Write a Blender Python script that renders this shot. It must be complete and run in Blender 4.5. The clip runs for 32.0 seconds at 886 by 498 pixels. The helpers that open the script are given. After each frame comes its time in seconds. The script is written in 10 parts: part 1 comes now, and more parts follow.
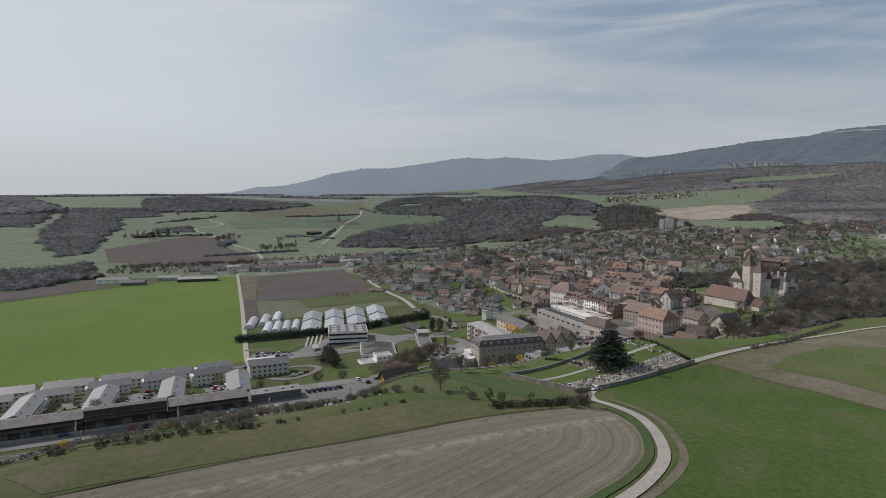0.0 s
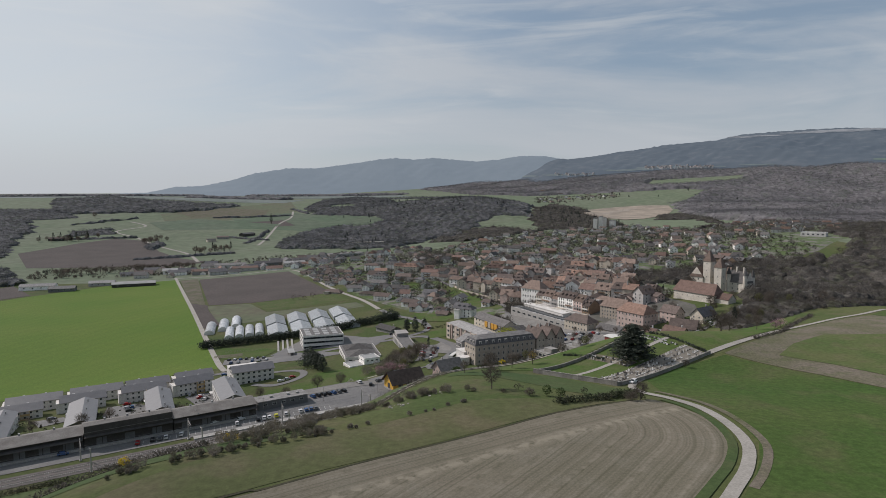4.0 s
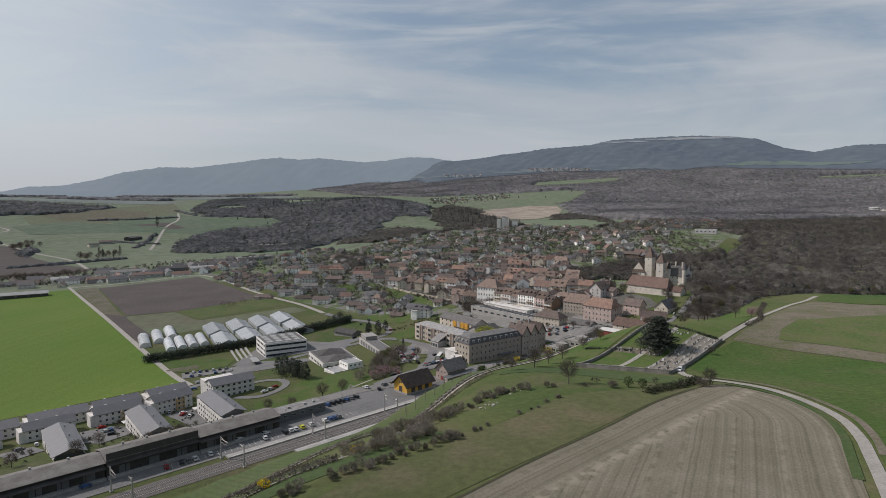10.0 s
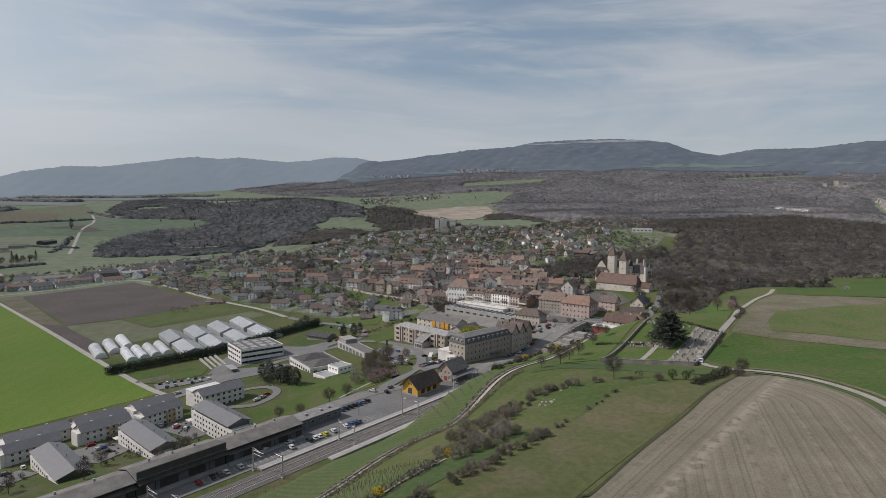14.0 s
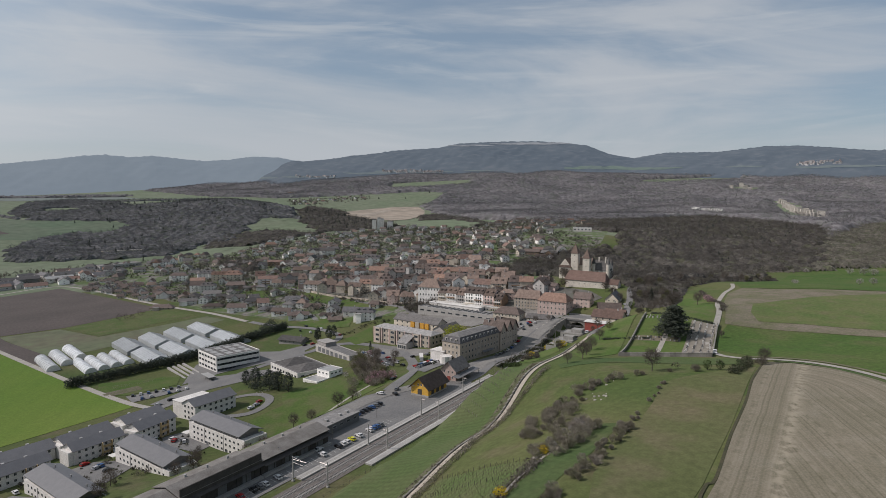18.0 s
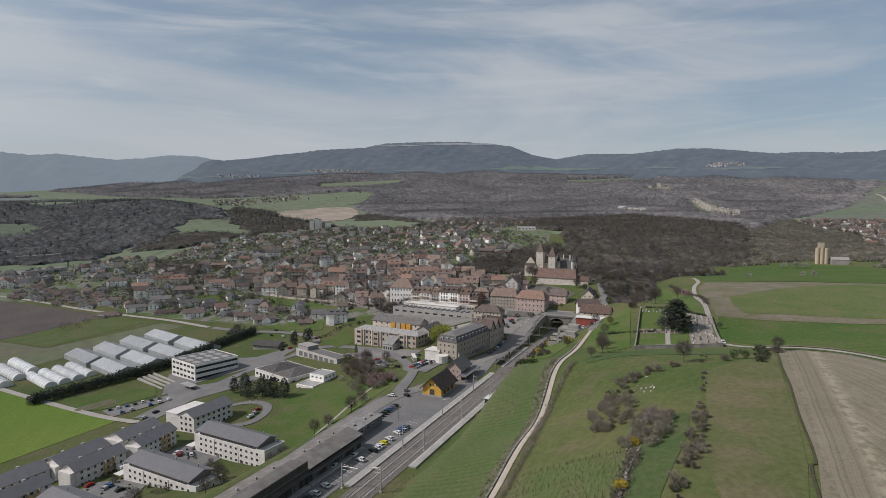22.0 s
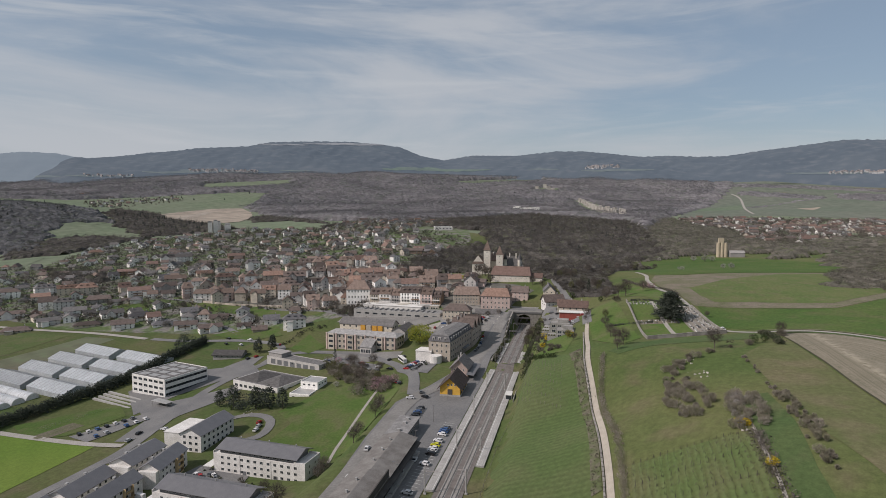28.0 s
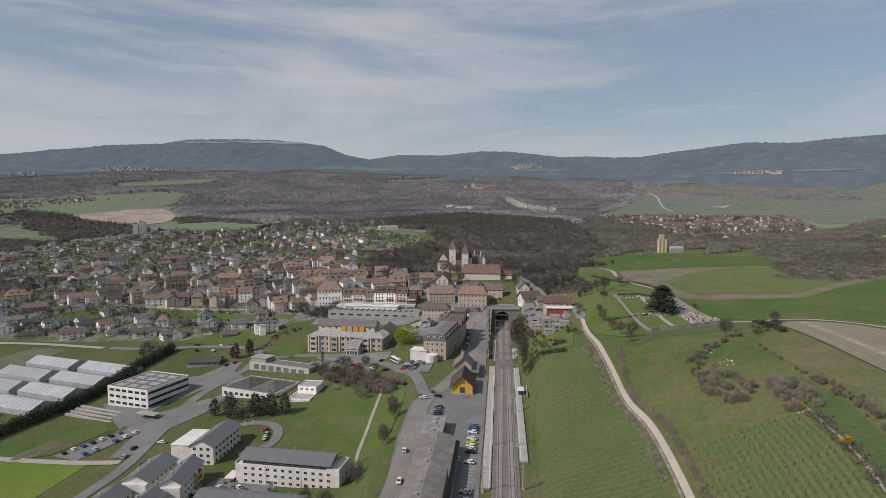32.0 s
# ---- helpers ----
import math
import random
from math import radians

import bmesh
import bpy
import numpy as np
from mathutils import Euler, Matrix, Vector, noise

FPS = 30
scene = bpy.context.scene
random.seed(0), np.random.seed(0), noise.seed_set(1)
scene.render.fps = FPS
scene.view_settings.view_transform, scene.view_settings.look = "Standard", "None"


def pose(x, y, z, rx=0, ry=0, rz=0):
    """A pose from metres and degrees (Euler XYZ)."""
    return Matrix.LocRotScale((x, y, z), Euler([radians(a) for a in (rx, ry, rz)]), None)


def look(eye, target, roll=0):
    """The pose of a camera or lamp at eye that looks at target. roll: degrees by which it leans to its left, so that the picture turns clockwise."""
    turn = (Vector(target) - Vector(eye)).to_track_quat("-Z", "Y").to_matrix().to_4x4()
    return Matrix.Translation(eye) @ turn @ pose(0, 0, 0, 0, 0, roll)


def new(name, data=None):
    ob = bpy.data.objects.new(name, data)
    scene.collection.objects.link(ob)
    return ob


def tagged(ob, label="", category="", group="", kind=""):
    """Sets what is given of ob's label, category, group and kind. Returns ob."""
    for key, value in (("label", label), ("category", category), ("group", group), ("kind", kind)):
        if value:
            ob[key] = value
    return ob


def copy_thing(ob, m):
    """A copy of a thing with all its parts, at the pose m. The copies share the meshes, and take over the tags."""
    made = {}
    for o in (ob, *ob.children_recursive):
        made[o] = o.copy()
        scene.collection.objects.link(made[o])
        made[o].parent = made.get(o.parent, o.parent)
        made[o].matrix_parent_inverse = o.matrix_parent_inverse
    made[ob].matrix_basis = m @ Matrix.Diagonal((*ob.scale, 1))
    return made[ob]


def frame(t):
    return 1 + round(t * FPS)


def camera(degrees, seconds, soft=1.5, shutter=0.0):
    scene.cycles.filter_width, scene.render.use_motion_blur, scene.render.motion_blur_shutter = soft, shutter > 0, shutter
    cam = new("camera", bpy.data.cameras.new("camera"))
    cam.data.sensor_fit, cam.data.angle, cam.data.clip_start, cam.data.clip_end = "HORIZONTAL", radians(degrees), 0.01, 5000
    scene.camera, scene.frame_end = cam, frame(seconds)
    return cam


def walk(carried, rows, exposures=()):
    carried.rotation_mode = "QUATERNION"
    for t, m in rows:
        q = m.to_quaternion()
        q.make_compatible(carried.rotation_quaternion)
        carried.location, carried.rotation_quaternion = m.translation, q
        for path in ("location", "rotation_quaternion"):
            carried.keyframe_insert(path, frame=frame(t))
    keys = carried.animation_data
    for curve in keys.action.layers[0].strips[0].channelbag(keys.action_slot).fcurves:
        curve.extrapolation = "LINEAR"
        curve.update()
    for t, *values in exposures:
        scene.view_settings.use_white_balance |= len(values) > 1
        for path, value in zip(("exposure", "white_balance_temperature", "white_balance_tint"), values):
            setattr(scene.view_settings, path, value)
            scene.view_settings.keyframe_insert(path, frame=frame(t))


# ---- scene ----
cam = camera(71.3, 32.0, soft=0.5)
METRES, EYE, TILT, LEAN, TURN = 385.0, 125.0, -5.1, 0.0, 0.0
ROWS = [
    (0.0, 0.0, 0.0, 0.0, 0.0, 0.0, -0.0),
    (0.5, -0.0148, 0.0006, -0.0003, -0.87, 0.02, 0.07),
    (1.0, -0.0307, 0.0019, -0.0005, -1.8, 0.03, 0.14),
    (1.5, -0.0455, 0.0028, -0.0008, -2.68, 0.04, 0.2),
    (2.0, -0.0615, 0.0042, -0.0011, -3.62, 0.05, 0.28),
    (2.5, -0.0763, 0.0058, -0.0014, -4.51, 0.05, 0.35),
    (3.0, -0.0921, 0.0077, -0.0016, -5.45, 0.05, 0.43),
    (3.5, -0.1065, 0.0095, -0.0016, -6.31, 0.04, 0.5),
    (5.5, -0.1693, 0.0202, -0.0015, -10.07, 0.0, 0.8),
    (6.0, -0.185, 0.0234, -0.0014, -11.0, -0.0, 0.86),
    (6.5, -0.1995, 0.0266, -0.0013, -11.87, -0.01, 0.93),
    (7.0, -0.2155, 0.03, -0.0011, -12.83, -0.03, 1.02),
    (7.5, -0.2304, 0.0337, -0.001, -13.73, -0.02, 1.07),
    (8.0, -0.2459, 0.0381, -0.0006, -14.67, -0.04, 1.19),
    (8.5, -0.2604, 0.0423, -0.0006, -15.55, -0.03, 1.25),
    (9.0, -0.2759, 0.0469, -0.0004, -16.51, -0.05, 1.33),
    (9.5, -0.2903, 0.0513, -0.0003, -17.41, -0.06, 1.39),
    (10.0, -0.3056, 0.0566, 0.0, -18.36, -0.07, 1.49),
    (10.5, -0.3199, 0.0619, 0.0006, -19.26, -0.09, 1.56),
    (11.0, -0.3353, 0.0675, 0.0008, -20.22, -0.12, 1.64),
    (11.5, -0.3494, 0.0728, 0.0011, -21.1, -0.13, 1.71),
    (12.0, -0.3643, 0.0791, 0.0015, -22.06, -0.15, 1.79),
    (12.5, -0.3782, 0.0851, 0.0019, -22.94, -0.17, 1.85),
    (13.0, -0.393, 0.092, 0.0021, -23.89, -0.18, 1.92),
    (13.5, -0.4066, 0.0985, 0.0025, -24.78, -0.2, 2.01),
    (14.0, -0.4211, 0.1057, 0.0029, -25.74, -0.23, 2.1),
    (14.5, -0.4345, 0.1128, 0.0032, -26.62, -0.25, 2.15),
    (16.5, -0.4881, 0.1455, 0.0047, -30.32, -0.38, 2.4),
    (17.0, -0.5019, 0.154, 0.0051, -31.3, -0.41, 2.48),
    (17.5, -0.5145, 0.1622, 0.0057, -32.2, -0.45, 2.55),
    (18.0, -0.5282, 0.1712, 0.006, -33.17, -0.47, 2.63),
    (18.5, -0.5406, 0.1799, 0.0064, -34.06, -0.5, 2.7),
    (19.0, -0.5538, 0.1893, 0.0069, -35.03, -0.55, 2.77),
    (19.5, -0.5656, 0.1982, 0.0075, -35.9, -0.58, 2.84),
    (20.0, -0.5781, 0.2082, 0.0082, -36.83, -0.63, 2.95),
    (20.5, -0.5901, 0.2176, 0.0087, -37.67, -0.66, 3.01),
    (21.0, -0.6026, 0.2279, 0.0094, -38.61, -0.71, 3.1),
    (21.5, -0.6139, 0.2375, 0.01, -39.5, -0.76, 3.17),
    (22.0, -0.626, 0.2481, 0.0107, -40.44, -0.82, 3.26),
    (22.5, -0.6372, 0.2581, 0.0113, -41.32, -0.86, 3.34),
    (23.0, -0.6493, 0.2693, 0.0122, -42.31, -0.92, 3.41),
    (23.5, -0.6603, 0.2797, 0.013, -43.22, -0.97, 3.47),
    (24.0, -0.6715, 0.2911, 0.0138, -44.16, -1.0, 3.54),
    (24.5, -0.6818, 0.3019, 0.0146, -45.03, -1.05, 3.61),
    (25.0, -0.6929, 0.3139, 0.0155, -45.99, -1.1, 3.68),
    (25.5, -0.7029, 0.3248, 0.0164, -46.87, -1.15, 3.75),
    (27.5, -0.7438, 0.3722, 0.0197, -50.57, -1.39, 4.0),
    (28.0, -0.7536, 0.3848, 0.0206, -51.52, -1.47, 4.06),
    (28.5, -0.7625, 0.3967, 0.0215, -52.4, -1.54, 4.12),
    (29.0, -0.7719, 0.4099, 0.0224, -53.37, -1.61, 4.18),
    (29.5, -0.7805, 0.4222, 0.0232, -54.27, -1.68, 4.24),
    (30.0, -0.7896, 0.4357, 0.0242, -55.22, -1.76, 4.32),
    (30.5, -0.7977, 0.4481, 0.0251, -56.09, -1.83, 4.39),
    (31.0, -0.8064, 0.4618, 0.0261, -57.05, -1.91, 4.45),
    (31.5, -0.8143, 0.4745, 0.0271, -57.94, -1.98, 4.51),
    (32.0, -0.8225, 0.4884, 0.0282, -58.9, -2.07, 4.57),
]
walk(cam, [(t, pose(0, 0, EYE, TILT, LEAN, TURN) @ pose(METRES * x, METRES * y, METRES * z, 90 + pitch, roll, yaw)) for t, x, y, z, yaw, pitch, roll in ROWS],
     [(0.0, 0.02, 6330.0, 12.0), (20.0, 0.02, 6340.0, 12.0), (32.0, 0.04, 6420.0, 14.0)])

# ---------------------------------------------------------------- light
SUN_AZ, SUN_EL = -60.0, 42.0          # degrees clockwise from +y, and above the horizon
world = bpy.data.worlds.new("sky")
scene.world = world
world.use_nodes = True
wn, wl = world.node_tree.nodes, world.node_tree.links
wn.clear()
w_out = wn.new("ShaderNodeOutputWorld")
w_bg = wn.new("ShaderNodeBackground")
w_sky = wn.new("ShaderNodeTexSky")
w_sky.sky_type, w_sky.sun_disc = "NISHITA", False
w_sky.sun_elevation, w_sky.sun_rotation = radians(SUN_EL), radians(SUN_AZ)
w_sky.air_density, w_sky.dust_density, w_sky.ozone_density = 1.0, 0.8, 1.6
w_co = wn.new("ShaderNodeTexCoord")


def w_blend(fac, first, second):
    n = wn.new("ShaderNodeMixRGB")
    for socket, value in ((n.inputs["Fac"], fac), (n.inputs["Color1"], first), (n.inputs["Color2"], second)):
        if isinstance(value, (float, tuple)):
            socket.default_value = value
        else:
            wl.new(value, socket)
    return n.outputs["Color"]


def w_range(value, lo, hi, to_lo, to_hi):
    n = wn.new("ShaderNodeMapRange")
    n.interpolation_type = "SMOOTHSTEP"
    for key, v in (("From Min", lo), ("From Max", hi), ("To Min", to_lo), ("To Max", to_hi)):
        n.inputs[key].default_value = v
    wl.new(value, n.inputs["Value"])
    return n.outputs["Result"]


def w_streaks(turn, scale, size, detail, distortion):
    m = wn.new("ShaderNodeMapping")
    m.inputs["Rotation"].default_value, m.inputs["Scale"].default_value = turn, scale
    n = wn.new("ShaderNodeTexNoise")
    for key, v in (("Scale", size), ("Detail", detail), ("Roughness", 0.56), ("Distortion", distortion)):
        n.inputs[key].default_value = v
    wl.new(w_co.outputs["Generated"], m.inputs["Vector"])
    wl.new(m.outputs["Vector"], n.inputs["Vector"])
    return n.outputs["Fac"]


# thin veils of cirrus over a pale blue sky, whiter towards the sun and the horizon
w_dot = wn.new("ShaderNodeVectorMath")
w_dot.operation = "DOT_PRODUCT"
w_dot.inputs[1].default_value = (math.sin(radians(SUN_AZ)), math.cos(radians(SUN_AZ)), 0.35)
wl.new(w_co.outputs["Generated"], w_dot.inputs[0])
w_up = wn.new("ShaderNodeSeparateXYZ")
wl.new(w_co.outputs["Generated"], w_up.inputs["Vector"])
veil = w_blend(0.55, w_sky.outputs["Color"], (2.72, 3.32, 3.74, 1.0))
veil = w_blend(w_range(w_streaks((0.10, 0.06, radians(20)), (1.0, 1.5, 5.2), 1.2, 7.0, 0.65), 0.44, 0.68, 0.0, 0.80), veil, (4.95, 5.2, 5.4, 1.0))
veil = w_blend(w_range(w_streaks((0.05, -0.08, radians(-30)), (1.4, 1.0, 11.0), 2.5, 9.0, 0.9), 0.48, 0.76, 0.0, 0.50), veil, (5.4, 5.65, 5.75, 1.0))
veil = w_blend(w_range(w_dot.outputs["Value"], 0.25, 1.05, 0.0, 0.8), veil, (6.8, 7.12, 7.2, 1.0))
veil = w_blend(w_range(w_up.outputs["Z"], 0.0, 0.13, 0.75, 0.0), veil, (4.95, 5.2, 5.45, 1.0))
wl.new(veil, w_bg.inputs["Color"])
w_bg.inputs["Strength"].default_value = 0.095
wl.new(w_bg.outputs["Background"], w_out.inputs["Surface"])
sun = new("sun", bpy.data.lights.new("sun", "SUN"))
sun.data.energy, sun.data.angle, sun.data.color = 3.5, radians(0.8), (1.0, 0.91, 0.845)
sx, sy = math.sin(radians(SUN_AZ)) * math.cos(radians(SUN_EL)), math.cos(radians(SUN_AZ)) * math.cos(radians(SUN_EL))
sun.matrix_world = look((sx * 900, sy * 900, math.sin(radians(SUN_EL)) * 900), (0, 0, 0))


# ---------------------------------------------------------------- materials
def mat(name, c1, c2=None, scale=0.3, rough=0.9, bump=0.0, metal=0.0, fine=8.0, vary=0.0, c3=None, glow=None, island=0.0, stretch=None, contrast=(0.35, 0.65), amp=0.16, spec=0.25, thin=0.0, cells=None):
    """Two scales of noise between two or three colours, with optional relief and variation per object or per island."""
    m = bpy.data.materials.new(name)
    m.use_nodes = True
    n, l = m.node_tree.nodes, m.node_tree.links
    b = n["Principled BSDF"]
    b.inputs["Roughness"].default_value, b.inputs["Metallic"].default_value = rough, metal
    b.inputs["Specular IOR Level"].default_value = spec
    b.inputs["Diffuse Roughness"].default_value = 0.45 if rough > 0.93 else 0.1
    c2 = c2 or tuple(v * 0.8 for v in c1)
    pos = n.new("ShaderNodeTexCoord" if stretch == "object" else "ShaderNodeNewGeometry")
    vec = pos.outputs["Object" if stretch == "object" else "Position"]
    big = n.new("ShaderNodeTexNoise")
    big.inputs["Scale"].default_value, big.inputs["Detail"].default_value = scale, 4.0
    l.new(vec, big.inputs["Vector"])
    small = n.new("ShaderNodeTexNoise")
    small.inputs["Scale"].default_value, small.inputs["Detail"].default_value = scale * fine, 5.0
    l.new(vec, small.inputs["Vector"])
    mr = n.new("ShaderNodeMapRange")
    mr.inputs["From Min"].default_value, mr.inputs["From Max"].default_value = contrast
    l.new(big.outputs["Fac"], mr.inputs["Value"])
    mx = n.new("ShaderNodeMixRGB")
    mx.inputs["Color1"].default_value, mx.inputs["Color2"].default_value = (*c1, 1), (*c2, 1)
    l.new(mr.outputs["Result"], mx.inputs["Fac"])
    out = mx.outputs["Color"]
    mr2 = n.new("ShaderNodeMapRange")
    mr2.inputs["From Min"].default_value, mr2.inputs["From Max"].default_value = 0.3, 0.7
    mr2.inputs["To Min"].default_value, mr2.inputs["To Max"].default_value = 1 - amp * 1.1, 1 + amp
    l.new(small.outputs["Fac"], mr2.inputs["Value"])
    if c3:
        mx3 = n.new("ShaderNodeMixRGB")
        mx3.inputs["Color2"].default_value = (*c3, 1)
        mr3 = n.new("ShaderNodeMapRange")
        mr3.inputs["From Min"].default_value, mr3.inputs["From Max"].default_value = 0.52, 0.72
        mr3.inputs["To Max"].default_value = 0.8
        l.new(small.outputs["Fac"], mr3.inputs["Value"])
        l.new(mr3.outputs["Result"], mx3.inputs["Fac"])
        l.new(out, mx3.inputs["Color1"])
        out = mx3.outputs["Color"]
    hs = n.new("ShaderNodeHueSaturation")
    l.new(out, hs.inputs["Color"])
    val = mr2.outputs["Result"]
    if vary or island:
        src = n.new("ShaderNodeObjectInfo").outputs["Random"] if vary else n.new("ShaderNodeNewGeometry").outputs["Random Per Island"]
        rv = n.new("ShaderNodeMapRange")
        amt = vary or island
        rv.inputs["To Min"].default_value, rv.inputs["To Max"].default_value = 1 - amt, 1 + amt
        l.new(src, rv.inputs["Value"])
        mul = n.new("ShaderNodeMath")
        mul.operation = "MULTIPLY"
        l.new(val, mul.inputs[0])
        l.new(rv.outputs["Result"], mul.inputs[1])
        val = mul.outputs["Value"]
    if cells:
        vor, sep, tone, rg = n.new("ShaderNodeTexVoronoi"), n.new("ShaderNodeSeparateColor"), n.new("ShaderNodeMath"), n.new("ShaderNodeMapRange")
        vor.voronoi_dimensions = "2D"
        vor.inputs["Scale"].default_value = 1 / cells[0]
        l.new(vec, vor.inputs["Vector"])
        l.new(vor.outputs["Color"], sep.inputs["Color"])
        rg.inputs["To Min"].default_value, rg.inputs["To Max"].default_value = 1 - cells[1], 1 + cells[1]
        l.new(sep.outputs["Red"], rg.inputs["Value"])
        tone.operation = "MULTIPLY"
        l.new(val, tone.inputs[0])
        l.new(rg.outputs["Result"], tone.inputs[1])
        val = tone.outputs["Value"]
        few, tint = n.new("ShaderNodeMapRange"), n.new("ShaderNodeMixRGB")
        few.inputs["From Min"].default_value, few.inputs["From Max"].default_value, few.inputs["To Max"].default_value = 0.72, 0.95, 0.7
        l.new(sep.outputs["Green"], few.inputs["Value"])
        l.new(few.outputs["Result"], tint.inputs["Fac"])
        l.new(out, tint.inputs["Color1"])
        tint.inputs["Color2"].default_value = (*cells[2], 1)
        l.new(tint.outputs["Color"], hs.inputs["Color"])
    l.new(val, hs.inputs["Value"])
    l.new(hs.outputs["Color"], b.inputs["Base Color"])
    if bump:
        bp = n.new("ShaderNodeBump")
        bp.inputs["Strength"].default_value, bp.inputs["Distance"].default_value = bump, 0.1
        l.new(small.outputs["Fac"], bp.inputs["Height"])
        l.new(bp.outputs["Normal"], b.inputs["Normal"])
    if thin:
        tr, mx2 = n.new("ShaderNodeBsdfTranslucent"), n.new("ShaderNodeMixShader")
        mx2.inputs["Fac"].default_value = thin
        l.new(hs.outputs["Color"], tr.inputs["Color"])
        l.new(b.outputs["BSDF"], mx2.inputs[1])
        l.new(tr.outputs["BSDF"], mx2.inputs[2])
        l.new(mx2.outputs["Shader"], n["Material Output"].inputs["Surface"])
    # emission, used only to put haze on the far ridges
    if glow:
        b.inputs["Emission Color"].default_value, b.inputs["Emission Strength"].default_value = (*glow, 1), 1.0
    return m


def striped(m, angle, width, amount, darker, rough_noise=0.35):
    """Adds parallel tilling lines to a field material: angle in degrees from x, width of a stripe in metres."""
    n, l = m.node_tree.nodes, m.node_tree.links
    b = n["Principled BSDF"]
    geo = n.new("ShaderNodeNewGeometry")
    mp = n.new("ShaderNodeMapping")
    mp.inputs["Rotation"].default_value = (0, 0, radians(-angle))
    l.new(geo.outputs["Position"], mp.inputs["Vector"])
    wv = n.new("ShaderNodeTexWave")
    wv.bands_direction = "Y"
    wv.inputs["Scale"].default_value = 0.314 / width
    wv.inputs["Distortion"].default_value, wv.inputs["Detail"].default_value, wv.inputs["Detail Scale"].default_value = rough_noise, 3, 0.4
    l.new(mp.outputs["Vector"], wv.inputs["Vector"])
    mx = n.new("ShaderNodeMixRGB")
    mx.blend_type = "MULTIPLY"
    sc = n.new("ShaderNodeMath")
    sc.operation = "MULTIPLY"
    sc.inputs[1].default_value = amount
    l.new(wv.outputs["Fac"], sc.inputs[0])
    l.new(sc.outputs["Value"], mx.inputs["Fac"])
    mx.inputs["Color2"].default_value = (*darker, 1)
    old = b.inputs["Base Color"].links[0].from_socket
    l.new(old, mx.inputs["Color1"])
    l.new(mx.outputs["Color"], b.inputs["Base Color"])
    return m


def field(name, c1, c2, c3, patches=0.02, mottle=0.12, grain=1.1, amp=0.22, bump=0.4):
    """Growing ground: broad patches of two colours, mottles of a third, and tufts at two fine scales."""
    m = bpy.data.materials.new(name)
    m.use_nodes = True
    n, l = m.node_tree.nodes, m.node_tree.links
    b = n["Principled BSDF"]
    b.inputs["Roughness"].default_value, b.inputs["Specular IOR Level"].default_value, b.inputs["Diffuse Roughness"].default_value = 0.96, 0.15, 0.5
    geo = n.new("ShaderNodeNewGeometry")

    def layer(scale, lo, hi, to_lo, to_hi, detail=4.0):
        t, r = n.new("ShaderNodeTexNoise"), n.new("ShaderNodeMapRange")
        t.inputs["Scale"].default_value, t.inputs["Detail"].default_value = scale, detail
        for key, v in (("From Min", lo), ("From Max", hi), ("To Min", to_lo), ("To Max", to_hi)):
            r.inputs[key].default_value = v
        l.new(geo.outputs["Position"], t.inputs["Vector"])
        l.new(t.outputs["Fac"], r.inputs["Value"])
        return r.outputs["Result"], t.outputs["Fac"]

    def blend(fac, a, c):
        x = n.new("ShaderNodeMixRGB")
        l.new(fac, x.inputs["Fac"])
        if isinstance(a, tuple):
            x.inputs["Color1"].default_value = (*a, 1)
        else:
            l.new(a, x.inputs["Color1"])
        x.inputs["Color2"].default_value = (*c, 1)
        return x.outputs["Color"]
    col = blend(layer(patches, 0.38, 0.62, 0, 1)[0], c1, c2)
    col = blend(layer(mottle, 0.5, 0.72, 0, 0.75)[0], col, c3)
    tuft, height = layer(grain, 0.3, 0.7, 1 - amp, 1 + amp, 3.0)
    blade, _ = layer(grain * 3.7, 0.3, 0.7, 1 - amp * 0.7, 1 + amp * 0.7, 2.0)
    k, hs = n.new("ShaderNodeMath"), n.new("ShaderNodeHueSaturation")
    k.operation = "MULTIPLY"
    l.new(tuft, k.inputs[0])
    l.new(blade, k.inputs[1])
    l.new(k.outputs["Value"], hs.inputs["Value"])
    l.new(col, hs.inputs["Color"])
    l.new(hs.outputs["Color"], b.inputs["Base Color"])
    bp = n.new("ShaderNodeBump")
    bp.inputs["Strength"].default_value, bp.inputs["Distance"].default_value = bump, 0.25
    l.new(height, bp.inputs["Height"])
    l.new(bp.outputs["Normal"], b.inputs["Normal"])
    return m


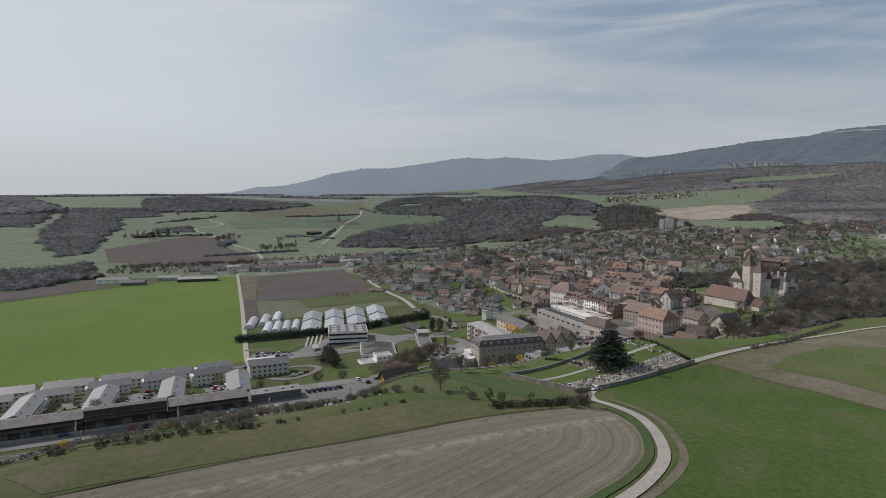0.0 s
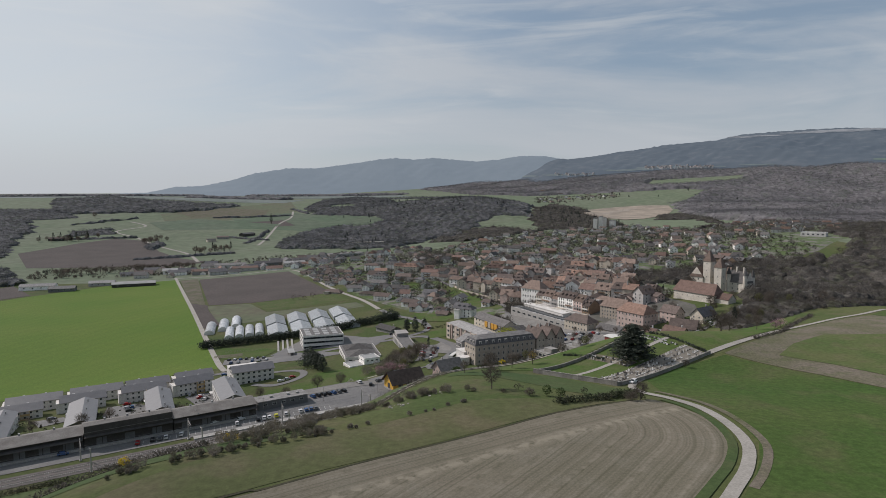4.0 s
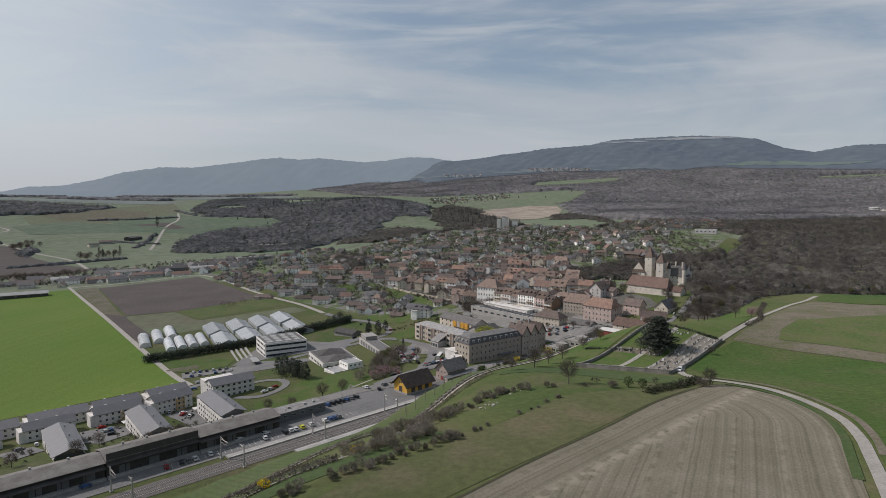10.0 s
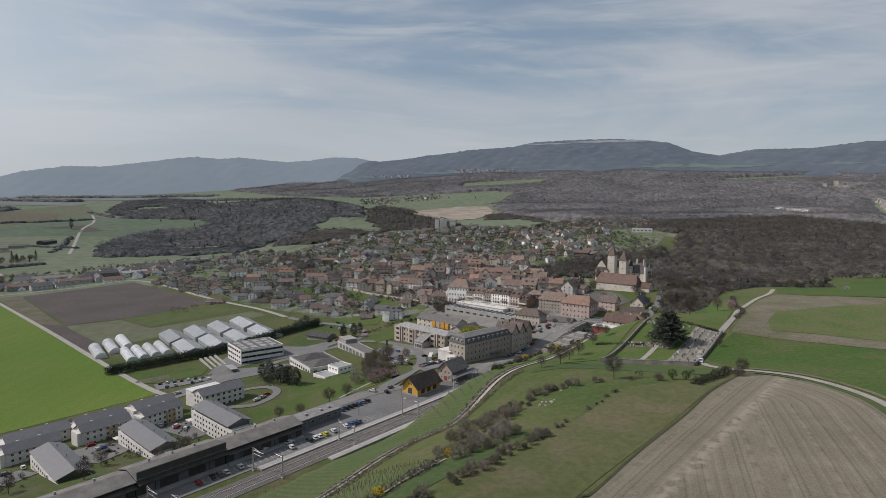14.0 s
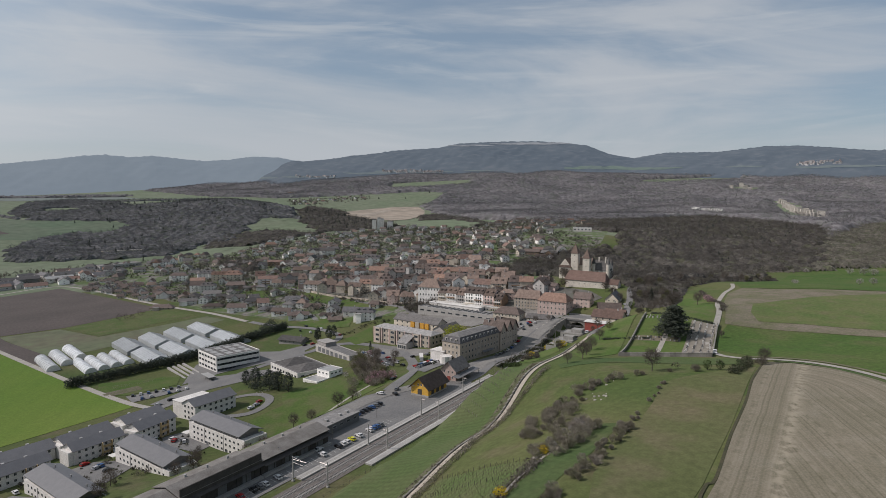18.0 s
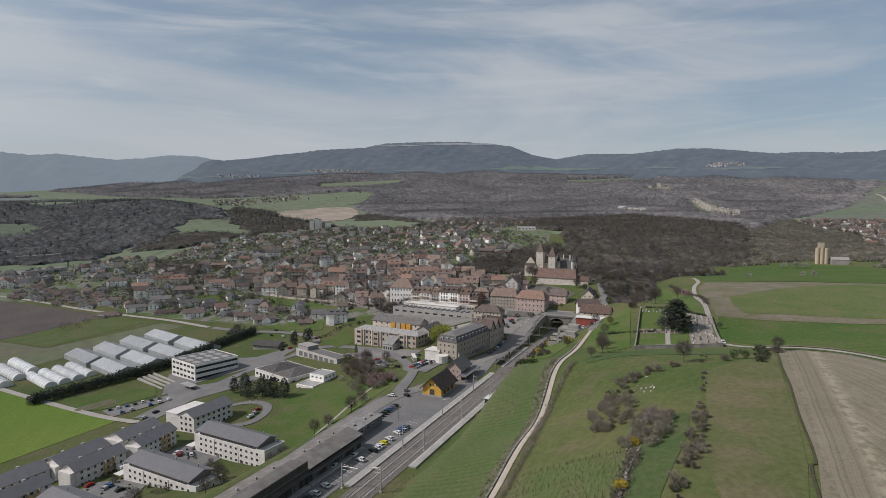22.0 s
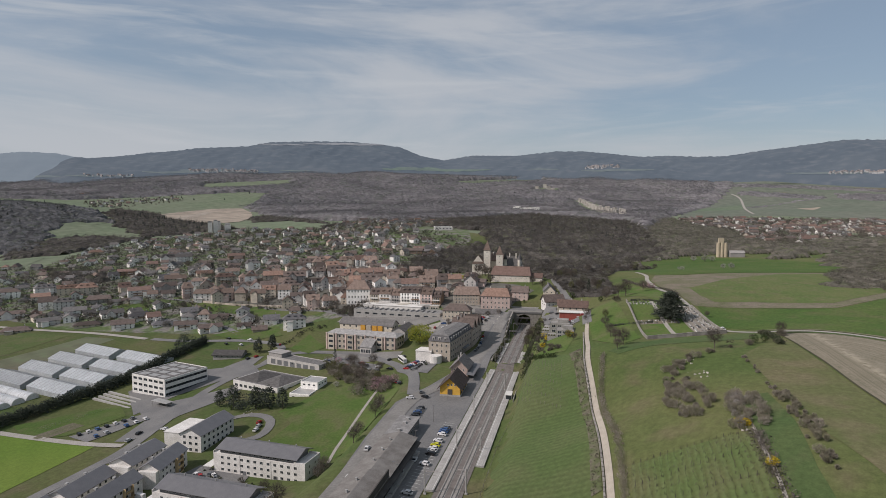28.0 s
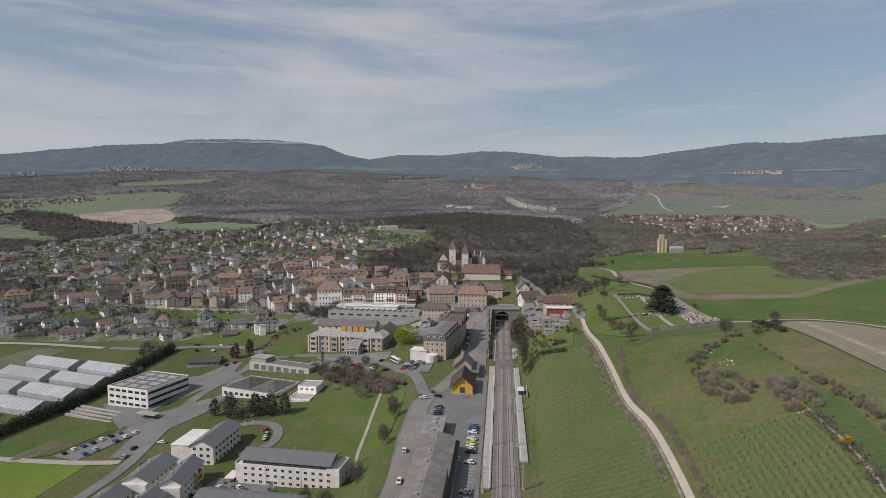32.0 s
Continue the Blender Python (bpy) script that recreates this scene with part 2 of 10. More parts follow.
def tilled(m, centre, along, corner, inward, headland):
    """Furrows that run along a headland and then bend round the end of the field, with a pale worn track between the two."""
    n, l = m.node_tree.nodes, m.node_tree.links
    b = n["Principled BSDF"]
    geo = n.new("ShaderNodeNewGeometry")

    def vec(op, a, c):
        v = n.new("ShaderNodeVectorMath")
        v.operation = op
        for i, q in enumerate((a, c)):
            if q is None:
                continue
            if isinstance(q, tuple):
                v.inputs[i].default_value = q
            else:
                l.new(q, v.inputs[i])
        return v

    def num(op, a, c=None):
        v = n.new("ShaderNodeMath")
        v.operation = op
        for i, q in enumerate((a, c)):
            if q is None:
                continue
            if isinstance(q, (int, float)):
                v.inputs[i].default_value = q
            else:
                l.new(q, v.inputs[i])
        return v.outputs["Value"]
    flat = vec("MULTIPLY", geo.outputs["Position"], (1, 1, 0)).outputs["Vector"]
    off = vec("SUBTRACT", flat, (*centre, 0)).outputs["Vector"]
    t = num("MAXIMUM", vec("DOT_PRODUCT", off, (*along, 0)).outputs["Value"], 0.0)
    sc = n.new("ShaderNodeVectorMath")
    sc.operation = "SCALE"
    sc.inputs[0].default_value = (*along, 0)
    l.new(t, sc.inputs["Scale"])
    bend = vec("LENGTH", vec("SUBTRACT", off, sc.outputs["Vector"]).outputs["Vector"], None).outputs["Value"]
    edge = vec("DOT_PRODUCT", vec("SUBTRACT", flat, (*corner, 0)).outputs["Vector"], (*inward, 0)).outputs["Value"]
    wob = n.new("ShaderNodeTexNoise")
    wob.inputs["Scale"].default_value, wob.inputs["Detail"].default_value = 0.06, 3
    l.new(geo.outputs["Position"], wob.inputs["Vector"])
    wobble = num("MULTIPLY", num("SUBTRACT", wob.outputs["Fac"], 0.5), 1.2)
    inner = num("GREATER_THAN", edge, headland)
    d = num("ADD", num("ADD", num("MULTIPLY", bend, inner), num("MULTIPLY", edge, num("SUBTRACT", 1.0, inner))), wobble)
    old = b.inputs["Base Color"].links[0].from_socket
    across = n.new("ShaderNodeCombineXYZ")
    l.new(num("MULTIPLY", d, 0.55), across.inputs["X"])
    uneven = n.new("ShaderNodeTexNoise")
    uneven.inputs["Scale"].default_value, uneven.inputs["Detail"].default_value = 1.0, 3
    l.new(across.outputs["Vector"], uneven.inputs["Vector"])
    lines = num("MULTIPLY", num("MAXIMUM", num("SUBTRACT", uneven.outputs["Fac"], 0.42), 0.0), 2.6)
    rows = num("MULTIPLY", num("POWER", num("ABSOLUTE", num("SINE", num("MULTIPLY", d, math.pi / 1.5))), 4.0), 0.22)
    fine = num("MULTIPLY", num("ABSOLUTE", num("SINE", num("MULTIPLY", d, math.pi / 0.8))), 0.20)
    wheel = num("MULTIPLY", num("POWER", num("ABSOLUTE", num("SINE", num("MULTIPLY", num("ADD", d, 3.0), math.pi / 12.0))), 40.0), 0.45)
    away = num("SUBTRACT", num("ADD", edge, num("MULTIPLY", wobble, 1.6)), headland)
    band = num("MULTIPLY", num("POWER", 2.718, num("MULTIPLY", num("MULTIPLY", away, away), -0.22)), 0.75)
    patchy = n.new("ShaderNodeTexNoise")
    patchy.inputs["Scale"].default_value, patchy.inputs["Detail"].default_value = 0.35, 4
    l.new(geo.outputs["Position"], patchy.inputs["Vector"])
    broken = num("MINIMUM", num("MAXIMUM", num("MULTIPLY", num("SUBTRACT", patchy.outputs["Fac"], 0.40), 6.0), 0.0), 1.0)
    for fac, colour, kind in ((num("ADD", num("ADD", lines, rows), fine), (0.60, 0.62, 0.56), "MULTIPLY"), (num("MULTIPLY", wheel, broken), (0.27, 0.24, 0.19), "MIX"), (num("MULTIPLY", band, broken), (0.29, 0.26, 0.20), "MIX")):
        mx = n.new("ShaderNodeMixRGB")
        mx.blend_type = kind
        mx.inputs["Color2"].default_value = (*colour, 1)
        l.new(fac, mx.inputs["Fac"])
        l.new(old, mx.inputs["Color1"])
        old = mx.outputs["Color"]
    l.new(old, b.inputs["Base Color"])
    return m


MAT = {}
MAT["pasture"] = field("pasture", (0.066, 0.094, 0.030), (0.098, 0.108, 0.043), (0.123, 0.106, 0.063), 0.014, 0.06, 0.45, 0.15)
MAT["meadow"] = field("meadow", (0.078, 0.110, 0.036), (0.104, 0.118, 0.048), (0.123, 0.116, 0.063), 0.05, 0.12, 0.6, 0.15)
MAT["dry_grass"] = field("dry_grass", (0.089, 0.102, 0.042), (0.114, 0.108, 0.057), (0.144, 0.120, 0.078), 0.025, 0.05, 0.5, 0.14)
MAT["deep_grass"] = field("deep_grass", (0.055, 0.088, 0.032), (0.072, 0.096, 0.037), (0.091, 0.100, 0.048), 0.03, 0.09, 0.6, 0.14)
MAT["lawn"] = field("lawn", (0.068, 0.112, 0.027), (0.091, 0.118, 0.038), (0.110, 0.114, 0.055), 0.05, 0.10, 0.8, 0.14)
MAT["wheat"] = striped(field("wheat", (0.106, 0.176, 0.028), (0.134, 0.188, 0.036), (0.120, 0.186, 0.030), 0.008, 0.05, 0.6, 0.12, 0.2), 68, 14, 0.22, (0.78, 0.84, 0.76))
MAT["east_wheat"] = field("east_wheat", (0.049, 0.090, 0.021), (0.066, 0.098, 0.027), (0.089, 0.098, 0.042), 0.02, 0.07, 0.5, 0.18)
MAT["soil_dark"] = mat("soil_dark", (0.100, 0.083, 0.076), (0.082, 0.070, 0.064), 0.02, 0.98, 0.2, fine=20)
MAT["soil_pale"] = tilled(field("soil_pale", (0.205, 0.182, 0.141), (0.176, 0.160, 0.119), (0.220, 0.200, 0.160), 0.03, 0.1, 1.6, 0.14), (16.0, 180.0), (-0.70, -0.714), (46.0, 203.0), (0.412, -0.911), 14.0)
MAT["soil_grass"] = field("soil_grass", (0.158, 0.138, 0.108), (0.124, 0.118, 0.076), (0.090, 0.104, 0.046), 0.05, 0.14, 0.9, 0.22)
MAT["olive"] = mat("olive", (0.118, 0.140, 0.080), (0.130, 0.122, 0.082), 0.012, 0.95, 0.2, c3=(0.108, 0.140, 0.072))
# far fields: greens greyed and paled in the colour to suggest haze
MAT["haze_green"] = mat("haze_green", (0.131, 0.167, 0.100), (0.155, 0.177, 0.118), 0.006, 0.95, fine=8)
MAT["plain_green"] = mat("plain_green", (0.106, 0.126, 0.094), (0.124, 0.134, 0.106), 0.005, 0.95, fine=8)
MAT["far_dark_green"] = mat("far_dark_green", (0.092, 0.136, 0.082), (0.112, 0.140, 0.094), 0.006, 0.95)
MAT["sand"] = mat("sand", (0.36, 0.305, 0.245), (0.24, 0.205, 0.165), 0.02, 0.95, 0.3)
MAT["track_pale"] = mat("track_pale", (0.225, 0.205, 0.175), (0.185, 0.168, 0.14), 0.3, 0.98)
MAT["asphalt"] = mat("asphalt", (0.142, 0.141, 0.141), (0.178, 0.175, 0.170), 0.08, 0.9, 0.05, fine=18)
MAT["pale_road"] = mat("pale_road", (0.33, 0.31, 0.28), (0.28, 0.265, 0.235), 0.2, 0.92, 0.1)
MAT["path_gravel"] = mat("path_gravel", (0.385, 0.345, 0.290), (0.330, 0.300, 0.250), 0.35, 0.95, 0.2, fine=12)
MAT["concrete"] = mat("concrete", (0.36, 0.35, 0.33), (0.30, 0.29, 0.275), 0.2, 0.9, 0.05)
MAT["ballast"] = mat("ballast", (0.172, 0.155, 0.143), (0.130, 0.116, 0.106), 0.6, 0.95, 0.5)
MAT["steel"] = mat("steel", (0.32, 0.30, 0.29), (0.24, 0.22, 0.21), 1.0, 0.45, metal=0.7)
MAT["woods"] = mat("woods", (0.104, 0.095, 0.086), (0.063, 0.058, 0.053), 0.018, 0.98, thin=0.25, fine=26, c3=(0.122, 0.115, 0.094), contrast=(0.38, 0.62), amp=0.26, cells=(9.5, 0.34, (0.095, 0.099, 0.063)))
MAT["woods_twig"] = mat("woods_twig", (0.143, 0.128, 0.113), (0.086, 0.078, 0.070), 0.03, 0.98, thin=0.4, island=0.14, fine=12, contrast=(0.36, 0.62), amp=0.2, cells=(9.5, 0.34, (0.133, 0.129, 0.085)))
# woods on the farther hills, their colour lightened and blued for haze
MAT["woods_hill_haze"] = mat("woods_hill_haze", (0.144, 0.143, 0.147), (0.091, 0.094, 0.100), 0.010, 0.98, thin=0.2, fine=26, c3=(0.117, 0.117, 0.109), contrast=(0.38, 0.62), amp=0.26, cells=(12.0, 0.34, (0.075, 0.088, 0.066)))
# field green washed out towards blue-grey: horizon haze put into the colour
MAT["haze_field"] = mat("haze_field", (0.178, 0.201, 0.190), (0.147, 0.172, 0.149), 0.004, 0.95, fine=8)
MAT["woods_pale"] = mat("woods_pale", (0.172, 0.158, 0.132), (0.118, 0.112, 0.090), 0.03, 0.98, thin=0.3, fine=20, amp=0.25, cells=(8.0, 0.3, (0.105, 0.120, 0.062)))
# paler and more violet-grey than the near woods, haze mixed into the colour
MAT["woods_haze"] = mat("woods_haze", (0.196, 0.186, 0.192), (0.134, 0.130, 0.138), 0.0045, 0.98, thin=0.2, fine=30, c3=(0.178, 0.172, 0.164), contrast=(0.40, 0.62), amp=0.22, cells=(22.0, 0.24, (0.136, 0.146, 0.128)))
MAT["quarry_cut"] = mat("quarry_cut", (0.26, 0.22, 0.18), (0.34, 0.30, 0.25), 0.03, 0.95, 0.4)
# dark needles, lightened and greyed a little in the colour for haze
MAT["conifer_wood"] = mat("conifer_wood", (0.062, 0.070, 0.060), (0.046, 0.054, 0.050), 0.05, 0.98, island=0.25)
MAT["ditch"] = mat("ditch", (0.048, 0.050, 0.028), (0.066, 0.060, 0.036), 0.3, 0.98, 0.3)
# bluish emission in the five ridge materials stands in for haze over distance
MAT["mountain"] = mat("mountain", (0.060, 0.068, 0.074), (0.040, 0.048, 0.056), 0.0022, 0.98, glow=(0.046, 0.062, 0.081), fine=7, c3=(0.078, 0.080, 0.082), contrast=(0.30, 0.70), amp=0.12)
MAT["mountain_haze"] = mat("mountain_haze", (0.070, 0.078, 0.085), (0.060, 0.068, 0.076), 0.0016, 0.98, glow=(0.122, 0.152, 0.180), fine=7, amp=0.08)
MAT["haze_slope"] = mat("haze_slope", (0.098, 0.112, 0.096), (0.080, 0.092, 0.088), 0.006, 0.95, glow=(0.046, 0.062, 0.077), fine=5)
MAT["haze_slope_green"] = mat("haze_slope_green", (0.092, 0.122, 0.084), (0.084, 0.102, 0.082), 0.006, 0.95, glow=(0.040, 0.056, 0.066), fine=5)
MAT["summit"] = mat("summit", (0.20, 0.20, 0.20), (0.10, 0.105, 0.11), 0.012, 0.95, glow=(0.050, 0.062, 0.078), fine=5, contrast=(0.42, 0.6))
MAT["far_wall"] = mat("far_wall", (0.44, 0.44, 0.44), (0.36, 0.36, 0.36), 0.02, 0.9)
MAT["far_roof"] = mat("far_roof", (0.28, 0.25, 0.24), (0.24, 0.22, 0.22), 0.02, 0.9)


# ---------------------------------------------------------------- the lie of the land
SPOTS = {
    "edge_g": (-91, 141, 53.4), "edge_a": (-150, 112, 46.3), "edge_b": (-200, 100, 38.9), "edge_c": (20, 110, 54.6), "edge_d": (58, 160, 54.0),
    "edge_e": (-113, 178, 49.5), "edge_f": (-30, 172, 54.6), "path_low": (-110, 222, 31.5), "path_bend": (-76, 243, 33.0), "path_far": (-165, 196, 23.5),
    "path_mid": (-42, 261, 34.8), "care": (22, 510, 5), "care2": (40, 454, 8.5), "mall": (86, 540, 15.5), "mall2": (100, 472, 18.0),
    "station": (-37, 350, 14.5), "yard": (-160, 300, 12), "rail_south": (-260, 222, 12), "rail_north": (100, 389, 16), "cut_street": (107, 409, 20.0), "cut_bridge": (149, 426, 25.6), "flats": (-140, 400, -3),
    "flats_east": (-116, 362, -2), "lawn": (-62, 402, 4), "white_road": (-162, 490, -9), "school": (-99, 524, -6), "field_road": (-48, 732, -4),
    "brown_field": (-184, 1128, -11), "green_far": (-379, 1134, -16), "green_mid": (-400, 620, -14), "flats_south": (-330, 330, -10), "farm": (-418, 1549, -3),
    "track": (-318, 2420, 59), "mill": (-37, 1702, -14), "copse": (-117, 1562, 0), "barn": (256, 987, 28), "silos": (562, 1541, 36),
    "quarry": (723, 2185, 55), "pavilion": (587, 833, 58), "castle": (261, 524, 38.5), "castle_wing": (206, 474, 39), "manor": (114, 562, 22),
    "gardens": (100, 638, 13), "centre": (190, 720, 30), "hotel": (25, 380, 15), "hotel_yard": (40, 410, 12.5), "street": (92, 418, 17),
    "cemetery_low": (30, 263, 46), "cemetery_road": (56, 229, 49.6), "cemetery_top": (97, 305, 52.6), "plateau": (44, 190, 54.0), "vines": (-90, 187, 51),
    "plateau_edge": (-40, 146, 55), "cemetery_lane": (111, 267, 51.6), "bush_bank": (-42, 224, 46.6), "pasture_top": (10, 205, 54.3), "lane_bend": (66, 188, 53.6), "field_bush": (271, 322, 52.2),
}
OUTER = {
    "orchard": (177, 311, 50.6), "bank": (-39, 262, 36), "silo": (643, 380, 35), "gorge": (420, 560, 24), "east_field": (330, 190, 52),
    "east_near": (149, 226, 50.5), "cliff": (1731, 1027, 66), "south": (0, -250, 60), "south_west": (-400, 60, 20), "wood_hill": (-1100, 2750, 108),
    "bridge": (150, 440, 25), "hill": (-150, 2650, 80), "valley": (120, 1250, 8), "slope": (20, 1050, 4), "north_wood": (1200, 2300, 92),
    "mid_wood": (900, 1200, 62), "east_village": (1200, 500, 42), "west": (-1200, 1200, -8), "west_hill": (-1900, 2700, 100), "wood_top": (330, 2180, 108),
    "wood_foot": (60, 1800, 2), "north": (500, 3300, 125), "north_far": (700, 4600, 225), "north_west": (-500, 4600, 118), "east": (2600, 1000, 95),
    "east_far": (4200, 900, 215), "south_east": (1500, -300, 45), "east_plain": (3300, 0, 150), "far_mid": (2900, 3000, 285), "mid_north": (1900, 2000, 112),
    "far_west": (-2500, 4000, 112),
    "foot_north": (808, 3669, 178), "foot_peak": (1650, 3212, 246), "foot_saddle": (2325, 2570, 250), "foot_east": (2940, 1738, 218), "foot_right": (3273, 823, 206), "foot_south": (3348, -27, 196),
}
PTS = np.array(list(SPOTS.values()) + list(OUTER.values()), float)
SOFT = 45.0 ** 2
_d = ((PTS[:, None, :2] - PTS[None, :, :2]) ** 2).sum(2)
_n = len(PTS)
_w = np.linalg.solve(np.block([[np.sqrt(_d + SOFT), np.ones((_n, 1))], [np.ones((1, _n)), np.zeros((1, 1))]]), np.append(PTS[:, 2], 0))
RAIL_AT = np.array((-66.0, 308.5))
RAIL_DIR = np.array((142.0, 68.0)) / math.hypot(142, 68)
RAIL_ANGLE = math.degrees(math.atan2(68, 142))


def ease(a, b, x):
    x = np.clip((x - a) / (b - a), 0, 1)
    return x * x * (3 - 2 * x)


def rail_sd(x, y):
    dx, dy = x - RAIL_AT[0], y - RAIL_AT[1]
    return dx * RAIL_DIR[0] + dy * RAIL_DIR[1], -dx * RAIL_DIR[1] + dy * RAIL_DIR[0]


def by_rail(s, d):
    """The place s metres along the railway and d metres to its left."""
    return (RAIL_AT[0] + s * RAIL_DIR[0] - d * RAIL_DIR[1], RAIL_AT[1] + s * RAIL_DIR[1] + d * RAIL_DIR[0])


def land(x, y):
    """Height of the ground; works on arrays."""
    x, y = np.asarray(x, float), np.asarray(y, float)
    z = np.full(x.shape, _w[_n])
    for k in range(_n):
        z = z + _w[k] * np.sqrt((x - PTS[k, 0]) ** 2 + (y - PTS[k, 1]) ** 2 + SOFT)
    s, d = rail_sd(x, y)
    k = ease(-22, -14.5, d) * (1 - ease(46, 62, d)) * ease(-420, -330, s) * (1 - ease(95, 125, s))
    k = np.maximum(k, ease(-18, -12, d) * (1 - ease(6.5, 9.5, d)) * ease(90, 120, s) * (1 - ease(246, 262, s)))
    return z * (1 - k) + 14.0 * k


def zed(x, y):
    return float(land(x, y))


# ---------------------------------------------------------------- mesh helpers
class Shape:
    """Collects boxes, prisms and free faces, each with a material slot, into one mesh."""
    def __init__(self):
        self.v, self.f, self.m = [], [], []

    def face(self, pts, slot=0):
        k = len(self.v)
        self.v += [tuple(p) for p in pts]
        self.f.append(tuple(range(k, k + len(pts))))
        self.m.append(slot)
        return self

    def box(self, x0, y0, z0, x1, y1, z1, slot=0, turn=None):
        k = len(self.v)
        c = [(x, y, z) for z in (z0, z1) for x, y in ((x0, y0), (x1, y0), (x1, y1), (x0, y1))]
        if turn is not None:
            c = [tuple(turn @ Vector(p)) for p in c]
        self.v += c
        for q in ((3, 2, 1, 0), (4, 5, 6, 7), (0, 1, 5, 4), (1, 2, 6, 5), (2, 3, 7, 6), (3, 0, 4, 7)):
            self.f.append(tuple(k + i for i in q))
            self.m.append(slot)
        return self

    def rod(self, a, b, r0, r1=None, sides=6, slot=0, caps=True):
        a, b = Vector(a), Vector(b)
        r1 = r0 if r1 is None else r1
        ax = (b - a).normalized()
        u = ax.orthogonal().normalized()
        w = ax.cross(u)
        k = len(self.v)
        for c, r in ((a, r0), (b, r1)):
            for i in range(sides):
                t = 2 * math.pi * i / sides
                self.v.append(tuple(c + (u * math.cos(t) + w * math.sin(t)) * r))
        for i in range(sides):
            j = (i + 1) % sides
            self.f.append((k + i, k + j, k + sides + j, k + sides + i))
            self.m.append(slot)
        if caps:
            self.f.append(tuple(k + sides + i for i in range(sides)))
            self.f.append(tuple(k + i for i in reversed(range(sides))))
            self.m += [slot, slot]
        return self

    def prism(self, poly, z0, z1, slot=0):
        """A closed upright prism over a counter-clockwise outline."""
        self.face([(x, y, z1) for x, y in poly], slot)
        self.face([(x, y, z0) for x, y in reversed(poly)], slot)
        for (xa, ya), (xb, yb) in zip(poly, poly[1:] + poly[:1]):
            self.face([(xa, ya, z0), (xb, yb, z0), (xb, yb, z1), (xa, ya, z1)], slot)
        return self

    def slab(self, pts, thick, slot=0):
        """A plate: a flat outline with a thickness below it."""
        p = [Vector(q) for q in pts]
        nrm = (p[1] - p[0]).cross(p[2] - p[0]).normalized() * thick
        low = [q - nrm for q in p]
        self.face(p, slot)
        self.face(list(reversed(low)), slot)
        for i in range(len(p)):
            j = (i + 1) % len(p)
            self.face([low[i], low[j], p[j], p[i]], slot)
        return self

    def mesh(self, name, *mats):
        me = bpy.data.meshes.new(name)
        me.from_pydata(self.v, [], self.f)
        for m in mats:
            me.materials.append(m)
        if len(mats) > 1:
            me.polygons.foreach_set("material_index", self.m)
        me.update()
        return me


def part(name, me, parent, m=None, label=""):
    ob = new(name, me)
    ob.parent = parent
    if m is not None:
        ob.matrix_basis = m
    return tagged(ob, label)


def thing(name, m, label, category, group="", kind=""):
    ob = new(name)
    ob.matrix_basis = m
    ob.empty_display_size = 0.5
    return tagged(ob, label, category, group, kind)


def big_mesh(name, verts, tris, *mats):
    """A triangle mesh from arrays."""
    me = bpy.data.meshes.new(name)
    verts, tris = np.asarray(verts, np.float32), np.asarray(tris, np.int32)
    me.vertices.add(len(verts))
    me.vertices.foreach_set("co", verts.ravel())
    me.loops.add(tris.size)
    me.loops.foreach_set("vertex_index", tris.ravel())
    me.polygons.add(len(tris))
    me.polygons.foreach_set("loop_start", np.arange(0, tris.size, 3, dtype=np.int32))
    me.update(calc_edges=True)
    me.validate()
    for m in mats:
        me.materials.append(m)
    return me


def inside(poly, x, y):
    """Which points lie in the outline."""
    x, y = np.asarray(x, float), np.asarray(y, float)
    r = np.zeros(x.shape, bool)
    for (xa, ya), (xb, yb) in zip(poly, poly[1:] + poly[:1]):
        if ya != yb:
            r ^= ((ya > y) != (yb > y)) & (x < (xb - xa) * (y - ya) / (yb - ya) + xa)
    return r


# ---------------------------------------------------------------- ground
def steps(lo, hi, fine, grow, limit):
    out = list(np.arange(lo, hi + 0.1, fine))
    d, a, b = fine, lo, hi
    while b < limit or a > -limit:
        d = min(d * grow, 160)
        a, b = a - d, b + d
        out = [a] + out + [b]
    return np.array(out)


GX, GY = steps(-350, 350, 7.0, 1.07, 5600), steps(60, 760, 7.0, 1.07, 5600)
gx, gy = np.meshgrid(GX, GY)
gz = land(gx, gy)
nx, ny = len(GX), len(GY)
idx = np.arange(nx * ny).reshape(ny, nx)
q = np.stack([idx[:-1, :-1], idx[:-1, 1:], idx[1:, 1:], idx[1:, :-1]], -1).reshape(-1, 4)
ground = new("ground", big_mesh("ground", np.stack([gx, gy, gz], -1).reshape(-1, 3), np.concatenate([q[:, [0, 1, 2]], q[:, [0, 2, 3]]]), MAT["pasture"]))
ground.data.polygons.foreach_set("use_smooth", [True] * len(ground.data.polygons))
# the green paled for haze takes over beyond about 700 m
ground.data.materials.append(MAT["haze_green"])
cx_, cy_ = (gx[:-1, :-1] + gx[1:, 1:]) / 2, (gy[:-1, :-1] + gy[1:, 1:]) / 2
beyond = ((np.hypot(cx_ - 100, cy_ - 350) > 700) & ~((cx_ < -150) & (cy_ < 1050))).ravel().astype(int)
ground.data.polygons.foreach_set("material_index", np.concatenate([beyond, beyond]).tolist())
tagged(ground, "olive green spring pasture rolling to the horizon", "ground", kind="structure")


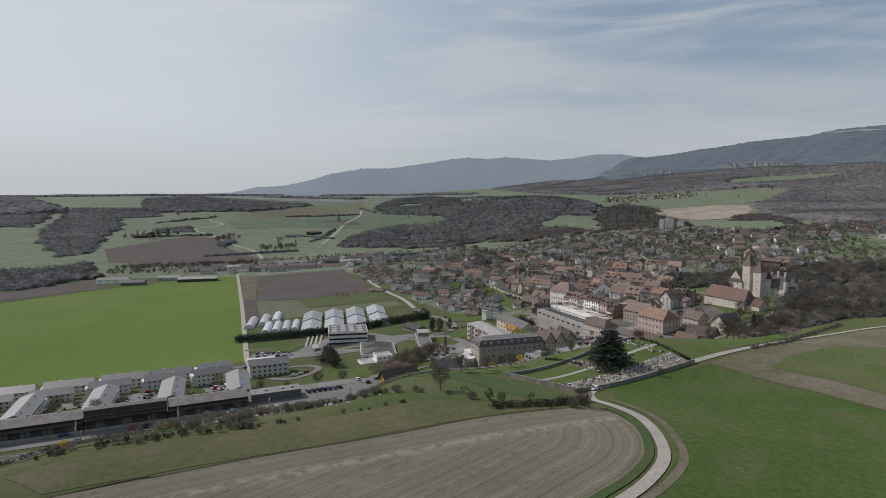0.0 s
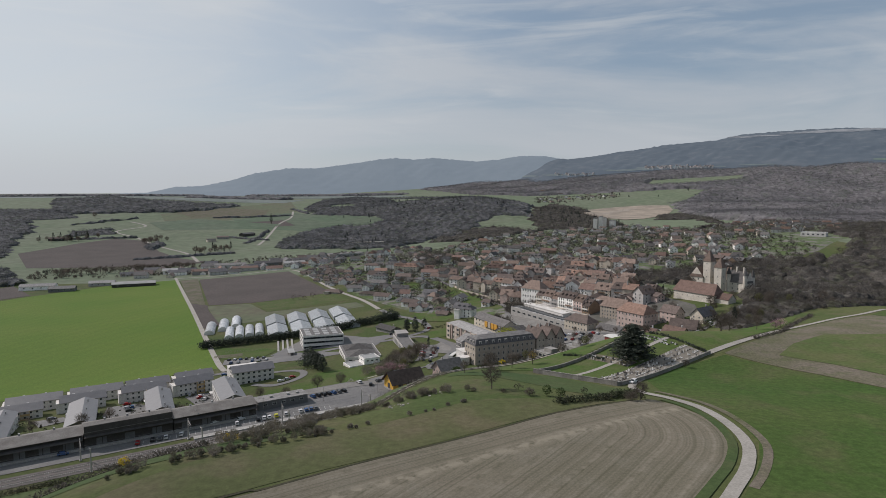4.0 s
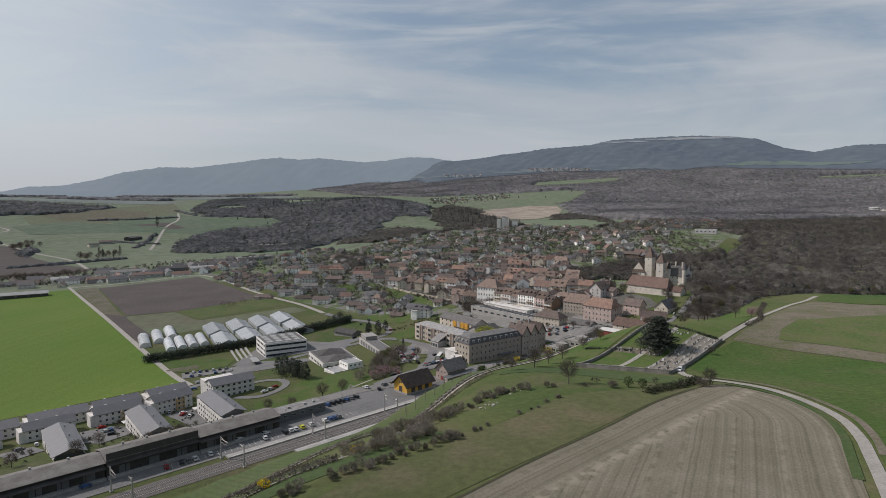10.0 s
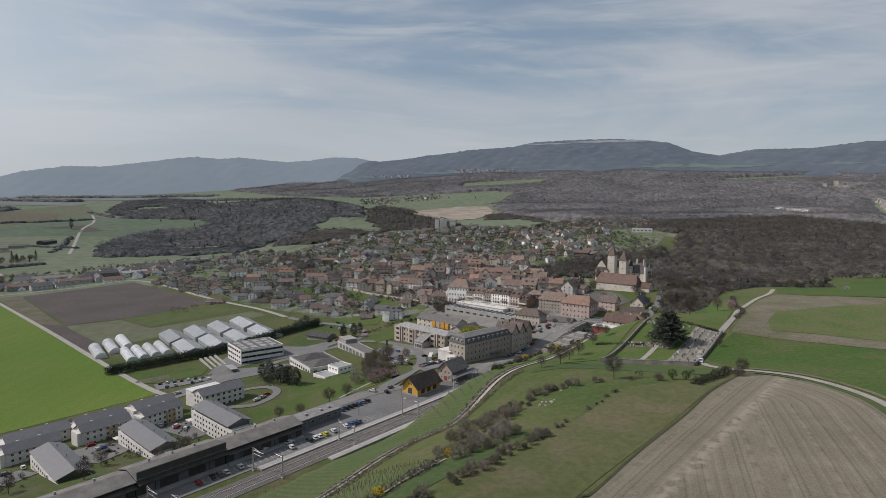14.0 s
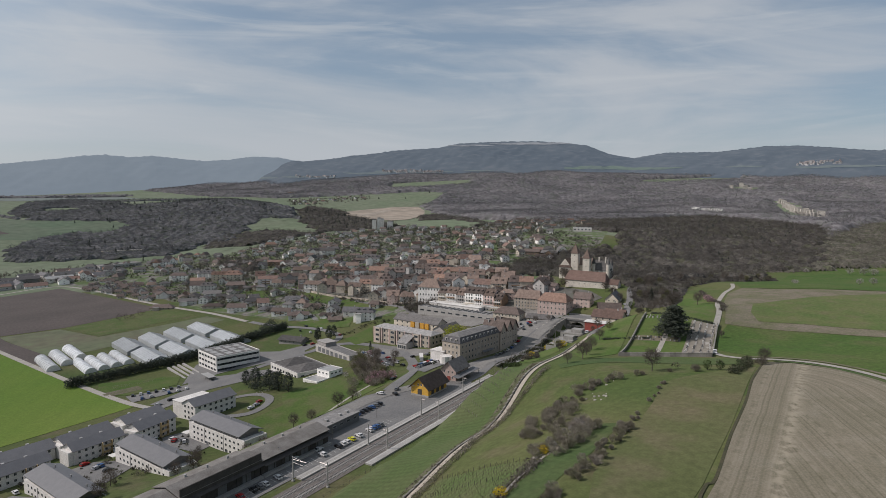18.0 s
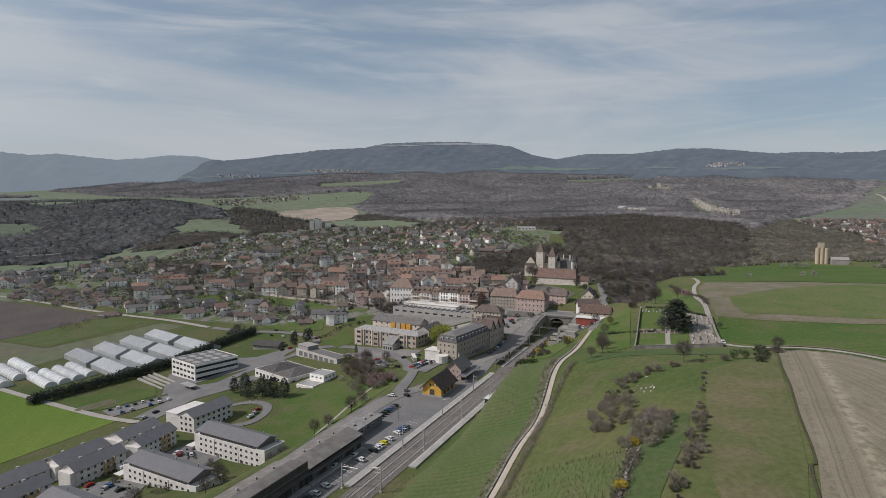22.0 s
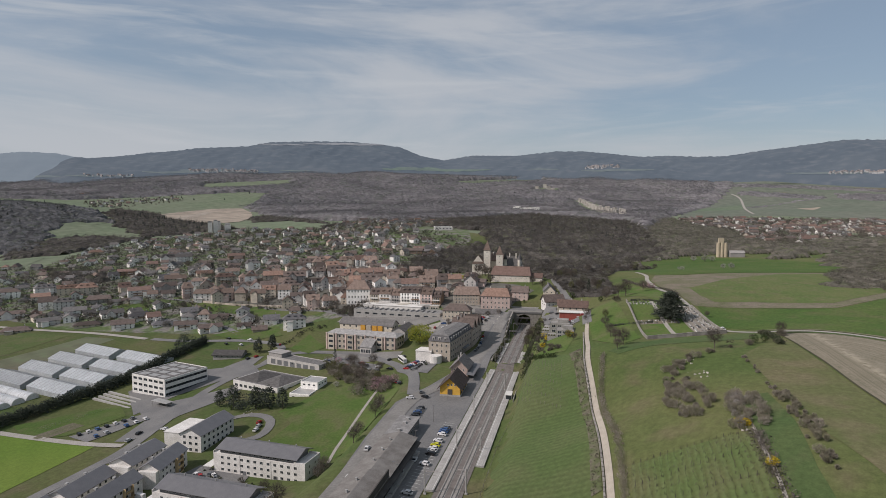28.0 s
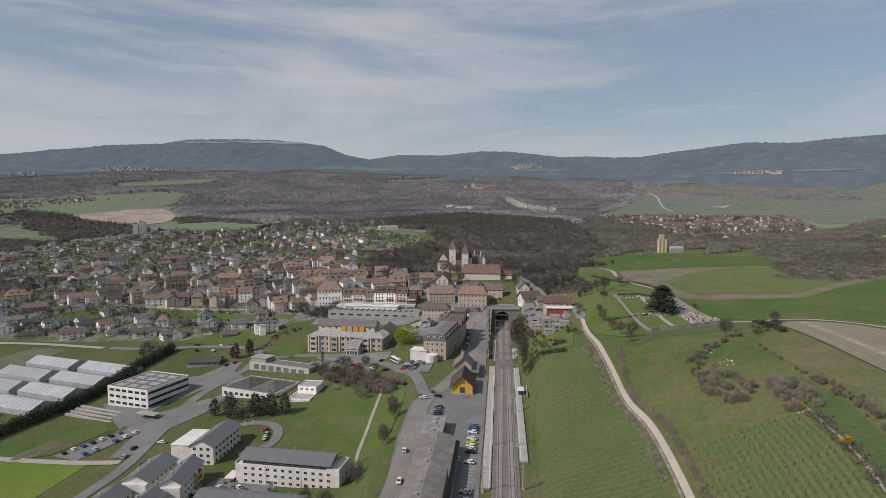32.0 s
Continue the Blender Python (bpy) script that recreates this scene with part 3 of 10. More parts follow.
def patch(name, poly, material, lift, label, category, kind="structure"):
    """A field laid on the land: the outline cut along the ground's own grid, so that it follows it closely."""
    bm = bmesh.new()
    bm.faces.new([bm.verts.new((x, y, 0)) for x, y in poly])
    xs, ys = [p[0] for p in poly], [p[1] for p in poly]
    for axis, lines, lo, hi in ((0, GX, min(xs), max(xs)), (1, GY, min(ys), max(ys))):
        for c in lines:
            if lo < c < hi:
                co, no = [0, 0, 0], [0, 0, 0]
                co[axis], no[axis] = float(c), 1
                bmesh.ops.bisect_plane(bm, geom=bm.verts[:] + bm.edges[:] + bm.faces[:], plane_co=co, plane_no=no)
    v = np.array([vt.co[:2] for vt in bm.verts])
    for vt, z in zip(bm.verts, land(v[:, 0], v[:, 1])):
        vt.co.z = z + lift
    bmesh.ops.triangulate(bm, faces=bm.faces[:], quad_method="FIXED")
    bmesh.ops.recalc_face_normals(bm, faces=bm.faces[:])
    if sum(f.normal.z for f in bm.faces) < 0:
        bmesh.ops.reverse_faces(bm, faces=bm.faces[:])
    me = bpy.data.meshes.new(name)
    bm.to_mesh(me)
    bm.free()
    me.polygons.foreach_set("use_smooth", [True] * len(me.polygons))
    me.materials.append(material)
    return tagged(new(name, me), label, category, kind=kind)


def curve_points(pts, step):
    """A smooth line through the points, at even steps."""
    p = np.array([pts[0], *pts, pts[-1]], float)
    out = []
    for i in range(1, len(p) - 2):
        k = max(2, int(np.linalg.norm(p[i + 1] - p[i]) / step))
        for t in np.arange(k) / k:
            out.append(0.5 * ((2 * p[i]) + (p[i + 1] - p[i - 1]) * t + (2 * p[i - 1] - 5 * p[i] + 4 * p[i + 1] - p[i + 2]) * t ** 2 + (3 * p[i] - p[i - 1] - 3 * p[i + 1] + p[i + 2]) * t ** 3))
    out.append(p[-1])
    return np.array(out)


def ribbon(name, pts, width, material, lift, label, category, kind="structure", step=4.0, thick=0.0, level=False):
    """A road, path or kerb of even width along a smooth line, lying on the land."""
    c = curve_points(pts, step)
    t = np.gradient(c, axis=0)
    t /= np.linalg.norm(t, axis=1)[:, None]
    nrm = np.stack([-t[:, 1], t[:, 0]], 1)
    rows = []
    cols = np.linspace(-0.5, 0.5, 5)
    for k in cols:
        e = c + nrm * width * k
        z = land(c[:, 0], c[:, 1]) if level else land(e[:, 0], e[:, 1])
        rows.append(np.column_stack([e, z + lift]))
    top = np.stack(rows, 1)
    n, m = top.shape[:2]
    verts = top.reshape(-1, 3)
    i = np.arange(n * m).reshape(n, m)
    q = np.stack([i[:-1, :-1], i[1:, :-1], i[1:, 1:], i[:-1, 1:]], -1).reshape(-1, 4)[:, ::-1]
    tris = [q[:, [0, 1, 2]], q[:, [0, 2, 3]]]
    if thick:
        low = verts.copy()
        low[:, 2] -= thick
        for a in (i[:, 0], i[::-1, -1]):
            b = a + n * m
            s = np.stack([a[:-1], a[1:], b[1:], b[:-1]], -1)
            tris += [s[:, [0, 2, 1]], s[:, [0, 3, 2]]]
        verts = np.concatenate([verts, low])
    me = big_mesh(name, verts, np.concatenate(tris), material)
    return tagged(new(name, me), label, category, kind=kind)


# ---------------------------------------------------------------- fields and roads
patch("green_field", [(-354, 1057), (-157, 484), (-235, 452), (-311, 423), (-480, 340), (-900, 420), (-860, 720), (-575, 792), (-505, 918), (-440, 1010)], MAT["wheat"], 0.16, "bright green field of young wheat", "field")
patch("brown_field", [(-317, 1052), (-180, 1109), (-91, 828), (-186, 793), (-239, 790)], MAT["soil_dark"], 0.18, "freshly ploughed brown field", "field")
patch("fallow_strip", [(-346, 1049), (-321, 1060), (-243, 790), (-201, 645), (-209, 641)], MAT["soil_grass"], 0.18, "fallow strip with bare soil beside the farm road", "field")
patch("ploughed_corner", [(-266, 812), (-240, 789), (-232, 758), (-197, 664), (-204, 650), (-212, 652)], MAT["soil_dark"], 0.26, "dark ploughed corner beside the farm road", "field")
patch("grass_strip", [(-186, 791), (-92, 826), (-66, 764), (-159, 729)], MAT["meadow"], 0.18, "narrow strip of bright grass", "field")
patch("olive_strip", [(-240, 785), (-189, 788), (-160, 725), (-58, 744), (-47, 712), (-118, 690), (-198, 660)], MAT["olive"], 0.18, "olive green stubble strip beside the greenhouses", "field")
patch("hill_meadow", [(-2600, 1500), (-1500, 1250), (-700, 1180), (-330, 1270), (-150, 1280), (20, 1420), (100, 2100), (-200, 2950), (-1200, 2800), (-2600, 2950)], MAT["haze_green"], 0.3, "northern slope meadows in a haze-paled green", "meadow")
patch("hill_meadow", [(420, 1560), (640, 1480), (900, 1640), (1020, 1960), (1150, 2300), (820, 2620), (560, 3100), (420, 2900), (560, 2400)], MAT["haze_green"], 0.3, "meadows round the quarry in a haze-paled green", "meadow")
patch("hamlet_slope", [(405, 1877), (463, 2006), (600, 2640), (720, 2800), (1080, 2730), (1360, 2650), (1442, 2563), (1168, 2332), (849, 2347), (611, 1983)], MAT["haze_green"], 0.75, "green slope round the far hamlet", "meadow")
patch("hill_plough", [(-787, 1430), (-740, 1600), (-689, 1700), (-611, 1666), (-578, 1617), (-512, 1472), (-430, 1349), (-354, 1283), (-405, 1242), (-531, 1230), (-667, 1225)], MAT["soil_dark"], 0.5, "dark ploughed field on the far slope", "field")
patch("west_plough", [(-900, 760), (-635, 876), (-583, 1020), (-511, 924), (-590, 806), (-760, 740)], MAT["soil_dark"], 0.3, "dark ploughed field beyond the wheat", "field")
patch("quarry", [(690, 2120), (706, 2222), (800, 2275), (900, 2300), (1020, 2310), (1115, 2262), (1060, 2120), (990, 2010), (880, 1880), (800, 1800), (730, 1780), (690, 1890)], MAT["sand"], 1.5, "pale sandy quarry floor", "quarry")
patch("quarry_bank", [(740, 2120), (840, 2190), (960, 2250), (975, 2225), (850, 2130), (745, 2060)], MAT["quarry_cut"], 2.2, "darker dug bank across the quarry", "quarry")
patch("slope_field", [(469, 1957), (799, 2617), (1041, 2535), (1256, 2643), (1077, 2320), (839, 2310), (720, 2210), (569, 1984)], MAT["haze_green"], 0.6, "green meadow behind the quarry", "field")
patch("river_field", [(0, 1261), (30, 1467), (142, 1639), (165, 1489), (88, 1363), (42, 1276)], MAT["haze_green"], 0.55, "green meadow on the valley side", "field")
patch("town_meadow", [(283, 1543), (327, 1647), (402, 1605), (357, 1474), (285, 1376)], MAT["haze_green"], 0.6, "green meadow among the upper houses", "field")
patch("quarry_field", [(640, 1500), (760, 1690), (905, 1690), (800, 1360), (664, 1281)], MAT["haze_green"], 0.6, "green meadow behind the upper town", "field")
patch("slope_field", [(-982, 1837), (-909, 2180), (-773, 1925), (-825, 1685)], MAT["haze_green"], 0.6, "green hill meadow", "field")
patch("slope_field", [(-753, 2265), (-377, 2870), (-293, 2402), (-635, 1960)], MAT["olive"], 0.6, "brownish green hill field", "field")
patch("slope_field", [(-500, 2200), (-330, 2388), (-215, 2245), (-90, 2170), (25, 2055), (-30, 1960), (-130, 1970), (-200, 1905), (-420, 1950)], MAT["far_dark_green"], 0.6, "dark green hill field", "field")
patch("slope_field", [(-1400, 1800), (-1149, 1770), (-992, 1514), (-1250, 1450)], MAT["haze_green"], 0.6, "green meadow on the western slope", "field")
patch("slope_field", [(-620, 1720), (-440, 1440), (-330, 1600), (-340, 1900), (-470, 2050)], MAT["haze_green"], 0.6, "green hill meadow with a farm track", "field")
patch("plough", [(-260, 60), (-91, 141), (-70, 149), (-40, 163.5), (-10, 177), (13, 188.5), (46, 203), (52, 204), (56.5, 196), (59, 184), (58.5, 172), (56, 162), (46, 148), (22, 124), (-40, 62), (-160, 0)], MAT["soil_pale"], 0.16, "pale tilled field with curved tractor lines", "field")
patch("east_field", [(62, 215), (66, 236), (84, 249), (116, 263), (128, 246), (140, 228), (150, 207), (160, 190), (330, 120), (300, -60), (40, 60), (32, 124), (54, 147), (64, 162), (67.5, 178), (67.5, 194)], MAT["east_wheat"], 0.16, "green young crop beside the farm lane", "field")
patch("bare_strip", [(117, 265), (146, 283), (180, 306), (228, 333), (262, 342), (266, 316), (300, 292), (360, 252), (420, 200), (420, 100), (330, 122), (160, 192), (150, 209), (140, 230), (128, 248)], MAT["soil_grass"], 0.17, "bare strip of trampled soil between crops", "field")
patch("inner_field", [(140, 259), (158, 274), (186, 289), (237, 280), (293, 264), (345, 250), (400, 196), (400, 118), (330, 136), (176, 196), (154, 243)], MAT["meadow"], 0.30, "green crop patch inside the bare strip", "field")
patch("upper_field", [(262, 343), (300, 372), (340, 394), (430, 404), (520, 440), (591, 462), (646, 401), (639, 322), (596, 249), (483, 217), (400, 226), (360, 254), (304, 296), (268, 318)], MAT["east_wheat"], 0.22, "green field in front of the woods", "field")
patch("dry_crest", [(-12, 208), (8, 206), (38, 201.5), (10, 188.5), (-40, 165), (-75, 149.5), (-96, 142), (-112, 152), (-92, 168), (-60, 183), (-34, 196)], MAT["dry_grass"], 0.10, "dry olive grass along the crest of the pasture", "meadow")
patch("crest_meadow", [(53, 217), (44, 232), (33, 251), (14, 263), (-6, 270), (-12, 262), (4, 250), (16, 232), (27, 216), (42, 207)], MAT["deep_grass"], 0.10, "dark green grass below the cemetery", "meadow")
patch("crop_strip", [(-62, 198), (-56, 190), (-82, 178), (-112, 168), (-150, 150), (-160, 156), (-114, 176), (-92, 186)], MAT["deep_grass"], 0.10, "dark green strip between two hedgerows", "meadow")
ribbon("farm_road", [(-362, 1080), (-252, 764), (-196, 600), (-158, 488), (-150, 470)], 4.5, MAT["pale_road"], 0.34, "pale concrete farm road along the wheat", "road", step=7)
ribbon("field_road", [(-362, 1072), (-266, 1096), (-175, 1122), (-102, 892), (-77, 818), (-49, 748), (-32, 685)], 5, MAT["pale_road"], 0.34, "pale road round the ploughed field", "road", step=7)
ribbon("hill_track", [(-309, 1572), (-320, 1896), (-319, 2062), (-300, 2200), (-319, 2429)], 7, MAT["pale_road"], 0.9, "white farm track up the far hill", "road", step=20)
ribbon("hill_track", [(-380, 1290), (-437, 1423), (-533, 1553), (-644, 1718), (-738, 1836), (-700, 1960), (-777, 2053)], 7, MAT["pale_road"], 0.9, "white farm track along the far ploughed field", "road", step=20)
ribbon("farm_lane", [(-40, 58), (-8, 89), (27, 123), (41, 137), (50.5, 147), (59.5, 160.5), (63.2, 176), (63.2, 193), (58.5, 207.5), (54, 216), (55, 226)], 3.4, MAT["pale_road"], 0.24, "pale concrete lane curving between the fields", "road")
ribbon("farm_lane", [(54, 220), (58, 232), (78, 249.5), (108, 265), (144, 286), (178, 309), (228, 336), (262, 350), (300, 374)], 3.1, MAT["pale_road"], 0.24, "pale farm lane past the cemetery wall", "road")
ribbon("ditch", [(-230, 70), (-91, 141.5), (-70, 149.5), (-40, 164), (-10, 177.5), (13, 189), (45, 203)], 0.8, MAT["ditch"], 0.22, "dark grassy ditch along the tilled field", "ditch")
ribbon("verge", [(24, 127), (38, 140.5), (47.5, 150), (56, 162.5), (59.6, 177), (59.6, 192), (55.5, 204)], 2.6, MAT["deep_grass"], 0.24, "dark green verge beside the farm lane", "verge")
ribbon("verge", [(45, 136), (55, 146), (64.5, 159.5), (68.2, 176), (68.2, 194), (64, 208), (60, 217)], 2.4, MAT["soil_grass"], 0.24, "trampled verge beside the farm lane", "verge")
ribbon("white_path", [(60, 312), (40, 303), (10, 288), (-18, 274.8), (-42, 260.8), (-66, 247.2), (-90, 234.2), (-113, 222.5), (-140, 210), (-180, 191)], 2.3, MAT["path_gravel"], 0.32, "white gravel path along the vineyard wall", "path")


# ---------------------------------------------------------------- far ridges
RIDGE = [(-40, 0.0), (-22, 0.05), (-18.3, 0.2), (-16.1, 0.69), (-13.9, 0.8), (-11.5, 1.31), (-9.6, 1.92), (-6.7, 2.4), (-4.2, 2.42), (-0.6, 2.91), (1.5, 3.25), (3.3, 3.42), (5.1, 3.28), (7, 3.44), (9, 3.28),
         (11.1, 3.12), (13.2, 3.27), (15.4, 3.61), (17.7, 3.57), (19.9, 3.23), (22.5, 3.48), (24.5, 3.81), (26.4, 3.99), (28.5, 4.32), (32.6, 4.57), (34.6, 4.99), (38.8, 5.15), (41.9, 5.14), (43.9, 5.02), (46.5, 4.72),
         (48.5, 3.92), (50.7, 3.52), (53.4, 3.95), (57.6, 3.9), (61.4, 4.26), (64, 4.2), (66.3, 3.95), (68.9, 3.64), (71.3, 3.68), (73.7, 3.53), (76, 3.53), (78.2, 3.84), (80.4, 4.05), (82.5, 4.29), (84.5, 4.48), (88.3, 4.3), (90.7, 4.5), (96, 4.7), (130, 3)]


def ridge_row(az, k, r0, r1, extra=0.0, az0=0.0, taper=0.0, share=1.0, fall=1.0, rough=0.42):
    """Points of a wooded ridge at the share k of the way from the plain to its skyline."""
    mx, my = np.interp(az, (-5, 20, 45, 60, 90), (-50, -150, -205, -245, -305)), np.interp(az, (-5, 20, 45, 60, 90), (10, 60, 90, 110, 165))
    el = np.interp(az, [a for a, _ in RIDGE], [e for _, e in RIDGE]) + extra
    r = r0 + (r1 - r0) * k
    x, y = mx + r * np.sin(np.radians(az)), my + r * np.cos(np.radians(az))
    base = land(x, y) - 12
    peak = 121.5 + r1 * np.tan(np.radians(el))
    peak = base + (peak - base) * share * (ease(az0, az0 + taper, az) if taper else 1.0)
    spur = np.array([noise.noise(Vector((a * 0.42 + 3 * k, k * 1.4, 2.0))) * 0.75 + noise.noise(Vector((a * 1.15 - 5 * k, k * 3.0, 5.0))) * 0.34 + noise.noise(Vector((a * 3.6, k * 9.0, 8.0))) * 0.12 for a in az])
    rise = np.clip(k ** fall + spur * rough * k * (1 - k), 0, 1)
    z = base + (peak - base) * rise
    if k > 0.999:
        z = z + np.array([noise.noise(Vector((a * 3.1, 9, 0))) * 5 + noise.noise(Vector((a * 17.0, 4, 0))) * 4 for a in az])
    return np.stack([x, y, z], -1)


def ridge(name, az0, az1, r0, r1, material, label, **shape):
    az = np.arange(az0, az1 + 0.01, 0.16)
    verts = [ridge_row(az, k, r0, r1, az0=az0, **shape) for k in np.linspace(0, 1, 40)]
    verts.append(verts[-1] * np.array((1.02, 1.02, 0)) + np.array((0, 0, -50)))
    v = np.concatenate(verts)
    i = np.arange(len(v)).reshape(-1, len(az))
    q = np.stack([i[:-1, :-1], i[:-1, 1:], i[1:, 1:], i[1:, :-1]], -1).reshape(-1, 4)[:, ::-1]
    ob = new(name, big_mesh(name, v, np.concatenate([q[:, [0, 1, 2]], q[:, [0, 2, 3]]]), material))
    ob.data.polygons.foreach_set("use_smooth", [True] * len(ob.data.polygons))
    return tagged(ob, label, "mountain", kind="structure")


MAIN = dict(r0=3600, r1=4740, az0=13.0, taper=7.0, fall=0.9)
ridge("mountain_ridge", -22, 45, 3950, 4790, MAT["mountain_haze"], "wooded mountain ridge on the horizon, blue haze as glow", extra=-0.04, rough=0.25)
ridge("mountain_ridge", 13, 130, 3600, 4740, MAT["mountain"], "long dark wooded mountain ridge with a haze glow", taper=7.0, fall=0.9)


def drape(name, az0, az1, el0, el1, material, label, seed, shape=MAIN, out=3.0):
    """A field or clearing laid on the mountainside between two bearings and two heights of view, with uneven edges."""
    az = np.linspace(az0, az1, 24)
    ks = np.linspace(0, 1, 40)
    rows = np.stack([ridge_row(az, k, **shape) for k in ks])
    dist = np.hypot(rows[..., 0] + 200, rows[..., 1] - 90)
    up = np.maximum.accumulate(np.degrees(np.arctan2(rows[..., 2] - 121.5, dist)), axis=0)
    verts = []
    for f in np.linspace(0, 1, 8):
        line = []
        for j, a in enumerate(az):
            u = j / 23
            width = math.sin(math.pi * min(max(u, 0.03), 0.97)) ** 0.5
            mid = (el0 + el1) / 2 + noise.noise(Vector((a * 0.5, seed, 1))) * (el1 - el0) * 0.4
            half = (el1 - el0) / 2 * width * (1 + 0.8 * noise.noise(Vector((a * 1.4, seed, f * 2 + 7))))
            k = float(np.interp(mid + half * (2 * f - 1), up[:, j] + ks * 1e-6, ks))
            line.append([float(np.interp(k, ks, rows[:, j, c])) for c in range(3)])
        verts.append(line)
    v = np.array(verts).reshape(-1, 3)
    v[:, 2] += out * 0.5
    v[:, 0] -= out * np.sin(np.radians(np.tile(az, 8)))
    v[:, 1] -= out * np.cos(np.radians(np.tile(az, 8)))
    i = np.arange(8 * 24).reshape(8, 24)
    q = np.stack([i[:-1, :-1], i[:-1, 1:], i[1:, 1:], i[1:, :-1]], -1).reshape(-1, 4)[:, ::-1]
    ob = new(name, big_mesh(name, v, np.concatenate([q[:, [0, 1, 2]], q[:, [0, 2, 3]]]), MAT[material]))
    return tagged(ob, label, "field", kind="structure"), v


for n_, (a0, a1, e0, e1, m_) in enumerate(((14.0, 17.5, 1.62, 1.80, "haze_slope"), (17.8, 22.8, 1.74, 1.92, "haze_slope"), (23.5, 28.0, 2.12, 2.30, "haze_slope"), (26.5, 34.0, 2.24, 2.52, "haze_slope"), (35.0, 38.0, 2.42, 2.54, "haze_slope"), (44.5, 50.5, 2.55, 2.85, "haze_slope_green"),
                                             (48.0, 55.0, 2.50, 2.72, "haze_slope_green"), (58.5, 61.5, 2.60, 2.72, "haze_slope"), (63.5, 70.0, 2.42, 2.60, "haze_slope"), (80.5, 87.0, 1.90, 2.06, "haze_slope"), (87.5, 93.0, 2.05, 2.2, "haze_slope"))):
    drape("mountain_meadow", a0, a1, e0, e1, m_, "pale green meadows at the mountain's foot with haze glow", n_)
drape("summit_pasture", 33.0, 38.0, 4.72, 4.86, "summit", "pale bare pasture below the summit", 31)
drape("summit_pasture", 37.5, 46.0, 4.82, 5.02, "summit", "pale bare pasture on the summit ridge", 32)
VR = random.Random(17)
for a0, a1, e0, e1, count in ((27.2, 33.0, 2.28, 2.48, 90), (19.0, 22.8, 1.76, 1.90, 24), (63.8, 67.0, 2.68, 2.92, 56), (83.6, 87.2, 1.92, 2.08, 60)):
    far = Shape()
    az = np.array([VR.uniform(a0, a1) for _ in range(count)])
    ks = np.linspace(0, 1, 40)
    rows = np.stack([ridge_row(az, k, **MAIN) for k in ks])
    up = np.maximum.accumulate(np.degrees(np.arctan2(rows[..., 2] - 121.5, np.hypot(rows[..., 0] + 200, rows[..., 1] - 90))), axis=0)
    for j in range(count):
        k = float(np.interp(VR.uniform(e0, e1), up[:, j] + ks * 1e-6, ks))
        c = [float(np.interp(k, ks, rows[:, j, q])) for q in range(3)]
        w, d, h = VR.uniform(7, 13), VR.uniform(6, 9), VR.uniform(4, 6)
        m = pose(c[0] - 6 * math.sin(radians(az[j])), c[1] - 6 * math.cos(radians(az[j])), c[2] + 2, 0, 0, VR.uniform(0, 180))
        far.box(-w / 2, -d / 2, -12, w / 2, d / 2, h * 0.7, 0, m)
        far.face([m @ Vector(q) for q in ((-w / 2, -d / 2 - 1, h * 0.6), (w / 2, -d / 2 - 1, h * 0.6), (w / 2, 0, h + 3), (-w / 2, 0, h + 3))], 1)
        far.face([m @ Vector(q) for q in ((w / 2, d / 2 + 1, h * 0.6), (-w / 2, d / 2 + 1, h * 0.6), (-w / 2, 0, h + 3), (w / 2, 0, h + 3))], 1)
    tagged(new("mountain_village", far.mesh("mountain_village", MAT["far_wall"], MAT["far_roof"])), "far village of pale houses at the mountain's foot", "houses", kind="stuff")


# ---------------------------------------------------------------- woods
def clumps(rng, x, y, base, height, width, count, size, flat=0.5, low=0.35, lump=0.0):
    """Crowns made of small loose facets for many trees at once: returns vertices and triangles."""
    n = len(x)
    k = n * count
    u = rng.normal(size=(k, 3))
    u /= np.linalg.norm(u, axis=1)[:, None]
    r = rng.uniform(0.35, 1.0, k) ** 0.6
    if lump:
        u[:, 2] = np.abs(u[:, 2]) * 1.15 - 0.3
        u /= np.linalg.norm(u, axis=1)[:, None]
        r = rng.uniform(0.72, 1.06, k)
    hx, wx = np.repeat(height, count), np.repeat(width, count)
    c = np.column_stack([np.repeat(x, count) + u[:, 0] * r * wx * 0.5, np.repeat(y, count) + u[:, 1] * r * wx * 0.5,
                         np.repeat(base, count) + hx * (low + (1 - low) * (0.5 + 0.5 * u[:, 2] * r))])
    s = rng.uniform(0.5, 1.3, k) * np.repeat(size * np.ones(n), count)
    tri = []
    if lump:
        nrm = u + rng.normal(size=(k, 3)) * lump
        side = np.cross(nrm, rng.normal(size=(k, 3)))
        side /= np.linalg.norm(side, axis=1)[:, None]
        up = np.cross(nrm, side)
        up /= np.linalg.norm(up, axis=1)[:, None]
    for a in range(3):
        d = rng.normal(size=(k, 3))
        if lump:
            ang = a * 2.094 + rng.uniform(-0.5, 0.5, k)
            d = (side * np.cos(ang)[:, None] + up * np.sin(ang)[:, None]) * rng.uniform(0.7, 1.5, k)[:, None]
        d[:, 2] *= 1 if lump else flat
        tri.append(c + d * s[:, None] * 0.75)
    v = np.stack(tri, 1).reshape(-1, 3)
    return v, np.arange(k * 3).reshape(-1, 3)


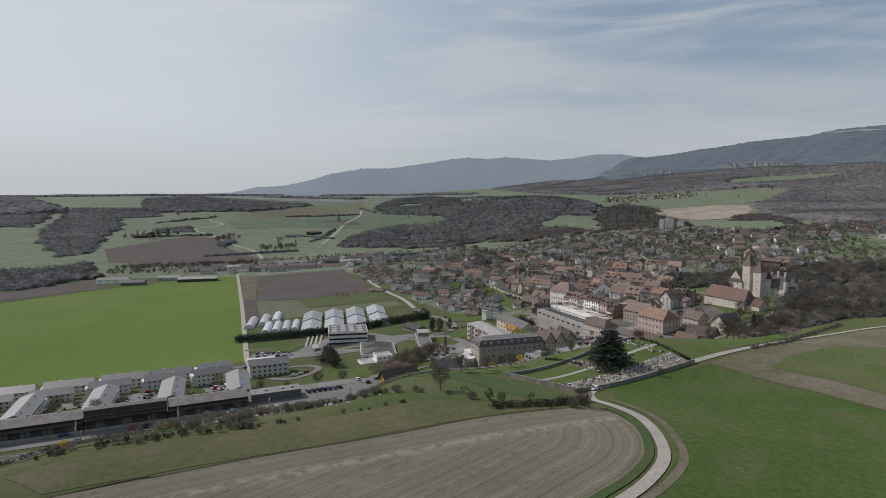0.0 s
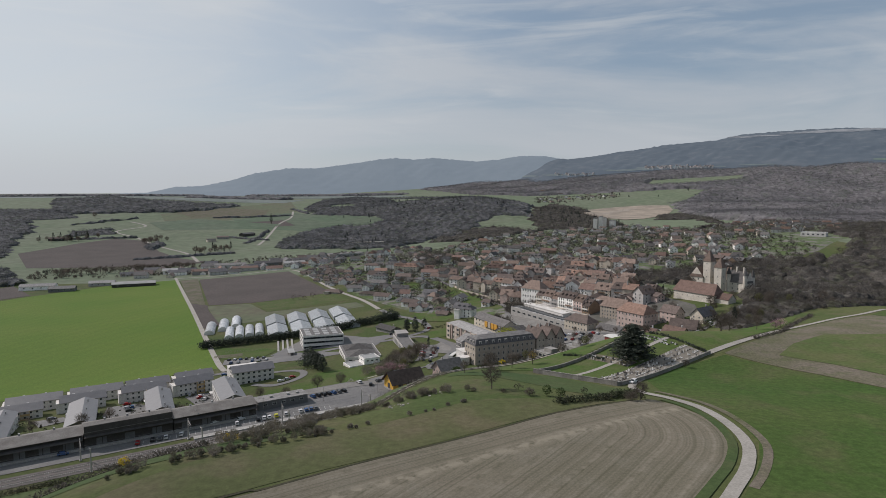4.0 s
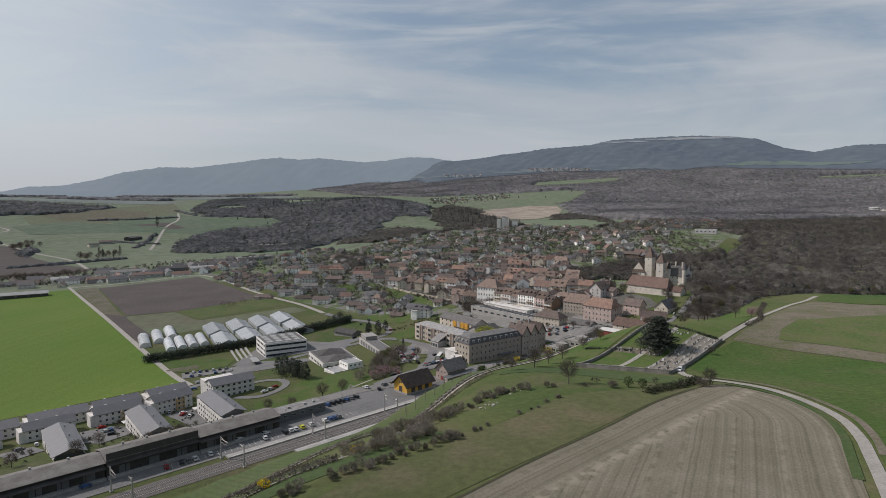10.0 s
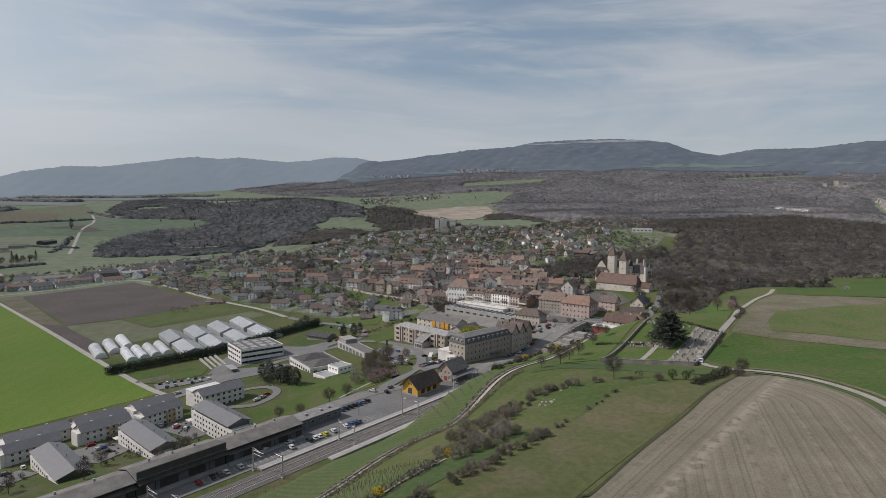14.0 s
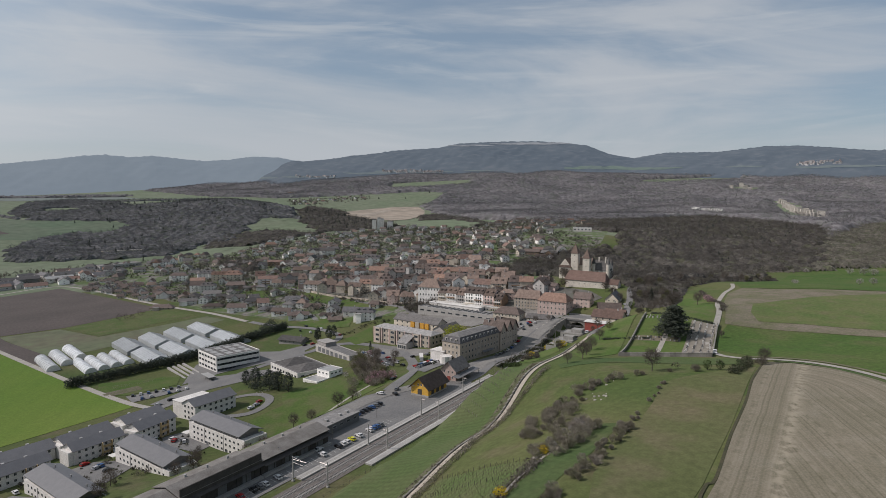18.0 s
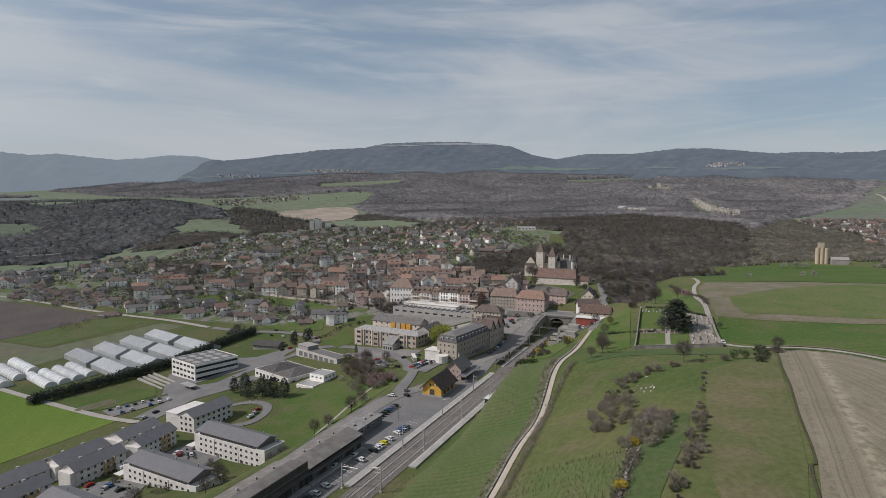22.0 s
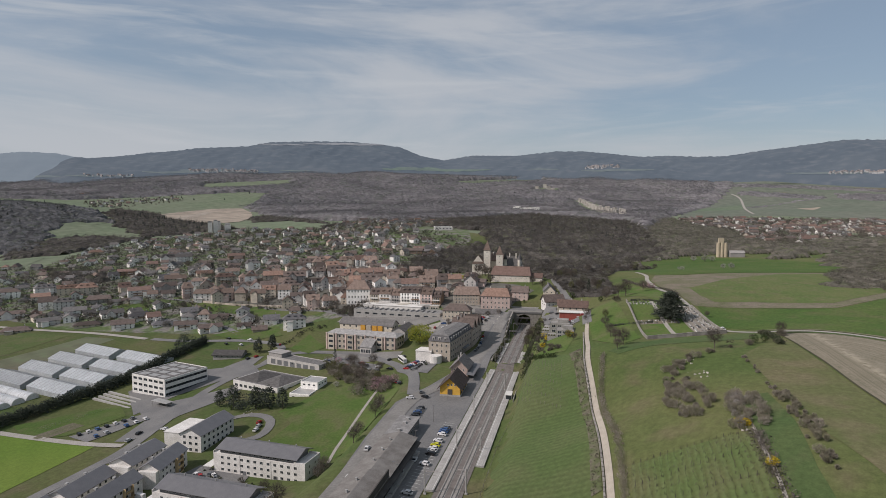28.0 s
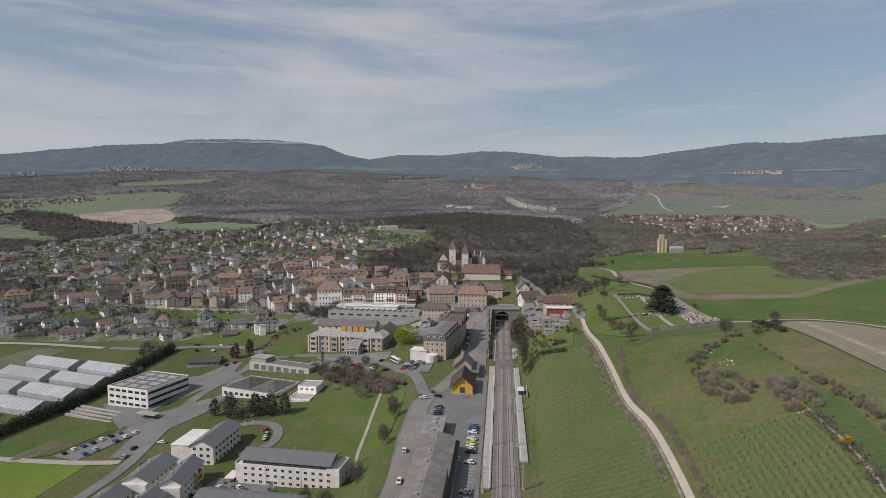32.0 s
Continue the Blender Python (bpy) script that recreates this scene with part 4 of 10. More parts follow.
def twigs(rng, x, y, base, height, width, count, length, thick, low=0.2):
    """Bare crowns: thin tapering sprays that point up and outwards from each tree's middle."""
    k = len(x) * count
    u = rng.normal(size=(k, 3))
    u /= np.linalg.norm(u, axis=1)[:, None]
    r = rng.uniform(0.25, 0.92, k) ** 0.7
    hx, wx = np.repeat(height, count), np.repeat(width, count)
    c = np.column_stack([np.repeat(x, count) + u[:, 0] * r * wx * 0.5, np.repeat(y, count) + u[:, 1] * r * wx * 0.5, np.repeat(base, count) + hx * (low + (1 - low) * (0.48 + 0.46 * u[:, 2] * r))])
    d = u + rng.normal(size=(k, 3)) * 0.35 + np.array((0, 0, 0.55))
    d /= np.linalg.norm(d, axis=1)[:, None]
    side = np.cross(d, rng.normal(size=(k, 3)))
    side /= np.linalg.norm(side, axis=1)[:, None]
    L, w = length * rng.uniform(0.6, 1.4, k)[:, None], thick * rng.uniform(0.6, 1.4, k)[:, None]
    v = np.stack([c - d * L * 0.4 - side * w * 0.5, c - d * L * 0.4 + side * w * 0.5, c + d * L * 0.6], 1).reshape(-1, 3)
    return v, np.arange(k * 3).reshape(-1, 3)


HASH = np.random.default_rng(77).uniform(0, 1, (4096, 3))


def crowns(x, y, size):
    """A field of rounded tree crowns, one to each cell of an uneven grid: 0 in the gaps, 1 on the tallest."""
    top = np.zeros(x.shape)
    gi, gj = np.floor(x / size).astype(int), np.floor(y / size).astype(int)
    for di in (-1, 0, 1):
        for dj in (-1, 0, 1):
            h = HASH[((gi + di) * 7349 + (gj + dj) * 9151) % 4096]
            cx, cy = (gi + di + h[..., 0]) * size, (gj + dj + h[..., 1]) * size
            d2 = ((x - cx) ** 2 + (y - cy) ** 2) / (size * 0.85) ** 2
            top = np.maximum(top, (0.42 + 0.58 * h[..., 2]) * np.sqrt(np.clip(1 - d2, 0, 1)))
    return top


def wood(name, poly, height, seed, label, material="woods", size=11.0, cell=3.8, sprays=0, length=2.6, thick=0.3, holes=(), roll=0.0):
    """A wood: one canopy of rounded crowns that falls to the ground at its edge, and bare sprays standing out of it."""
    rng = np.random.default_rng(seed)
    xs, ys = [p[0] for p in poly], [p[1] for p in poly]
    gx, gy = np.meshgrid(np.arange(min(xs) - cell * 2, max(xs) + cell * 2, cell), np.arange(min(ys) - cell * 2, max(ys) + cell * 2, cell))
    wob = 9.0 if min(max(xs) - min(xs), max(ys) - min(ys)) > 120 else 2.5
    x, y = gx + rng.uniform(-0.3, 0.3, gx.shape) * cell, gy + rng.uniform(-0.3, 0.3, gy.shape) * cell
    wx, wy = x + wob * np.sin(y / 17.0) + wob * 0.6 * np.sin(y / 6.1), y + wob * np.sin(x / 15.0) + wob * 0.6 * np.sin(x / 7.3)
    ok = inside(poly, wx, wy)
    for hole in holes:
        ok &= ~inside(hole, wx, wy)
    near = np.zeros_like(ok)
    near[1:-1, 1:-1] = ok[1:-1, 1:-1] | ok[:-2, 1:-1] | ok[2:, 1:-1] | ok[1:-1, :-2] | ok[1:-1, 2:]
    stand = 0.82 + 0.18 * np.sin(x / 61.0 + 1.3 * np.sin(y / 83.0)) * np.sin(y / 71.0)
    z = np.zeros(x.shape)
    z[near] = land(x[near], y[near])
    tall = height * stand * (0.12 + 0.88 * crowns(x, y, size)) * rng.uniform(0.9, 1.1, x.shape)
    rim = ok.copy()
    rim[1:-1, 1:-1] &= ok[:-2, 1:-1] & ok[2:, 1:-1] & ok[1:-1, :-2] & ok[1:-1, 2:]
    ramp = ok.astype(float)
    for step in range(14 if roll else 3):
        ramp[1:-1, 1:-1] = ok[1:-1, 1:-1] * (ramp[1:-1, 1:-1] + ramp[:-2, 1:-1] + ramp[2:, 1:-1] + ramp[1:-1, :-2] + ramp[1:-1, 2:]) / 5
        if step == 2:
            tall = tall * np.clip(ramp * 1.25 - 0.1, 0.2, 1.0)
    rise = np.zeros(x.shape)
    if roll:
        rise = roll * np.clip(ramp * 2 - 1, 0, 1) * (1 + np.sin(x / 131.0 + 1.7 * np.sin(y / 173.0)) * np.cos(y / 118.0 + 1.2 * np.sin(x / 211.0)))
        tall = tall + rise
    z = np.where(ok, z + tall * (0.72 if sprays else 1.0), z - 0.4)
    i = np.arange(x.size).reshape(x.shape)
    q = np.stack([i[:-1, :-1], i[:-1, 1:], i[1:, 1:], i[1:, :-1]], -1)
    keep = near[:-1, :-1] & near[:-1, 1:] & near[1:, 1:] & near[1:, :-1] & (ok[:-1, :-1] | ok[:-1, 1:] | ok[1:, 1:] | ok[1:, :-1])
    q = q[keep]
    used = np.unique(q)
    index = np.zeros(x.size, int)
    index[used] = np.arange(len(used))
    v = np.stack([x.ravel(), y.ravel(), z.ravel()], -1)[used]
    t = index[np.concatenate([q[:, [0, 1, 2]], q[:, [0, 2, 3]]])]
    me = big_mesh(name, v, t, MAT[material])
    inner = (rim[:-1, :-1] & rim[:-1, 1:] & rim[1:, 1:] & rim[1:, :-1])[keep]
    me.polygons.foreach_set("use_smooth", np.concatenate([inner, inner]).tolist())
    ob = tagged(new(name, me), label, "woods", kind="stuff")
    if sprays:
        gi, gj = np.meshgrid(np.arange(int(min(xs) // size) - 1, int(max(xs) // size) + 2), np.arange(int(min(ys) // size) - 1, int(max(ys) // size) + 2))
        h = HASH[(gi * 7349 + gj * 9151) % 4096].reshape(-1, 3)
        x, y = (gi.ravel() + h[:, 0]) * size, (gj.ravel() + h[:, 1]) * size
        ok = inside(poly, x, y)
        for hole in holes:
            ok &= ~inside(hole, x, y)
        x, y, h = x[ok], y[ok], h[ok]
        base = land(x, y) + rise[np.clip(np.round((y - gy[0, 0]) / cell).astype(int), 0, rise.shape[0] - 1), np.clip(np.round((x - gx[0, 0]) / cell).astype(int), 0, rise.shape[1] - 1)]
        hgt = height * (0.2 + 0.8 * (0.42 + 0.58 * h[:, 2])) * rng.uniform(0.9, 1.15, len(x))
        v, t = twigs(rng, x, y, base, hgt, size * rng.uniform(0.95, 1.3, len(x)), sprays, length, thick, 0.35)
        tagged(new("bare_branches", big_mesh("bare_branches", v, t, MAT["woods_twig" if material == "woods" else material])), "bare grey-brown branches standing out of the wood", "woods", kind="stuff")
    return ob


GORGE = [(255, 575), (290, 545), (296, 500), (268, 452), (300, 425), (420, 415), (520, 470), (640, 455), (760, 520), (1000, 620), (1350, 800), (1500, 1200), (1000, 1150), (760, 1010), (660, 800), (520, 700), (420, 640), (340, 640), (280, 600)]
wood("bare_wood", GORGE, 15, 1, "dense bare grey-brown woods behind the castle", "woods", size=9.5, cell=2.8, sprays=44, length=2.6, thick=0.26)
PLAIN = [(1000, 620), (1500, 760), (2100, 900), (3000, 1000), (4300, 1500), (3900, 2700), (3000, 3700), (1800, 4300), (700, 4500), (300, 3900), (560, 3100), (820, 2600), (1150, 2300), (1010, 1950), (930, 1650), (960, 1350), (800, 1200), (1000, 1130), (1500, 1200), (1350, 800)]
wood("far_wood", PLAIN, 12, 2, "wide bare woods stretching to the foot of the mountain", "woods_haze", size=15.0, cell=5.5, roll=9.0, sprays=14, length=5.0, thick=0.75, holes=[[(560, 2620), (820, 2430), (1180, 2310), (1460, 2560), (1360, 2660), (1080, 2740), (700, 2820)], [(1636, 1226), (1716, 1226), (1726, 1380), (1626, 1380)], [(2490, 1640), (2600, 1640), (2600, 1760), (2490, 1760)], [(2270, 1330), (2300, 1440), (1600, 990), (1560, 920), (1640, 880)], [(1300, 2850), (1700, 2700), (1800, 2850), (1400, 3000)], [(2400, 2100), (2900, 1900), (2950, 2050), (2450, 2250)], [(1700, 3600), (2400, 3200), (2500, 3330), (1800, 3740)], [(3300, 1700), (3700, 1500), (3750, 1680), (3350, 1850)]])
VALLEY = [(-250, 1470), (-155, 1449), (-60, 1420), (20, 1440), (135, 1680), (181, 1610), (245, 1730), (308, 1862), (407, 1955), (427, 2091), (560, 2400), (480, 2800), (240, 3000), (40, 2950), (-60, 3200), (-230, 2950), (-280, 2500), (-215, 2240), (-90, 2165), (25, 2050), (-30, 1965), (-130, 1975), (-200, 1910), (-260, 1770)]
wood("hill_wood", VALLEY, 15, 3, "bare wooded hill and river valley", "woods_hill_haze", size=11.0, cell=4.2, sprays=26, length=3.4, thick=0.4, holes=[[(-110, 1560), (30, 1560), (30, 1735), (-110, 1735)], [(80, 2480), (223, 2500), (330, 2900), (60, 2920)], [(-200, 2500), (-90, 2450), (-60, 2600), (-170, 2660)]])
for poly in ([(80, 2480), (223, 2500), (330, 2900), (60, 2920)], [(-200, 2500), (-90, 2450), (-60, 2600), (-170, 2660)]):
    patch("clearing", poly, MAT["haze_green"], 1.4, "green clearing on the wooded hill", "field")
wood("copse", [(40, 1028), (50, 1146), (79, 1200), (110, 1127), (80, 1003)], 12, 4, "bare copse among the houses", "woods", size=8.0, cell=3.0, sprays=40)
wood("west_wood", [(-1700, 2300), (-1571, 2378), (-1410, 2224), (-1284, 2023), (-1194, 1801), (-1400, 1700), (-1750, 1900)], 10.5, 5, "dark bare wood on the western slope", "woods_hill_haze", size=12.0, cell=4.5, sprays=18, length=3.6, thick=0.5)
wood("west_wood", [(-1234, 1987), (-1356, 2270), (-1058, 2323), (-962, 2108), (-1054, 2026), (-934, 1792), (-907, 1665), (-786, 1393), (-802, 1294), (-880, 1380), (-985, 1503), (-1110, 1696)], 10.5, 18, "dark bare wood running down the western slope", "woods_hill_haze", size=12.0, cell=4.5, sprays=18, length=3.6, thick=0.5)
wood("farm_copse", [(-800, 1712), (-722, 1796), (-770, 1890), (-850, 1800)], 10.5, 19, "copse beside the hill farm", "woods_hill_haze", size=10.0, cell=4.0, sprays=18, length=3.6, thick=0.5)
wood("hill_copse", [(-527, 1475), (-530, 1586), (-560, 1640), (-575, 1560)], 10.5, 20, "small copse beside the ploughed slope", "woods_hill_haze", size=10.0, cell=4.0)
wood("horizon_wood", [(-1072, 2196), (-981, 2218), (-675, 2354), (-534, 2613), (-819, 2680), (-1115, 2750), (-1261, 2614)], 19, 6, "dark wooded hill on the skyline", "woods_hill_haze", size=14.0, cell=6.0, sprays=18, length=3.6, thick=0.5)
wood("horizon_wood", [(-2600, 2300), (-1500, 1950), (-1300, 2150), (-1800, 2700), (-2800, 2900)], 20, 7, "dark wooded hill on the skyline", "woods_haze", size=14.0, cell=6.0)
wood("avenue_wood", [(-900, 820), (-649, 896), (-607, 947), (-584, 1048), (-700, 1218), (-728, 1139), (-794, 1099), (-950, 1000)], 12, 8, "thin bare trees along the stream", "woods_hill_haze", size=9.0, cell=3.5, sprays=18, length=3.6, thick=0.5)
wood("scrub_wood", [(500, 222), (640, 262), (905, 240), (1100, 100), (900, 20), (640, 120), (520, 188)], 6.5, 9, "low bare wood between the fields", "woods_pale", size=8.0, cell=3.0, sprays=50, length=1.8, thick=0.22)
wood("village_wood", [(520, 472), (600, 442), (690, 405), (740, 330), (880, 300), (1040, 330), (985, 420), (1190, 490), (1400, 650), (1640, 780), (1500, 780), (1350, 800), (1000, 620), (760, 522), (640, 457)], 12, 10, "bare trees in front of the far village", "woods_pale", size=9.0, cell=3.4, sprays=30)
wood("stream_wood", [(1306, 165), (1043, 315), (740, 325), (660, 330), (640, 300), (900, 245), (1100, 100), (1700, -60), (1800, 40)], 12, 12, "line of bare trees beyond the field", "woods_pale", size=10.0, cell=4.0, sprays=16)
patch("far_plain", [(1640, 760), (2100, 880), (3000, 990), (3460, 1230), (4300, 1500), (4500, -300), (3000, -700), (1500, -300), (1640, 160), (1950, 260), (2000, 600)], MAT["plain_green"], 0.5, "far plain meadows muted by haze in their colour", "meadow")
for name, poly, m, label in (("plain_field", [(2895, 893), (2947, 761), (3042, 529), (3310, 112), (2403, 100), (2300, 330), (2461, 628), (2556, 756)], "plain_green", "wide dark green field on the far plain"), ("plain_field", [(2403, 96), (3300, 100), (3318, -102), (1690, 25), (1635, 176), (2193, 260)], "plain_green", "green field behind the far village"),
                             ("plain_field", [(2070, 999), (2083, 861), (2333, 731), (2622, 782), (2304, 879)], "far_dark_green", "green field behind the far village"), ("plain_field", [(2942, 773), (2983, 692), (2915, 503), (2828, 596)], "soil_grass", "bare soil strip on the far plain"), ("sand_pit", [(2440, 573), (2506, 474), (2343, 497)], "sand", "small sandy pit on the far plain"),
                             ("plain_field", [(3455, 1214), (3560, 900), (3600, 640), (3472, 471), (3123, 876), (3173, 1089)], "plain_green", "haze-paled green field before the mountain"), ("plain_field", [(3613, 326), (3518, 112), (3433, 112), (3464, 295)], "plain_green", "haze-paled green field before the mountain"), ("plain_field", [(3269, 454), (3366, 112), (3322, 112), (3181, 422)], "soil_grass", "pale stubble strip before the mountain"),
                             ("plain_field", [(-745, 2373), (-667, 2572), (-412, 2451), (-405, 2286), (-628, 2187)], "soil_grass", "brown field on the northern slope"), ("plain_field", [(-718, 2043), (-600, 2160), (-306, 2036), (-346, 1950), (-627, 1880)], "far_dark_green", "dark green field on the northern slope"),
                             ("plain_field", [(-470, 2080), (-320, 2130), (-265, 2011), (-401, 1957)], "soil_dark", "dull ploughed strip on the northern slope")):
    patch(name, poly, MAT[m], 0.9, label, "field")
for poly in ([(-2500, 3050), (-1500, 3150), (-1100, 3300), (-1100, 3480), (-1700, 3400), (-2500, 3300)], [(-900, 3050), (-420, 3000), (-380, 3120), (-880, 3200)], [(-700, 3500), (150, 3400), (200, 3520), (-680, 3640)], [(-2300, 3600), (-1000, 3750), (-980, 3880), (-2300, 3760)]):
    wood("horizon_wood", poly, 15, 71, "thin line of hazy woods on the horizon", "woods_haze", size=14.0, cell=6.0)
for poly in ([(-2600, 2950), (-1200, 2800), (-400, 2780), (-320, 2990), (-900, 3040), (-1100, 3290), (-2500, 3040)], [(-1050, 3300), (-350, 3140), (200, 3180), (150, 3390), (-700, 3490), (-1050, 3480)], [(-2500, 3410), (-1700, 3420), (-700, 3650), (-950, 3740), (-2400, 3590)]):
    patch("horizon_field", poly, MAT["haze_field"], 1.0, "pale hazy fields towards the horizon", "field")
ribbon("plain_road", [(2880, 905), (2746, 833), (2339, 722), (2065, 636)], 9, MAT["pale_road"], 1.6, "pale road across the far plain", "road", step=25)
for k_, ((xa, ya), (xb, yb)) in enumerate((((2412, 726), (2842, 540)), ((2420, 330), (2500, 120)), ((2700, 380), (2760, 140)))):
    wood("hedge_line", [(xa, ya - 8), (xb, yb - 8), (xb, yb + 8), (xa, ya + 8)], 7, 120 + k_, "dark hedge line across the far plain", "woods_haze", size=9.0, cell=3.5)
wood("plain_wood", [(2960, 892), (2917, 527), (2795, 513), (2852, 868)], 11, 140, "line of bare trees across the far plain", "woods_haze", size=13.0, cell=6.0, sprays=8, length=4.5, thick=0.7)
wood("plain_wood", [(3013, 501), (3218, 11), (2794, 30), (2799, 263), (2834, 460)], 11, 182, "bare woods at the back of the far plain", "woods_haze", size=13.0, cell=6.0, sprays=8, length=4.5, thick=0.7)
wood("plain_wood", [(3163, 1194), (3172, 783), (3254, 399), (3280, 8), (3244, 10), (3169, 393), (3088, 768), (3058, 1163)], 11, 185, "bare woods along the mountain's foot", "woods_haze", size=13.0, cell=6.0, sprays=8, length=4.5, thick=0.7)
wood("east_wood", [(4134, 643), (4200, 0), (3597, -124), (3347, 296), (3405, 567)], 12, 25, "bare woods at the mountain's foot", "woods_haze", size=15.0, cell=6.0)
wood("east_wood", [(2900, 1150), (3460, 1060), (3150, 960), (2200, 870), (1600, 800), (1700, 900), (2200, 1000)], 12, 26, "bare woods behind the far village", "woods_haze", size=15.0, cell=6.0)
wood("field_scrub", [(252, 200), (316, 216), (400, 220), (500, 200), (640, 150), (700, 60), (420, 90), (300, 130), (240, 172)], 5.5, 27, "bare scrub wood beside the fields", "woods_pale", size=7.0, cell=2.6, sprays=70, length=1.7, thick=0.2)
for hole in ([(1300, 2850), (1700, 2700), (1800, 2850), (1400, 3000)], [(2400, 2100), (2900, 1900), (2950, 2050), (2450, 2250)], [(1700, 3600), (2400, 3200), (2500, 3330), (1800, 3740)], [(3300, 1700), (3700, 1500), (3750, 1680), (3350, 1850)]):
    patch("clearing", hole, MAT["haze_green"], 1.2, "green clearing in the far woods", "field")
wood("fringe_wood", [(420, 1600), (640, 1560), (680, 1840), (690, 2050), (800, 2280), (700, 2420), (560, 2150), (470, 1900)], 14, 13, "bare wood between the town and the quarry", "woods", size=10.0, cell=4.0, sprays=20, length=3.0, thick=0.4)
wood("fringe_wood", [(660, 1270), (780, 1330), (930, 1640), (1000, 1960), (900, 1900), (800, 1720), (900, 1690), (800, 1370), (690, 1300)], 13, 14, "bare wood along the upper meadow", "woods", size=10.0, cell=4.0, sprays=20, length=3.0, thick=0.4)
wood("fringe_wood", [(200, 1500), (420, 1590), (330, 1760), (180, 1720), (110, 1560)], 13, 15, "bare wood behind the lower town", "woods", size=10.0, cell=4.0, sprays=20, length=3.0, thick=0.4)
wood("fringe_wood", [(540, 720), (660, 800), (780, 940), (900, 1130), (1040, 1340), (1140, 1250), (960, 1000), (760, 800)], 13, 16, "bare wood beside the upper quarter", "woods", size=10.0, cell=4.0, sprays=20, length=3.0, thick=0.4)
patch("terrace_meadow", [(44, 790), (58, 768), (78, 690), (91, 612), (96, 588), (80, 585), (64, 640), (48, 720)], MAT["meadow"], 0.3, "steep green meadow below the old town wall", "meadow")


for k, ((xa, ya), (xb, yb)) in enumerate((((-560, 2190), (-300, 2260)), ((-420, 1750), (-300, 1700)), ((-900, 1950), (-780, 2150)), ((-250, 2300), (-330, 2500)), ((-820, 1660), (-640, 1720)), ((-345, 1620), (-335, 1900)), ((-520, 1330), (-330, 1420)))):
    nx, ny = (ya - yb) / math.hypot(xb - xa, yb - ya) * 7, (xb - xa) / math.hypot(xb - xa, yb - ya) * 7
    wood("tree_row", [(xa - nx, ya - ny), (xb - nx, yb - ny), (xb + nx, yb + ny), (xa + nx, ya + ny)], 9, 90 + k, "row of bare trees along a hill field", "woods_hill_haze", size=8.0, cell=3.0)


def conifers(name, poly, count, height, seed, label, size=1.1):
    """Dark conifers standing among the bare trees, joined as stuff."""
    rng = np.random.default_rng(seed)
    xs, ys = [p[0] for p in poly], [p[1] for p in poly]
    x, y = rng.uniform(min(xs), max(xs), count * 5), rng.uniform(min(ys), max(ys), count * 5)
    keep = inside(poly, x, y)
    x, y = x[keep][:count], y[keep][:count]
    hh = height * rng.uniform(0.7, 1.25, len(x))
    v, t = clumps(rng, x, y, land(x, y), hh, hh * 0.42, 60, size, 0.6, 0.05, 0.5)
    rel = np.clip((v[:, 2] - np.repeat(land(x, y), 180)) / np.repeat(hh, 180), 0, 1)
    cx, cy = np.repeat(x, 180), np.repeat(y, 180)
    v[:, 0], v[:, 1] = cx + (v[:, 0] - cx) * (1.15 - rel), cy + (v[:, 1] - cy) * (1.15 - rel)
    return tagged(new(name, big_mesh(name, v, t, MAT["conifer_wood"])), label, "conifers", kind="stuff")


wood("park_wood", [(216, 590), (236, 612), (250, 655), (320, 690), (400, 720), (530, 735), (520, 700), (420, 640), (340, 640), (280, 600), (256, 588)], 13, 21, "bare park trees between the castle and the town", "woods", size=8.0, cell=2.8, sprays=90, length=2.4, thick=0.22)
wood("castle_wood", [(238, 434), (262, 424), (300, 425), (268, 452), (296, 500), (290, 520), (284, 500), (258, 466)], 10, 22, "bare trees hugging the castle walls", "woods", size=7.0, cell=2.4, sprays=90, length=2.2, thick=0.2)
wood("lane_thicket", [(176, 336), (240, 378), (330, 408), (430, 402), (420, 418), (330, 448), (290, 455), (246, 438), (212, 412), (180, 380)], 6.0, 23, "bare orchard trees and scrub above the lane", "woods", size=6.5, cell=2.2, sprays=110, length=1.6, thick=0.16)
conifers("conifer_wood", [(-200, 1800), (-60, 1650), (200, 1850), (440, 2100), (500, 2500), (0, 2700)], 120, 16, 31, "dark conifers scattered through the hill wood", 1.9)
conifers("conifer_wood", [(520, 520), (640, 500), (1000, 660), (1300, 850), (1300, 1050), (760, 900), (600, 700)], 90, 15, 32, "dark conifers scattered through the gorge wood", 1.2)
conifers("conifer_wood", [(1100, 1000), (2300, 1100), (3300, 1700), (2600, 3200), (1000, 3800), (900, 2700), (1200, 2000)], 110, 13, 33, "dark conifers scattered through the far wood", 3.0)
conifers("conifer_wood", [(430, 1600), (640, 1570), (690, 2000), (760, 2300), (560, 2150)], 90, 17, 34, "dark conifers beside the quarry", 1.6)

for name, poly, label in (("garden_lawn", [(-2, 821), (24, 850), (33, 818), (18, 781)], "bright green slope between the villas"), ("garden_lawn", [(42, 781), (67, 751), (82, 691), (78, 622), (62, 650), (48, 727)], "steep green slope below the old town"),
                          ("garden_lawn", [(2, 640), (29, 627), (45, 601), (28, 573), (8, 590)], "green garden lawn beside the street"), ("garden_lawn", [(7, 536), (39, 551), (22, 512), (6, 512)], "green lawn behind the care home")):
    patch(name, poly, MAT["lawn"], 0.34, label, "lawn")
wood("saddle_wood", [(400, 1940), (470, 1890), (490, 2000), (570, 2250), (560, 2400), (430, 2095)], 14, 24, "bare wood between the hill and the quarry", "woods_hill_haze", size=11.0, cell=4.0)
